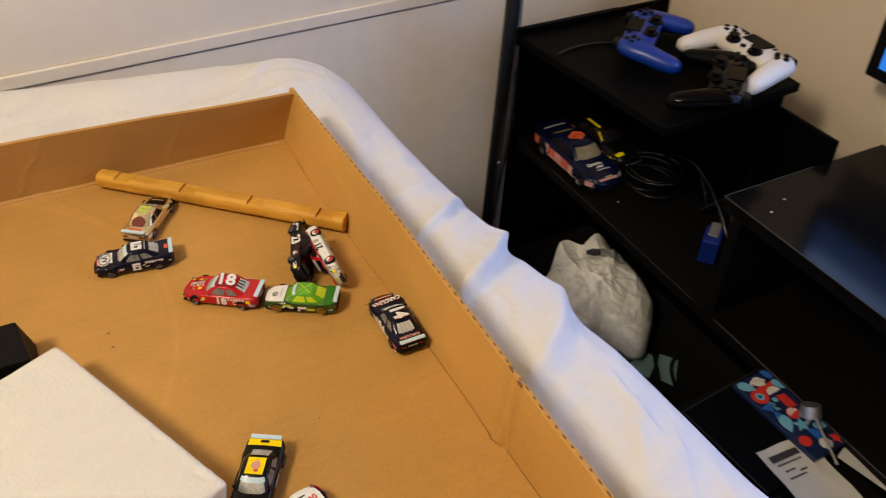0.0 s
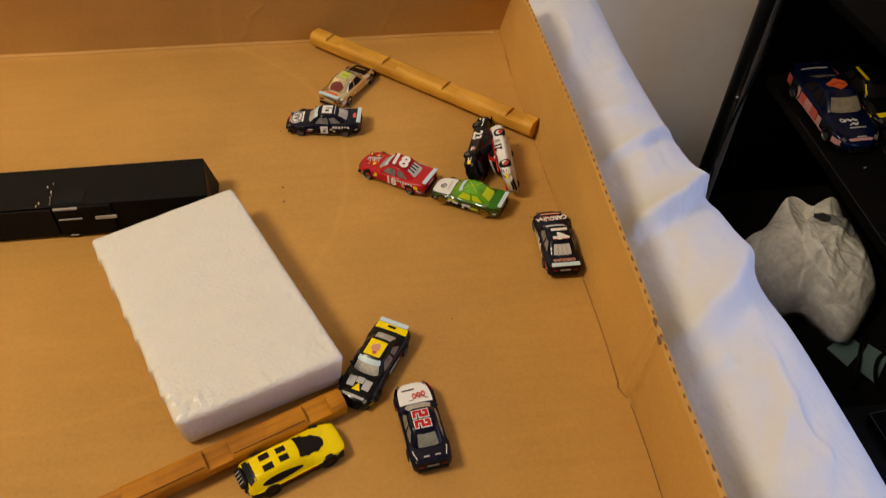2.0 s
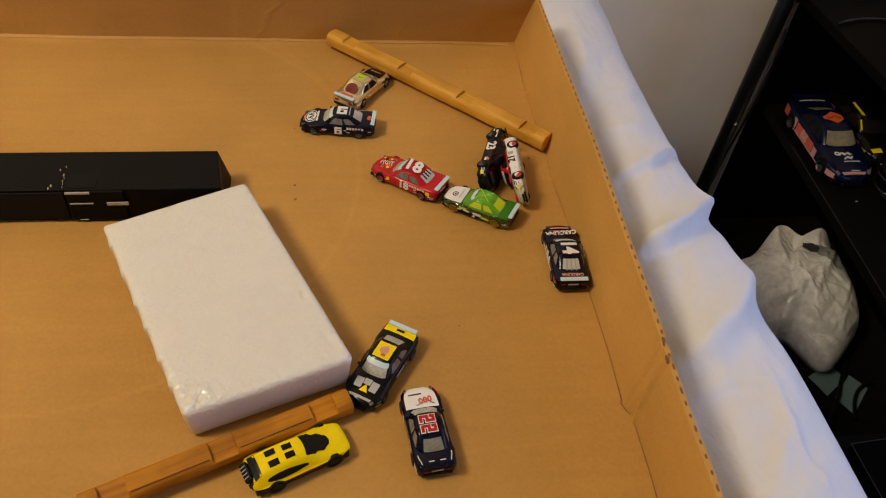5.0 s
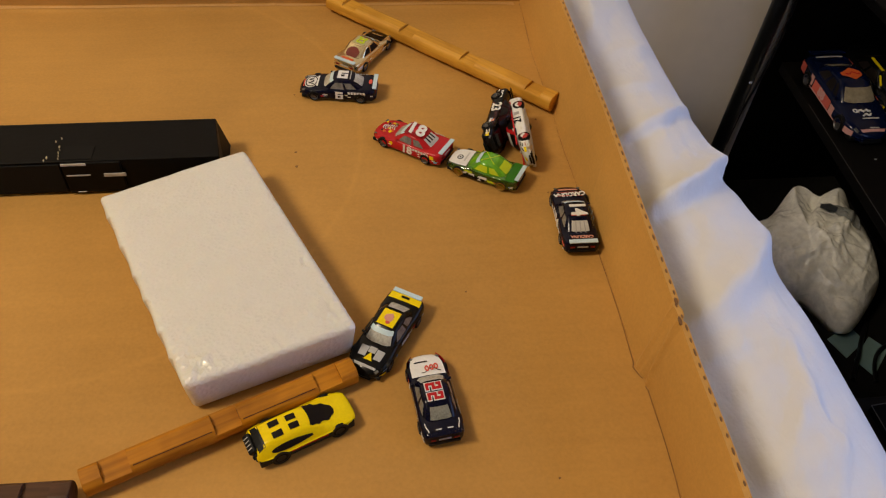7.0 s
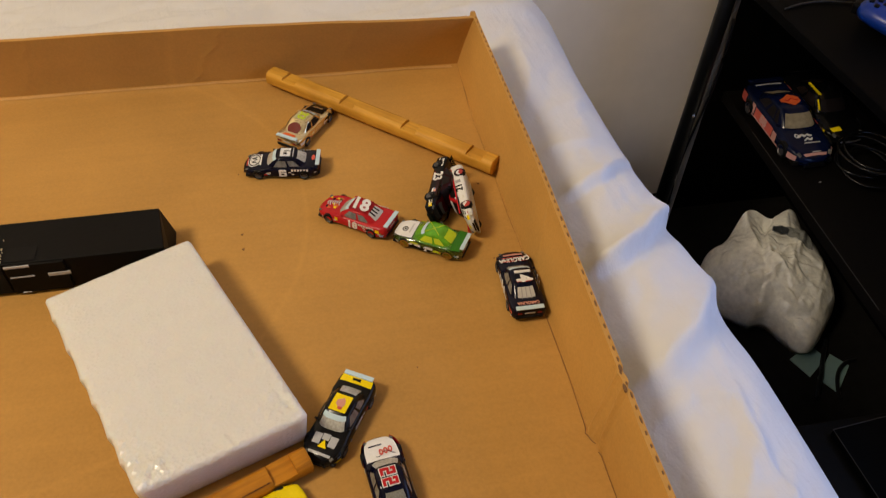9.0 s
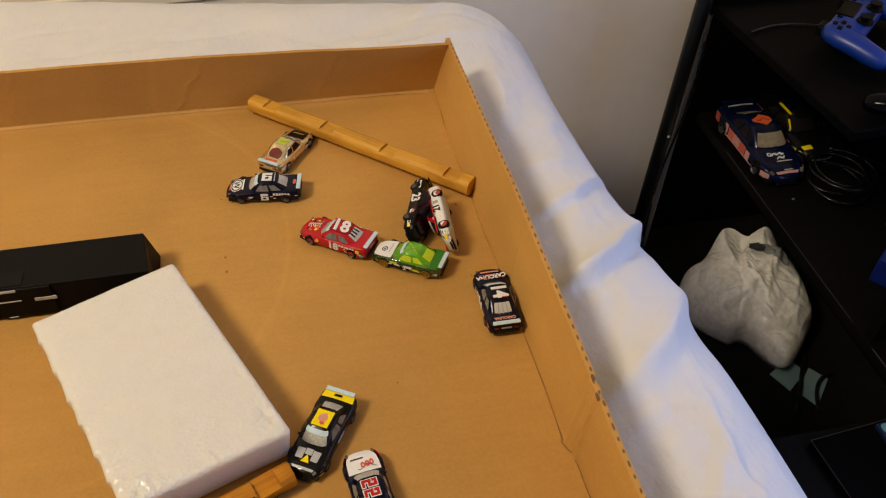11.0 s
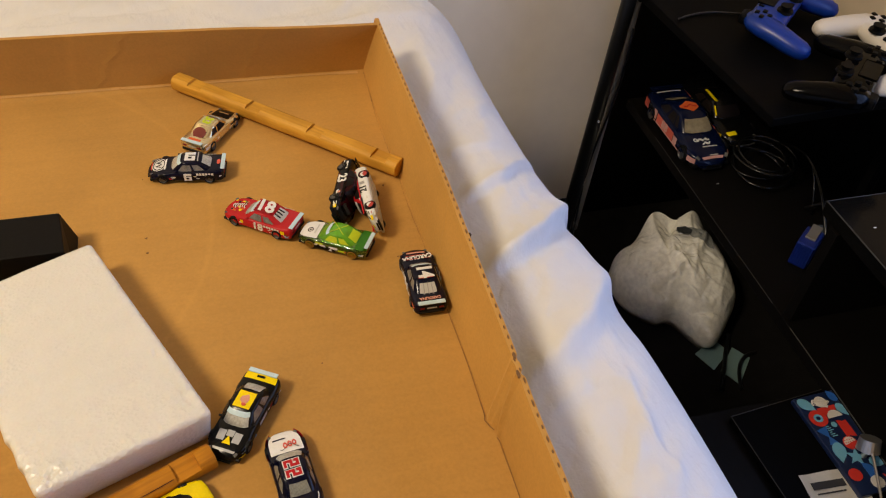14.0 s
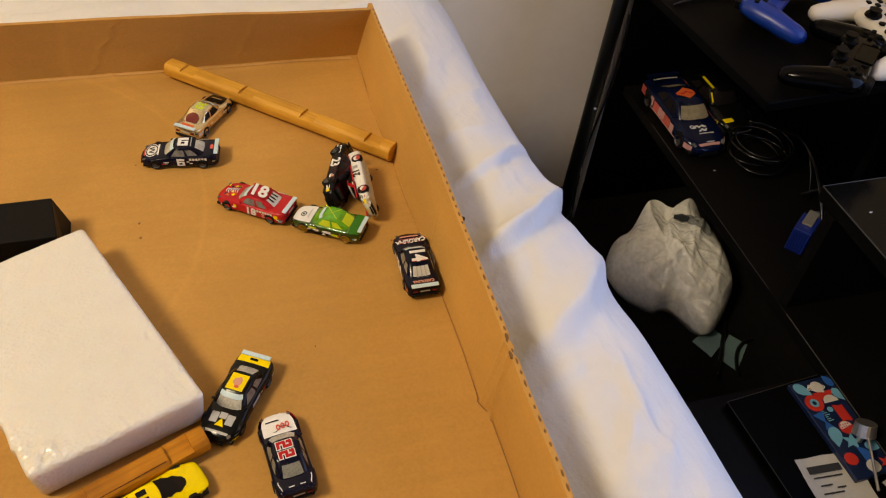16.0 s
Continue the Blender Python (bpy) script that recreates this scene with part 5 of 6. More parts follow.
car = stock_car("black and maroon die-cast race car number 23 lying on its side", at_car(-0.0586, -0.2278, -109, z=0.0133, roll=-68), BLACK, roof=MAROON, cabin=MAROON, glass=DARK_CABIN, strip=BLACK)
sponsor_bars(car, 49)
for s in (-1, 1):
    part("door_number", moved(letters("23", 0.0125), Matrix.Translation((-0.004, s * (outline(0)[0] + 0.0004), 0.0086)) @ pose(0, 0, 0, 90, 0, 0 if s < 0 else 180)), WHITE, car)
    bars(car, s, MAROON, ((0.012, 0.022, 0.0105, 0.0034),))
    bars(car, s, WHITE, ((-0.024, 0.012, 0.0105, 0.0022), (0.017, 0.008, 0.0070, 0.0014)))
    bars(car, s, YELLOW, ((0.0325, 0.003, 0.0066, 0.0033),))
    bars(car, s, PINK, ((0.015, 0.005, 0.0092, 0.0030),))


# ---- the yellow estate-like toy car ----
WAGON = ((-0.0370, 0.0110, 0.0128, 0.0050), (-0.0350, 0.0135, 0.0160, 0.0086), (-0.0300, 0.0145, 0.0190, 0.0086), (-0.0200, 0.0150, 0.0202, 0.0086), (-0.0080, 0.0150, 0.0206, 0.0086), (0.0030, 0.0148, 0.0198, 0.0086),
         (0.0100, 0.0148, 0.0172, 0.0086), (0.0170, 0.0148, 0.0140, 0.0086), (0.0260, 0.0146, 0.0120, 0.0086), (0.0325, 0.0134, 0.0104, 0.0086), (0.0360, 0.0110, 0.0096, 0.0086), (0.0375, 0.0070, 0.0080, 0.0062))


def wagon_at(x):
    for a, b in zip(WAGON, WAGON[1:]):
        if a[0] <= x <= b[0]:
            k = (x - a[0]) / (b[0] - a[0])
            return [p + (q - p) * k for p, q in zip(a[1:], b[1:])]
    return WAGON[0][1:]


def wagon_ring(x):
    w, top, sill = wagon_at(x)
    belt = min(0.0118, top - 0.001)
    narrow = 1 - 0.36 * smoothstep(0.0105, 0.0205, top)
    return [(0.0, top + 0.0003), (w * narrow * 0.6, top), (w * narrow * 0.9, top - 0.0006), (w * narrow, top - 0.0020 if top > 0.0135 else top - 0.0008), (w * 0.97, belt), (w, belt - 0.0025), (w, sill + 0.001), (w * 0.94, sill)]


def wagon_surface(x, s):
    """Place on the top surface of the wagon: s from -1 to 1 across its roof."""
    half = wagon_ring(x)
    a = abs(s)
    k = 0 if a < 0.6 else 1 if a < 0.9 else 2
    lo, hi = ((0.0, 0.6), (0.6, 0.9), (0.9, 1.0))[k]
    f = (a - lo) / (hi - lo)
    y = half[k][0] + (half[k + 1][0] - half[k][0]) * f
    z = half[k][1] + (half[k + 1][1] - half[k][1]) * f
    return Vector((x, math.copysign(y, s), z))


def wagon_patch(x0, x1, s0, s1, lift=0.0003, nx=5, ny=4):
    bm = bmesh.new()
    grid = [[bm.verts.new(wagon_surface(x0 + (x1 - x0) * i / nx, s0 + (s1 - s0) * j / ny) + Vector((0, 0, lift))) for j in range(ny + 1)] for i in range(nx + 1)]
    for a, b in zip(grid, grid[1:]):
        for j in range(ny):
            bm.faces.new((a[j], b[j], b[j + 1], a[j + 1]))
    return bm


def yellow_wagon(m):
    car = thing("toy_car", "bright yellow toy car with black windows beside a log", "toy car", "toy race cars in the tray")
    car.matrix_world = m
    bm = bmesh.new()
    rings = []
    for x, *_ in WAGON:
        half = wagon_ring(x)
        rings.append([bm.verts.new((x, y, z)) for y, z in half] + [bm.verts.new((x, -y, z)) for y, z in half[::-1][:-1]])
    n = len(rings[0])
    for a, b in zip(rings, rings[1:]):
        for i in range(n):
            bm.faces.new((a[i], b[i], b[(i + 1) % n], a[(i + 1) % n]))
    bm.faces.new(rings[0])
    bm.faces.new(rings[-1][::-1])
    bmesh.ops.recalc_face_normals(bm, faces=bm.faces)
    part("body", bm, YELLOW, car, smooth=True)
    glass = bmesh.new()
    rows = []
    for i in range(25):
        u = i / 24
        x = 0.0036 + 0.0205 * u
        half = 0.86 * (1 - u ** 2.6) ** 0.55 * (1 - 0.20 * smoothstep(0.30, 0.42, u)) + 0.03 * math.sin(u * 21)
        rows.append([glass.verts.new(wagon_surface(x + 0.0012 * (1 - (k / 5) ** 2) * (1 - u), max(half, 0.04) * k / 5) + Vector((0, 0, 0.0005))) for k in range(-5, 6)])
    for a, b in zip(rows, rows[1:]):
        for k in range(10):
            glass.faces.new((a[k], b[k], b[k + 1], a[k + 1]))
    part("windscreen", glass, DARK_CABIN, car, "dark brown bubble windscreen", smooth=True)
    for x0, x1, s0, s1 in ((-0.0225, -0.0150, 0.20, 0.72), (-0.0225, -0.0150, -0.72, -0.20), (-0.0100, -0.0030, 0.12, 0.62), (-0.0100, -0.0030, -0.62, -0.12)):
        part("roof_window", wagon_patch(x0, x1, s0, s1, 0.0004, 3, 2), DARK_CABIN, car)
    part("tail_window", wagon_patch(-0.0362, -0.0292, -0.94, 0.94, 0.0005, 4, 4), CHASSIS, car, "black tail window")
    for s in (-1, 1):
        win = bmesh.new()
        rows = []
        for i in range(13):
            x = -0.0265 + 0.0300 * i / 12
            half = wagon_ring(x)
            (y0, z0), (y1, z1) = half[3], half[4]
            tall = 0.05 + 0.27 * math.sin(math.pi * min(1.0, 0.04 + 0.92 * (i / 12) ** 0.75)) ** 0.8
            rows.append([win.verts.new((x, s * (y0 + (y1 - y0) * k + 0.0004), z0 + (z1 - z0) * k)) for k in (0.54 - tall, 0.54 + tall)])
        for a, b in zip(rows, rows[1:]):
            win.faces.new((a[0], b[0], b[1], a[1]))
        part("side_window", win, DARK_CABIN, car)
        part("flank_stripe", block(-0.014, 0.014, s * 0.0146 - 0.0002, s * 0.0146 + 0.0002, 0.0076, 0.0084), RED, car)
        for x in (-0.0215, 0.0225):
            w = wagon_at(x)[0]
            part("wheel_arch", rod((x, s * (w - 0.002), 0.0056), (x, s * (w + 0.0002), 0.0056), 0.0068, seg=18), CHASSIS, car)
            wheel(car, x, s * (w + 0.0003), CHASSIS, 0.0058)
    part("chassis", block(-0.0362, 0.0345, -0.0140, 0.0140, 0.0016, 0.0094, 0.001), CHASSIS, car)
    tail = part("tail_panel", block(-0.0378, -0.0338, -0.0100, 0.0100, 0.0040, 0.0138, 0.0014), CHASSIS, car, "black tail panel")
    engine = part("engine", moved(block(-0.0030, 0.0030, -0.0078, 0.0078, -0.0030, 0.0030, 0.0012), pose(-0.0372, 0, 0.0140, 0, -38, 0)), CHASSIS, car, "black engine at the tail")
    for y in (-0.0045, -0.0015, 0.0015, 0.0045):
        part("vent", moved(block(-0.0020, 0.0020, y - 0.0004, y + 0.0004, 0.0027, 0.0032, 0.0001), pose(-0.0372, 0, 0.0140, 0, -38, 0)), GREY_DECAL, engine, "grey vent slat")
    for y in (-0.0075, 0.0, 0.0075):
        part("exhaust", rod((-0.0388, y, 0.0080), (-0.0370, y, 0.0085), 0.0016, seg=8), CHASSIS, tail)
    return car


yellow_wagon(at_car(-0.2160, -0.5070, 23.8) @ Matrix.Scale(0.88, 4))

# ---- black furniture beside the bed ----
STAND_TOP = mat("polished_stand_top", (0.0040, 0.0038, 0.0036), rough=0.16, spec=0.16, var=0.25, var_scale=16, bump=0.03, bump_scale=120)
stand = thing("tv_stand", "black laminate television stand with worn edges", "television stand")
part("top", block(0.617, 0.950, -1.60, -0.1145, -0.222, -0.200, 0.001), STAND_TOP, stand)
part("shelf", block(0.608, 0.950, -1.60, 0.425, -0.420, -0.400, 0.001), BLACK_WOOD, stand)
part("side_panel", block(0.613, 0.950, -0.160, -0.142, -0.400, -0.222, 0.001), BLACK_WOOD, stand)
part("base", block(0.64, 0.950, -1.59, -0.29, FLOOR_Z, -0.42, 0.001), BLACK_WOOD, stand)
for name, a, b in (("worn_edge", (0.6175, -0.115, -0.2005), (0.6175, -1.0, -0.2005)), ("worn_edge", (0.6175, -0.1148, -0.2005), (0.80, -0.1148, -0.2005)), ("worn_edge", (0.6085, -0.170, -0.4005), (0.6085, -1.0, -0.4005))):
    part(name, rod(a, b, 0.0009, seg=6), WORN_EDGE, stand, "thin rubbed edge of the board")
part("worn_edge", rod((0.6085, 0.30, -0.4005), (0.6085, -0.12, -0.4005), 0.0006, seg=6), mat("dull_edge", (0.022, 0.021, 0.020), rough=0.6), stand)
CHIP = mat("pale_chip", (0.6, 0.6, 0.58), rough=0.7)
for x, y, z in ((0.681, -0.103, -0.3995), (0.640, -0.133, -0.3995), (0.661, 0.153, -0.3995), (0.650, -0.175, -0.1995), (0.69, -0.16, -0.1995)):
    part("paint_chip", prism([(x + 0.003 * math.cos(k * 1.5) , y + 0.0012 * math.sin(k * 1.5)) for k in range(4)], z - 0.0002, z + 0.0003), CHIP, stand, "tiny pale chip")
bench = thing("storage_bench", "low black storage bench between bed and stand", "bench")
part("body", block(0.33, 0.600, -1.1, -0.272, FLOOR_Z, -0.440, 0.004), BLACK_WOOD, bench)
part("lid", block(0.325, 0.604, -1.105, -0.266, -0.4395, -0.425, 0.002), BLACK_WOOD, bench)

rack = thing("console_rack", "black board rack carrying game controllers", "shelf")
part("top", prism([(0.494, 0.279), (0.524, -0.061), (0.799, -0.044), (0.803, 0.08), (0.702, 0.279)], -0.106, -0.092, 0.0015), RACK_BLACK, rack)
part("back_rail", prism([(0.494, 0.2805), (0.702, 0.2805), (0.702, 0.291), (0.494, 0.291)], -0.110, -0.082, 0.001), RACK_BLACK, rack)
part("back_panel", prism([(0.575, 0.428), (0.950, 0.428), (0.950, 0.436), (0.575, 0.436)], FLOOR_Z, -0.16, 0.001), RACK_BLACK, rack)
part("side_panel", block(0.834, 0.842, -0.112, 0.427, -0.3995, -0.168, 0.001), RACK_BLACK, rack)
# board added below the shelf so that the lit wall stays dark here
part("side_panel", block(0.834, 0.842, -0.112, 0.427, FLOOR_Z, -0.4205, 0.001), RACK_BLACK, rack)
part("leg", block(0.775, 0.790, -0.030, -0.015, -0.399, -0.107, 0.001), RACK_BLACK, rack)

pole = thing("floor_pole", "thin black metal pole leaning by the wall", "pole")
part("tube", rod((0.4510, 0.285, FLOOR_Z + 0.012), (0.5045, 0.285, 0.45), 0.0120, seg=20), BLACK_METAL, pole, smooth=True)
part("foot", rod((0.4505, 0.285, FLOOR_Z), (0.4505, 0.285, FLOOR_Z + 0.014), 0.07, 0.06, seg=24), BLACK_METAL, pole)
part("screw", rod((0.4690, 0.2740, -0.329), (0.4680, 0.2710, -0.328), 0.0035, 0.0025, seg=12), mat("bright_steel", (0.75, 0.74, 0.72), rough=0.25, metal=1.0), pole, "small shiny steel screw")
GREY_CORD = mat("grey_cord", (0.22, 0.20, 0.17), rough=0.6)
BLACK_CORD = mat("black_cord", (0.006, 0.006, 0.006), rough=0.35, spec=0.5)
tagged(part("cable", tube([(0.5080 - 0.0012 * k + 0.004 * smoothstep(3, 9, k), 0.297, 0.16 - 0.035 * k) for k in range(23)], 0.0052, 8), GREY_CORD, None, smooth=True), "grey cord hanging behind the black pole", "cable")
tagged(part("cable", tube([(0.500 - 0.0016 * k + 0.006 * math.sin(k * 0.45), 0.288, -0.16 - 0.028 * k) for k in range(18)], 0.0024, 6), BLACK_CORD, None, smooth=True), "thin black cord hanging by the pole", "cable")

# television at the right: its lower corner and the blue of its screen show
TV_Y = -0.080
tv = thing("television", "flat black television with a blue screen", "television")
part("casing", block(0.885, 0.925, -1.50, TV_Y, -0.078, 0.74, 0.004), BLACK_WOOD, tv)
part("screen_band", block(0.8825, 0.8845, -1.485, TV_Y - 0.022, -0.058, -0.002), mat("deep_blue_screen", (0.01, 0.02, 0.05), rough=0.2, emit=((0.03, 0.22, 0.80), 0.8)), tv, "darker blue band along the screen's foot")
part("screen", block(0.8825, 0.8845, -1.485, TV_Y - 0.022, -0.0015, 0.722), mat("blue_screen", (0.02, 0.03, 0.08), rough=0.2, emit=((0.37, 0.53, 1.0), 3.1)), tv, "glowing blue screen")
part("neck", block(0.895, 0.915, -0.88, -0.73, -0.190, -0.076, 0.003), BLACK_WOOD, tv)
part("foot", block(0.83, 0.945, -1.00, -0.60, -0.1995, -0.188, 0.003), BLACK_WOOD, tv)


# ---- things on the bench and the stand ----
# the bag: loose folds, then the edge of the flap that lies over its left half
rng = random.Random(31)
BAG_FOLDS = [((0.640, 0.285), (0.618, 0.190), 0.016, 0.011), ((0.676, 0.272), (0.655, 0.210), -0.009, 0.009), ((0.730, 0.280), (0.700, 0.235), 0.010, 0.014), ((0.590, 0.245), (0.545, 0.175), -0.009, 0.006), ((0.606, 0.240), (0.560, 0.170), 0.006, 0.006),
             ((0.635, 0.062), (0.690, 0.045), -0.010, 0.005), ((0.700, 0.200), (0.660, 0.125), 0.007, 0.006), ((0.735, 0.150), (0.690, 0.060), 0.006, 0.010), ((0.606, 0.095), (0.585, 0.115), -0.012, 0.010), ((0.560, 0.150), (0.620, 0.140), -0.005, 0.006), ((0.720, 0.205), (0.690, 0.165), 0.007, 0.004)]
for k in range(90):
    bend = rng.uniform(0, 2 * math.pi)
    begin = (0.650 + rng.gauss(0, 0.055), 0.150 + rng.gauss(0, 0.075))
    length = rng.uniform(0.03, 0.09)
    BAG_FOLDS.append((begin, (begin[0] + length * math.cos(bend), begin[1] + length * math.sin(bend)), rng.choice((-1, 1)) * rng.uniform(0.0010, 0.0032), rng.uniform(0.0022, 0.0050)))
FLAP = ((0.668, 0.235), (0.640, 0.205), (0.622, 0.162), (0.622, 0.118), (0.646, 0.070), (0.665, 0.045))


def flap_side(x, y):
    """How far a place lies to the right of the flap's edge."""
    best = None
    for (ax, ay), (bx, by) in zip(FLAP, FLAP[1:]):
        dx, dy = bx - ax, by - ay
        n = math.hypot(dx, dy)
        s = min(max(((x - ax) * dx + (y - ay) * dy) / n, 0.0), n)
        d = math.hypot(x - ax - dx * s / n, y - ay - dy * s / n)
        if best is None or d < abs(best):
            best = math.copysign(d, (y - ay) * dx - (x - ax) * dy)
    return best


def bag_folds(x, y):
    h = 0.010 * noise.noise((x * 11, y * 9, 1.7)) + 0.004 * noise.noise((x * 27, y * 24, 4.1)) + 0.0022 * (0.3 - abs(noise.noise((x * 55, y * 52, 2.2))))
    for (ax, ay), (bx, by), height, width in BAG_FOLDS:
        dx, dy = bx - ax, by - ay
        n = math.hypot(dx, dy)
        s = ((x - ax) * dx + (y - ay) * dy) / n
        if -0.02 < s < n + 0.02:
            u = ((x - ax) * dy - (y - ay) * dx) / n
            h += height * smoothstep(-0.015, 0.012, s) * smoothstep(n + 0.015, n - 0.012, s) * math.exp(-abs(u / width) ** 1.4)
    return h + 0.014 * smoothstep(-0.002, 0.006, flap_side(x, y)) * smoothstep(0.02, 0.07, y)


BAG_SHAPE = ((0.649, 0.284), (0.690, 0.268), (0.738, 0.271), (0.760, 0.205), (0.757, 0.105), (0.722, 0.052), (0.657, 0.006), (0.618, 0.080), (0.579, 0.087), (0.540, 0.132), (0.529, 0.185), (0.553, 0.238), (0.604, 0.261))


def bag_outline(f):
    """The bag's outline, smooth through its corners; f from 0 to 1."""
    n = len(BAG_SHAPE)
    i, u = int(f * n) % n, f * n % 1.0
    a, b, c, d = [Vector(BAG_SHAPE[(i + k) % n]) for k in (-1, 0, 1, 2)]
    return b + 0.5 * u * (c - a + u * (2 * a - 5 * b + 4 * c - d + u * (3 * (b - c) + d - a)))


def plastic_bag():
    bm = bmesh.new()
    cx, cy = 0.650, 0.150
    n, rings = 180, 64
    grid = []
    for r in range(1, rings + 1):
        t = r / rings
        row = []
        for k in range(n):
            p = bag_outline(k / n)
            s = math.sin(t * math.pi / 2)
            x, y = cx + (p.x - cx) * s * 0.985, cy + (p.y - cy) * s * 0.985
            gather = smoothstep(0.215, 0.285, y) * smoothstep(0.585, 0.640, x)
            z = FLOOR_Z + 0.020 + 0.092 * math.cos(t * math.pi / 2) ** 0.6 * (0.72 + 0.38 * smoothstep(0.03, 0.22, y)) * (1 - gather) + 0.100 * gather
            row.append(bm.verts.new((x, y, z + bag_folds(x, y) * (1 - t ** 4))))
        grid.append(row)
    for a, b in zip(grid, grid[1:]):
        for k in range(n):
            bm.faces.new((a[k], b[k], b[(k + 1) % n], a[(k + 1) % n]))
    bm.faces.new(grid[0])
    base = [bm.verts.new((cx + (v.co.x - cx) * 0.9, cy + (v.co.y - cy) * 0.9, FLOOR_Z + 0.0005)) for v in grid[-1]]
    for k in range(n):
        bm.faces.new((grid[-1][k], base[k], base[(k + 1) % n], grid[-1][(k + 1) % n]))
    bm.faces.new(base)
    bmesh.ops.recalc_face_normals(bm, faces=bm.faces)
    return bm


BAG = mat("bag_plastic", (0.95, 0.93, 0.83), rough=0.22, spec=0.5, var=0.22, var_scale=13, bump=0.6, bump_scale=90)
# sharp crinkles at two sizes
film_nt = BAG.node_tree
film_co = film_nt.nodes.new("ShaderNodeTexCoord")
film_last = None
for size, deep in ((15.0, 0.008), (44.0, 0.002)):
    film_noise = film_nt.nodes.new("ShaderNodeTexNoise")
    film_noise.inputs["Scale"].default_value, film_noise.inputs["Detail"].default_value, film_noise.inputs["Distortion"].default_value = size, 2, 0.9
    film_nt.links.new(film_co.outputs["Object"], film_noise.inputs["Vector"])
    film_half = film_nt.nodes.new("ShaderNodeMath")
    film_half.operation = "SUBTRACT"
    film_half.inputs[1].default_value = 0.5
    film_nt.links.new(film_noise.outputs["Fac"], film_half.inputs[0])
    film_ridge = film_nt.nodes.new("ShaderNodeMath")
    film_ridge.operation = "ABSOLUTE"
    film_nt.links.new(film_half.outputs[0], film_ridge.inputs[0])
    film_bump = film_nt.nodes.new("ShaderNodeBump")
    film_bump.invert = True
    film_bump.inputs["Strength"].default_value, film_bump.inputs["Distance"].default_value = 0.8, deep
    film_nt.links.new(film_ridge.outputs[0], film_bump.inputs["Height"])
    if film_last:
        film_nt.links.new(film_last.outputs[0], film_bump.inputs["Normal"])
    film_last = film_bump
film_nt.links.new(film_last.outputs[0], [n for n in film_nt.nodes if n.type == "BUMP"][0].inputs["Normal"])
# thin film: some of the light passes through it
film_skin = BAG.node_tree.nodes["Principled BSDF"]
film_through = BAG.node_tree.nodes.new("ShaderNodeBsdfTranslucent")
film_through.inputs["Color"].default_value = (0.86, 0.82, 0.70, 1)
film_mix = BAG.node_tree.nodes.new("ShaderNodeMixShader")
film_mix.inputs[0].default_value = 0.08
film_out = [n for n in BAG.node_tree.nodes if n.type == "OUTPUT_MATERIAL"][0]
BAG.node_tree.links.new(film_skin.outputs[0], film_mix.inputs[1])
BAG.node_tree.links.new(film_through.outputs[0], film_mix.inputs[2])
BAG.node_tree.links.new(film_mix.outputs[0], film_out.inputs["Surface"])
bag = thing("plastic_bag", "crumpled greyish white plastic bag tied at its top", "bag")
BAG_MESH = plastic_bag()
BAG_TOP = top_points(BAG_MESH)
part("body", BAG_MESH, BAG, bag, smooth=True)


def on_bag(points, lift, steps=7):
    """A small sheet that follows the bag's surface inside an outline."""
    bm = bmesh.new()
    points = [(a[0] + (b[0] - a[0]) * k / 5, a[1] + (b[1] - a[1]) * k / 5) for a, b in zip(points, points[1:] + points[:1]) for k in range(5)]
    cx, cy = sum(p[0] for p in points) / len(points), sum(p[1] for p in points) / len(points)
    rings = []
    for r in range(steps, 0, -1):
        rings.append([bm.verts.new(laid(BAG_TOP, cx + (x - cx) * r / steps, cy + (y - cy) * r / steps, lift)) for x, y in points])
    n = len(points)
    for a, b in zip(rings, rings[1:]):
        for k in range(n):
            bm.faces.new((a[k], a[(k + 1) % n], b[(k + 1) % n], b[k]))
    bm.faces.new(rings[-1])
    return bm


part("window", on_bag(((0.672, 0.232), (0.690, 0.226), (0.712, 0.216), (0.728, 0.203), (0.724, 0.180), (0.716, 0.160), (0.698, 0.168), (0.682, 0.190)), 0.0035, 12), mat("single_film", (0.36, 0.37, 0.35), rough=0.2, spec=0.5, var=0.25, var_scale=40, bump=0.5, bump_scale=60), bag, "greyish see-through single layer of film", smooth=True)
# draped dark patch, coloured for the shade inside the bag's hole
part("opening", on_bag(((0.662, 0.216), (0.672, 0.232), (0.688, 0.228), (0.692, 0.210), (0.682, 0.198), (0.668, 0.200)), 0.0060, 6), mat("bag_gap_shade", (0.045, 0.05, 0.055), rough=0.6), bag, "dark patch for the shaded gap under the handles")

TEAL = mat("pale_teal_card", (0.20, 0.32, 0.30), rough=0.6, var=0.08, var_scale=50)
for pts in (((0.638, 0.012), (0.690, 0.040), (0.704, 0.004), (0.656, -0.030)), ((0.716, 0.012), (0.738, -0.018), (0.688, -0.070), (0.668, -0.034))):
    tagged(part("card", prism(pts, FLOOR_Z, FLOOR_Z + 0.0014), TEAL, None), "small pale teal card on the dark carpet", "card", "small cards on the floor")
tagged(part("cable", tube([(0.722 - 0.0060 * k, 0.040 - 0.0090 * k, FLOOR_Z + 0.0050 + 0.002 * math.sin(k)) for k in range(14)], 0.0042, 6), BLACK_CORD, None), "black cord lying over the cards", "cable")
tagged(part("cable", tube([(0.752 - 0.0085 * k + 0.0002 * k * k, -0.010 - 0.0006 * k * k, FLOOR_Z + 0.0050) for k in range(12)], 0.0036, 6), BLACK_CORD, None), "black cord lying over the cards", "cable")

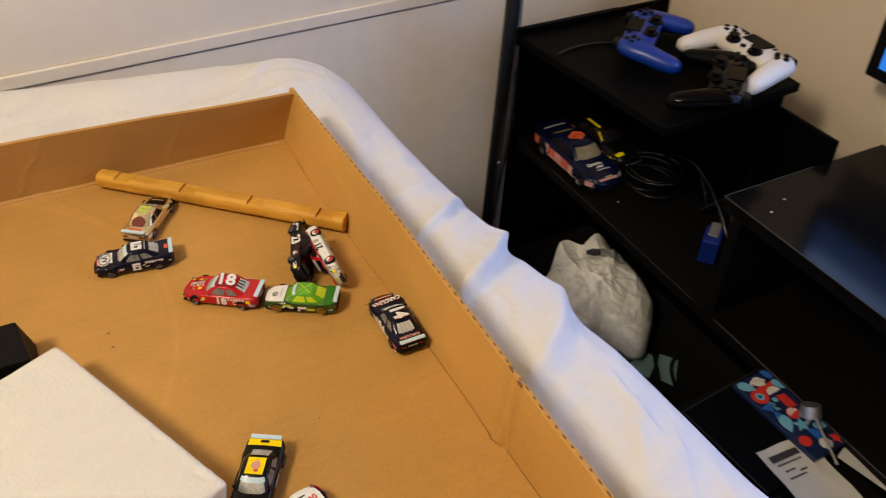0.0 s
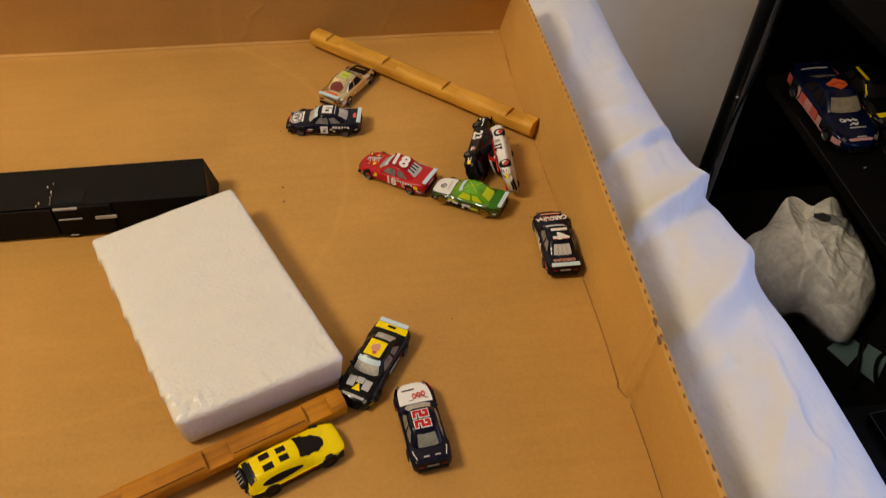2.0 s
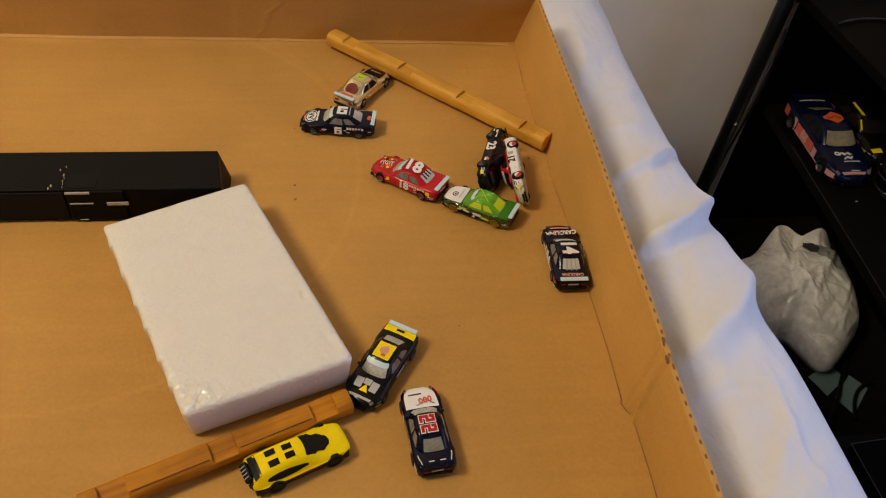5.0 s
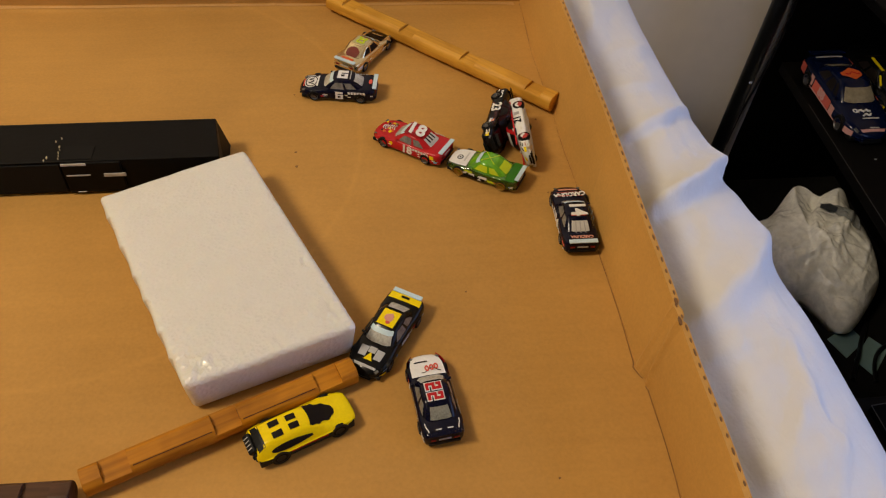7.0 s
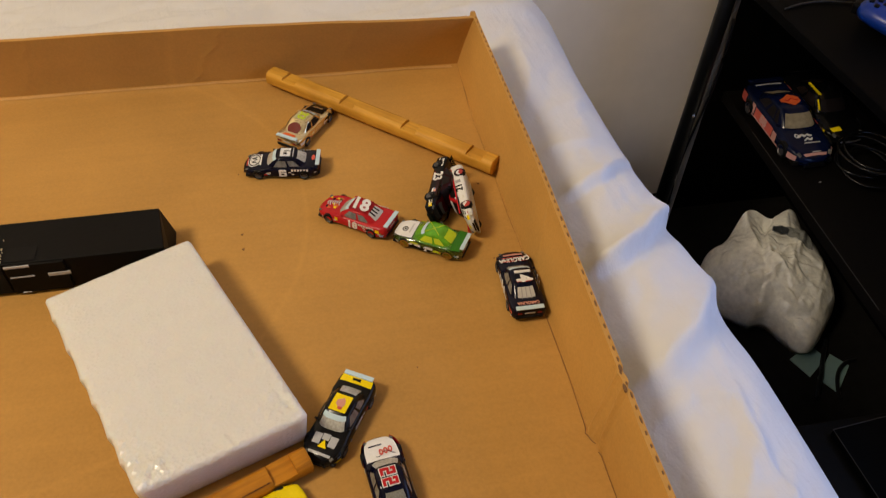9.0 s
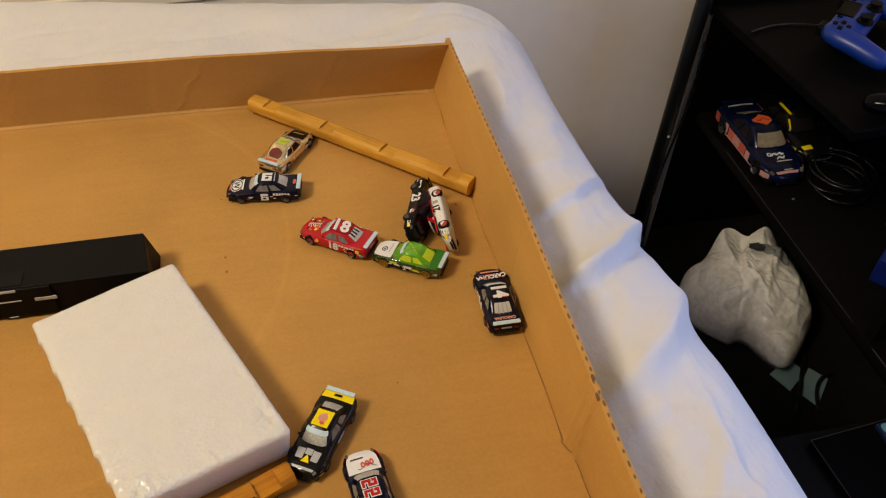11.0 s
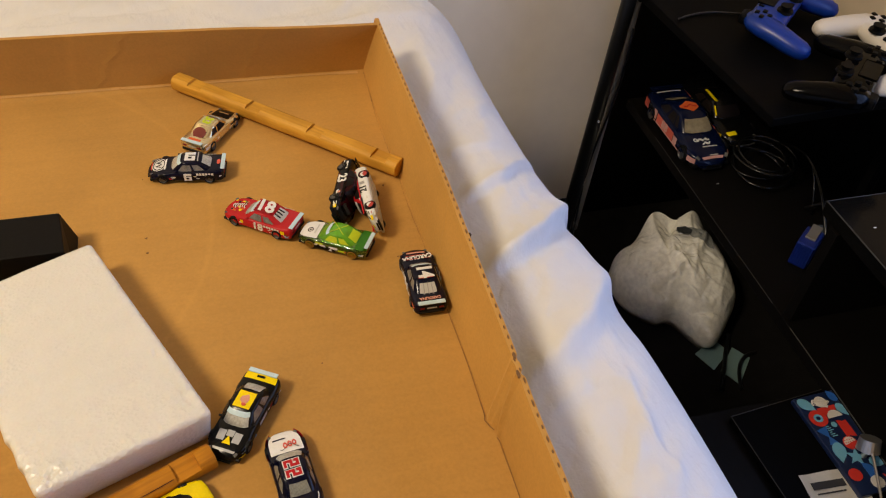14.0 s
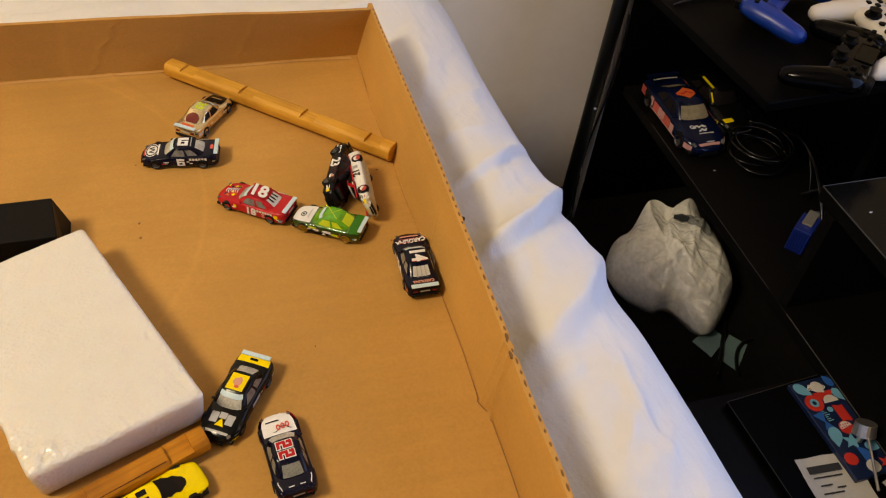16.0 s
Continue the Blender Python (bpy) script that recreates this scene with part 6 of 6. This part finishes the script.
case = thing("flat_case", "thin flat black case with rubbed edges", "case")
CASE = ((0.4515, -0.286), (0.602, -0.272), (0.604, -0.436), (0.4620, -0.440))
part("body", prism(CASE, -0.4245, -0.412, 0.001), RACK_BLACK, case)
for a, b in ((CASE[0], CASE[1]), (CASE[0], CASE[3])):
    part("rubbed_edge", rod((*a, -0.4122), (*b, -0.4122), 0.0006, seg=6), mat("rubbed_black", (0.022, 0.019, 0.015), rough=0.6), case)

# the pattern box
deck = thing("patterned_box", "navy box printed with red, blue and white shapes", "box")
DECK = Matrix.Translation((0.5440, -0.2830, -0.4118)) @ Matrix.Rotation(radians(-87.3), 4, "Z")
PRINT_NAVY, PRINT_RED, PRINT_BLUE, PRINT_SKY, PRINT_WHITE = [mat(n, c, rough=0.35, var=0.06, var_scale=60) for n, c in (("print_navy", (0.006, 0.014, 0.05)), ("print_red", (0.50, 0.03, 0.02)), ("print_blue", (0.02, 0.10, 0.36)), ("print_sky", (0.13, 0.34, 0.46)), ("print_white", (0.55, 0.52, 0.46)))]
part("body", moved(block(0.0, 0.150, 0.0, 0.066, 0.0, 0.0080, 0.0012), DECK), PRINT_NAVY, deck)


def blob_shape(kind, x, y, r, turn):
    if kind == "half":
        pts = [(r * math.cos(k * math.pi / 9), r * math.sin(k * math.pi / 9)) for k in range(10)]
    elif kind == "star":
        pts = [((r if k % 2 == 0 else r * 0.42) * math.cos(k * math.pi / 5), (r if k % 2 == 0 else r * 0.42) * math.sin(k * math.pi / 5)) for k in range(10)]
    elif kind == "drop":
        pts = [(r * math.cos(k * math.pi / 8) * (1.0 if math.cos(k * math.pi / 8) < 0 else 1.5), r * 0.75 * math.sin(k * math.pi / 8) * (1 if math.cos(k * math.pi / 8) < 0 else 1 - 0.9 * math.cos(k * math.pi / 8) ** 2)) for k in range(16)]
    elif kind == "tri":
        pts = [(r * math.cos(k * 2 * math.pi / 3), r * math.sin(k * 2 * math.pi / 3)) for k in range(3)]
    else:
        pts = [(r * math.cos(k * math.pi / 8), r * math.sin(k * math.pi / 8)) for k in range(16)]
    c, s = math.cos(radians(turn)), math.sin(radians(turn))
    return [(x + c * u - s * v, y + s * u + c * v) for u, v in pts]


for i, (kind, x, y, r, turn, m) in enumerate((
    ("drop", 0.012, 0.012, 0.011, 40, PRINT_SKY), ("half", 0.022, 0.038, 0.014, -90, PRINT_RED), ("disc", 0.014, 0.036, 0.009, 0, PRINT_WHITE), ("drop", 0.010, 0.058, 0.008, 200, PRINT_BLUE),
    ("disc", 0.036, 0.017, 0.013, 0, PRINT_RED), ("disc", 0.036, 0.017, 0.0065, 0, PRINT_SKY), ("disc", 0.036, 0.017, 0.003, 0, PRINT_NAVY), ("half", 0.040, 0.042, 0.011, 90, PRINT_WHITE), ("drop", 0.030, 0.058, 0.009, 20, PRINT_SKY),
    ("half", 0.058, 0.038, 0.013, 0, PRINT_RED), ("half", 0.060, 0.052, 0.013, 180, PRINT_RED), ("tri", 0.056, 0.012, 0.010, 10, PRINT_BLUE), ("disc", 0.050, 0.032, 0.004, 0, PRINT_SKY), ("tri", 0.072, 0.014, 0.008, 60, PRINT_BLUE),
    ("drop", 0.086, 0.014, 0.012, -20, PRINT_SKY), ("disc", 0.080, 0.036, 0.010, 0, PRINT_RED), ("half", 0.080, 0.036, 0.009, 100, PRINT_WHITE), ("star", 0.100, 0.030, 0.013, 12, PRINT_SKY), ("disc", 0.094, 0.052, 0.009, 0, PRINT_BLUE),
    ("disc", 0.122, 0.012, 0.009, 0, PRINT_RED), ("half", 0.122, 0.030, 0.012, 0, PRINT_BLUE), ("drop", 0.112, 0.052, 0.010, 80, PRINT_SKY), ("disc", 0.138, 0.034, 0.009, 0, PRINT_WHITE), ("star", 0.138, 0.054, 0.010, 0, PRINT_RED))):
    part("printed_shape", moved(prism(blob_shape(kind, x, y, r, turn), 0.0080, 0.0083 + 0.00004 * i), DECK), m, deck)

for a in range(5):
    part("printed_line", moved(tube([(0.016 + 0.0085 * math.cos(k * 0.5 + a) * (0.5 + 0.12 * a), 0.033 + 0.0140 * math.sin(k * 0.5 + a * 1.3) * (1 - 0.12 * a), 0.0092) for k in range(9)], 0.0006, 4), DECK), PRINT_WHITE, deck)
for k in range(14):
    part("printed_dot", moved(block(0.0745 + 0.0036 * (k % 4), 0.0760 + 0.0036 * (k % 4), 0.0290 + 0.0036 * (k // 4), 0.0303 + 0.0036 * (k // 4), 0.0088, 0.0094), DECK), PRINT_RED, deck)
for k in range(6):
    part("printed_bar", moved(block(0.050 + 0.003 * k, 0.0512 + 0.003 * k, 0.018, 0.018 + 0.002 * (2 + k % 3), 0.0088, 0.0094), DECK), PRINT_SKY, deck)

PAPER = mat("receipt_paper", (0.46, 0.44, 0.38), rough=0.8, var=0.05, var_scale=30)
INK = mat("black_ink", (0.02, 0.02, 0.02), rough=0.8)
receipt = thing("receipt", "crumpled white paper receipt with black print", "receipt")
REC = Matrix.Translation((0.4925, -0.386, -0.4120)) @ Matrix.Rotation(radians(-3.0), 4, "Z")
sheet_bm = bmesh.new()
rows = [[sheet_bm.verts.new((0.080 * u, -0.150 * v, 0.0015 + 0.0020 * noise.noise((u * 3, v * 4, 9)))) for u in [i / 10 for i in range(11)]] for v in [j / 16 for j in range(17)]]
for a, b in zip(rows, rows[1:]):
    for i in range(10):
        sheet_bm.faces.new((a[i], b[i], b[i + 1], a[i + 1]))
part("paper", moved(sheet_bm, REC), PAPER, receipt)
for x0, x1, y0, y1 in ((0.008, 0.054, -0.024, -0.014), (0.010, 0.050, -0.031, -0.029), (0.014, 0.030, -0.042, -0.040), (0.034, 0.046, -0.047, -0.045), (0.012, 0.040, -0.053, -0.051)):
    part("print_bar", moved(block(x0, x1, y0, y1, 0.0038, 0.0042), REC), INK, receipt)
tagged(part("paper", moved(prism(((0, 0), (0.09, 0.01), (0.10, -0.12), (0.01, -0.13)), 0.0, 0.0012), pose(0.585, -0.440, -0.409, 3, 5, 12)), PAPER, None), "loose cream sheet of paper on the bench", "paper")

STEEL = mat("brushed_steel", (0.50, 0.49, 0.46), rough=0.32, metal=0.9)
knob = thing("metal_hook", "steel knob with a thin rod lying on papers", "hook")
part("knob", rod((0.589, -0.382, -0.390), (0.592, -0.374, -0.376), 0.0150, 0.0130, seg=24), STEEL, knob)
part("stem", rod((0.588, -0.386, -0.382), (0.554, -0.458, -0.384), 0.0019, seg=8), STEEL, knob)
part("foot", rod((0.589, -0.382, -0.392), (0.589, -0.382, -0.409), 0.004, seg=8), STEEL, knob)

blue_case = thing("blue_case", "small ribbed blue plastic case on the shelf", "case")
BLUE_PLASTIC = mat("blue_plastic", (0.004, 0.018, 0.17), rough=0.4)
BC = pose(0.706, -0.042, -0.3995, 0, 0, 38)
part("body", moved(block(-0.024, 0.024, -0.014, 0.014, 0.0, 0.046, 0.002), BC), BLUE_PLASTIC, blue_case)
for k in range(7):
    part("rib", moved(block(-0.0212 + 0.0062 * k, -0.0188 + 0.0062 * k, -0.0152, -0.0135, 0.003, 0.043, 0.0004), BC), BLUE_PLASTIC, blue_case)
    part("rib", moved(block(-0.0254, -0.0237, -0.0132 + 0.0040 * k, -0.0112 + 0.0040 * k, 0.003, 0.043, 0.0004), BC), BLUE_PLASTIC, blue_case)
part("plug", moved(block(-0.008, 0.030, -0.008, 0.008, 0.046, 0.0500, 0.001), BC), mat("dull_plug_metal", (0.34, 0.32, 0.27), rough=0.4, metal=0.6), blue_case, "dull metal plug on top")
tagged(part("tag", moved(prism([(0.018 * math.cos(k * 0.8), 0.009 * math.sin(k * 0.8)) for k in range(8)], 0, 0.002), pose(0.771, 0.010, -0.3985, 0, 0, 20)), mat("pale_tag", (0.06, 0.08, 0.11), rough=0.6), None), "small dull blue tag beside the blue case", "tag")

TAN_CABIN = mat("tan_window", (0.26, 0.22, 0.14), rough=0.25, spec=0.4, var=0.35, var_scale=40)
# the two larger die-cast cars on the shelf
ROYAL, CORAL, SALMON = gloss("royal_navy", (0.0022, 0.0055, 0.028)), gloss("coral_paint", (0.62, 0.12, 0.085)), gloss("salmon_patch", (0.62, 0.32, 0.28))
car = stock_car("large blue and coral die-cast race car on the black shelf", at_car(0.6640, 0.2910, -89, z=-0.3995), ROYAL, scale=3.0, visor=False, glass=TAN_CABIN, side_glass=DARK_CABIN, strip=ROYAL, group="large race cars on the shelf")
for s in (-1, 1):
    bars(car, s, CORAL, ((-0.003, 0.023, 0.0076, 0.0068), (-0.0315, 0.008, 0.0090, 0.0064)))
    bars(car, s, SALMON, ((-0.0175, 0.004, 0.0086, 0.0066), (0.0115, 0.005, 0.0072, 0.0060), (0.0310, 0.006, 0.0062, 0.0040), (0.0, 0.050, 0.0040, 0.0008)))
    part("flank_shape", moved(letters("88", 0.0080), Matrix.Translation((-0.003, s * (outline(0)[0] + 0.0006), 0.0080)) @ pose(0, 0, 0, 90, 0, 0 if s < 0 else 180)), SALMON, car)
    part("window_post", flank_pane(s, 0.44, 0.50, 0.05, 0.95, 0.0006, 2, 3), ROYAL, car)
part("roof_shape", prism([(-0.0048 + (0.0046 + 0.0012 * math.cos(k * 0.898 * 2)) * math.cos(k * 0.449), (0.0066 + 0.0010 * math.sin(k * 1.35)) * math.sin(k * 0.449)) for k in range(14)], ROOF_Z + 0.0002, ROOF_Z + 0.0006), ORANGE, car, "orange shape on the roof")
part("roof_shape", tube([(-0.0048 + 0.0012 * math.sin(k * 1.1), -0.0044 + 0.0011 * k, ROOF_Z + 0.0006) for k in range(9)], 0.0004, 5), RED, car)
# pale flourishes on the bonnet in place of its lettering
for row, (x, y, n) in enumerate(((0.0205, -0.0056, 9), (0.0238, -0.0026, 6))):
    part("lettering_bar", tube([(x + 0.0010 * math.sin(k * 1.9 + row), y + 0.0011 * k, outline(x)[1] + 0.0010) for k in range(n)], 0.00060, 5), WHITE, car)
deck_disc(car, WHITE, 0.0205, -0.0062, 0.0017, 0.0017, 0.0006, "lettering_bar", 0.5)
bar_row(car, PALE_GREY, 0.0268, -0.28, 0.45, 0.0009, 0.0006)
bar_row(car, PALE_GREY, 0.0335, -0.15, 0.35, 0.0006, 0.0006)
bar_row(car, PALE_GREY, -0.0318, -0.6, 0.6, 0.0014, 0.0006)
bar_row(car, SALMON, 0.0350, -0.7, 0.7, 0.0016, 0.0006)
car = stock_car("large black die-cast race car with yellow stripes on the shelf", at_car(0.7480, 0.3260, -88, z=-0.3995), BLACK, scale=2.7, visor=False, glass=DARK_CABIN, strip=BLACK, group="large race cars on the shelf")
bars(car, -1, YELLOW, ((-0.014, 0.030, 0.0112, 0.0016), (0.024, 0.010, 0.0090, 0.0020)))
part("roof_stripe", block(-0.0125, 0.0030, -0.0088, -0.0068, ROOF_Z, ROOF_Z + 0.0005), YELLOW, car, "yellow stripe along the roof")
part("pillar_stripe", tube(((0.0050, -0.0098, 0.0190), (0.0120, -0.0112, 0.0150)), 0.0007, 5), YELLOW, car)
bar_row(car, YELLOW, 0.0300, -0.80, -0.25, 0.0036, 0.0005)
part("bumper", tube(((0.0385, -0.0085, 0.0062), (0.0395, -0.003, 0.0060), (0.0395, 0.003, 0.0060), (0.0385, 0.0085, 0.0062)), 0.0006, 6), STEEL, car, "bright steel bumper bar")

# coiled cable
coil = bmesh.new()
rng = random.Random(11)
pts = [(0.752 + (0.044 + 0.012 * math.sin(k * 0.19)) * math.cos(k * 0.26), 0.168 + (0.050 + 0.013 * math.cos(k * 0.17)) * math.sin(k * 0.26), -0.395 + 0.00034 * k + 0.006 * math.sin(k * 0.11)) for k in range(120)]
SHINY_CORD = mat("shiny_black_cord", (0.004, 0.004, 0.004), rough=0.24, spec=0.4)
tagged(part("cable", tube(pts, 0.0025, 8), SHINY_CORD, None, smooth=True), "coil of shiny black cable on the shelf", "cable")
arch = [(0.800 - 0.004 * k, 0.225 - 0.0165 * k, -0.395 + 0.085 * math.sin(math.pi * min(k / 18, 1.0)) ** 0.8) for k in range(19)]
tagged(part("cable", tube(arch, 0.0030, 8), SHINY_CORD, None, smooth=True), "loose black cable arching over the shelf", "cable")
arch = [(0.816 - 0.003 * k, 0.190 - 0.0120 * k, -0.396 + 0.060 * math.sin(math.pi * k / 12) ** 0.8) for k in range(13)]
tagged(part("cable", tube(arch, 0.0022, 8), SHINY_CORD, None, smooth=True), "thin black cable arching over the shelf", "cable")
tagged(part("cable", tube([(0.775 + 0.02 * math.sin(k * 0.3), 0.06 - 0.012 * k * 0.6, -0.394 + 0.045 * math.sin(k * 0.24)) for k in range(14)], 0.0028, 6), BLACK_CORD, None, smooth=True), "loop of black cable on the shelf", "cable")
tagged(part("cable", tube([(0.512 + 0.011 * k, 0.19 + 0.012 * math.sin(k * 0.33), -0.0895) for k in range(11)], 0.0016, 6), BLACK_CORD, None, smooth=True), "thin black cord across the rack top", "cable")


# ---- game controllers ----
def loft(rings, bm=None):
    own = bmesh.new()
    made = [[own.verts.new(p) for p in r] for r in rings]
    n = len(made[0])
    for a, b in zip(made, made[1:]):
        for i in range(n):
            own.faces.new((a[i], a[(i + 1) % n], b[(i + 1) % n], b[i]))
    own.faces.new(made[0][::-1])
    own.faces.new(made[-1])
    bmesh.ops.recalc_face_normals(own, faces=own.faces)
    return join(bm, own)


def ellipse_ring(c, along, rx, rz, seg=16):
    """A ring round c, square to the direction along."""
    side = Vector((-along.y, along.x, 0)).normalized()
    up = along.cross(side) * -1
    return [c + side * (rx * math.cos(2 * math.pi * k / seg)) + up * (rz * math.sin(2 * math.pi * k / seg)) for k in range(seg)]


def controller(label, m, shell, detail):
    """A twin-grip gamepad: x across, +y towards the triggers."""
    pad = thing("game_controller", label, "controller", "game controllers on the rack")
    pad.matrix_world = m
    # the middle: a rounded slab
    body = bmesh.new()
    rings = []
    for x in (-0.056, -0.050, -0.040, -0.02, 0.0, 0.02, 0.040, 0.050, 0.056):
        a = abs(x)
        depth = 0.026 - 0.004 * smoothstep(0.045, 0.056, a)
        h = 0.0135 if a < 0.05 else 0.0115
        rings.append([Vector((x, 0.006 + depth * math.copysign(abs(math.cos(t)) ** 0.6, math.cos(t)), 0.026 + h * math.copysign(abs(math.sin(t)) ** 0.8, math.sin(t)))) for t in [2 * math.pi * k / 20 for k in range(20)]])
    loft(rings, body)
    part("body", body, shell, pad, smooth=True)
    for s in (-1, 1):
        path = ((0.052, 0.030, 0.027, 0.012, 0.010), (0.056, 0.020, 0.027, 0.0200, 0.0135), (0.061, 0.004, 0.026, 0.0215, 0.0150), (0.067, -0.018, 0.023, 0.0185, 0.0150), (0.072, -0.038, 0.019, 0.0165, 0.0145), (0.0755, -0.055, 0.0165, 0.0150, 0.0130), (0.0775, -0.064, 0.0155, 0.0115, 0.0100), (0.0785, -0.0685, 0.0150, 0.0050, 0.0045))
        pts = [Vector((s * x, y, z)) for x, y, z, *_ in path]
        rings = []
        for i, p in enumerate(pts):
            d = (pts[min(i + 1, len(pts) - 1)] - pts[max(i - 1, 0)]).normalized()
            rings.append(ellipse_ring(p, d, path[i][3], path[i][4]))
        part("grip", loft(rings), shell, pad, smooth=True)
        part("stick_base", rod((s * 0.024, -0.010, 0.038), (s * 0.024, -0.010, 0.0415), 0.0120, 0.0110, seg=20), detail, pad)
        stick = part("thumbstick", rod((s * 0.024, -0.010, 0.0415), (s * 0.024, -0.010, 0.0455), 0.0055, seg=14), detail, pad)
        part("cap", rod((s * 0.024, -0.010, 0.0455), (s * 0.024, -0.010, 0.0482), 0.0080, 0.0086, seg=20), detail, stick)
        part("trigger", block(s * 0.052 - 0.012, s * 0.052 + 0.012, 0.028, 0.042, 0.018, 0.034, 0.004), detail, pad)
    for dx, dy in ((0.0, 0.009), (0.0, -0.009), (0.009, 0.0), (-0.009, 0.0)):
        part("face_button", rod((0.056 + dx, 0.012 + dy, 0.0385), (0.056 + dx, 0.012 + dy, 0.0425), 0.0042, seg=12), detail, pad)
        part("pad_button", moved(block(-0.0038, 0.0038, -0.0032, 0.0032, 0, 0.003, 0.001), pose(-0.056 + dx, 0.012 + dy, 0.0390)), detail, pad)
    part("touch_pad", block(-0.024, 0.024, 0.006, 0.031, 0.0385, 0.0400, 0.002), detail if shell is not BLACK_SHELL else BLACK_SHELL, pad)
    for s in (-1, 1):
        part("option_button", block(s * 0.031 - 0.0017, s * 0.031 + 0.0017, 0.018, 0.026, 0.0385, 0.0405, 0.0006), detail, pad)
    part("home_button", rod((0.0, -0.012, 0.0385), (0.0, -0.012, 0.0408), 0.0045, seg=14), detail, pad)
    return pad


BLACK_SHELL = mat("black_shell", (0.0012, 0.0012, 0.0012), rough=0.13, spec=0.10)
BLUE_SHELL = mat("blue_shell", (0.003, 0.030, 0.24), rough=0.33, spec=0.45)
WHITE_SHELL = mat("white_shell", (0.66, 0.62, 0.55), rough=0.42, spec=0.45)
DETAIL = mat("dark_detail", (0.0022, 0.0022, 0.0022), rough=0.45, spec=0.10)
controller("blue wireless game controller on the black rack", Matrix.Translation((0.651, 0.152, -0.092)) @ Matrix.Rotation(radians(42), 4, "Z"), BLUE_SHELL, DETAIL)
controller("black wireless game controller on the black rack", Matrix.Translation((0.659, -0.019, -0.092)) @ Matrix.Rotation(radians(222), 4, "Z"), BLACK_SHELL, DETAIL)
controller("white wireless game controller on the black rack", Matrix.Translation((0.748, 0.028, -0.088)) @ Matrix.Rotation(radians(-92), 4, "Z"), WHITE_SHELL, DETAIL)
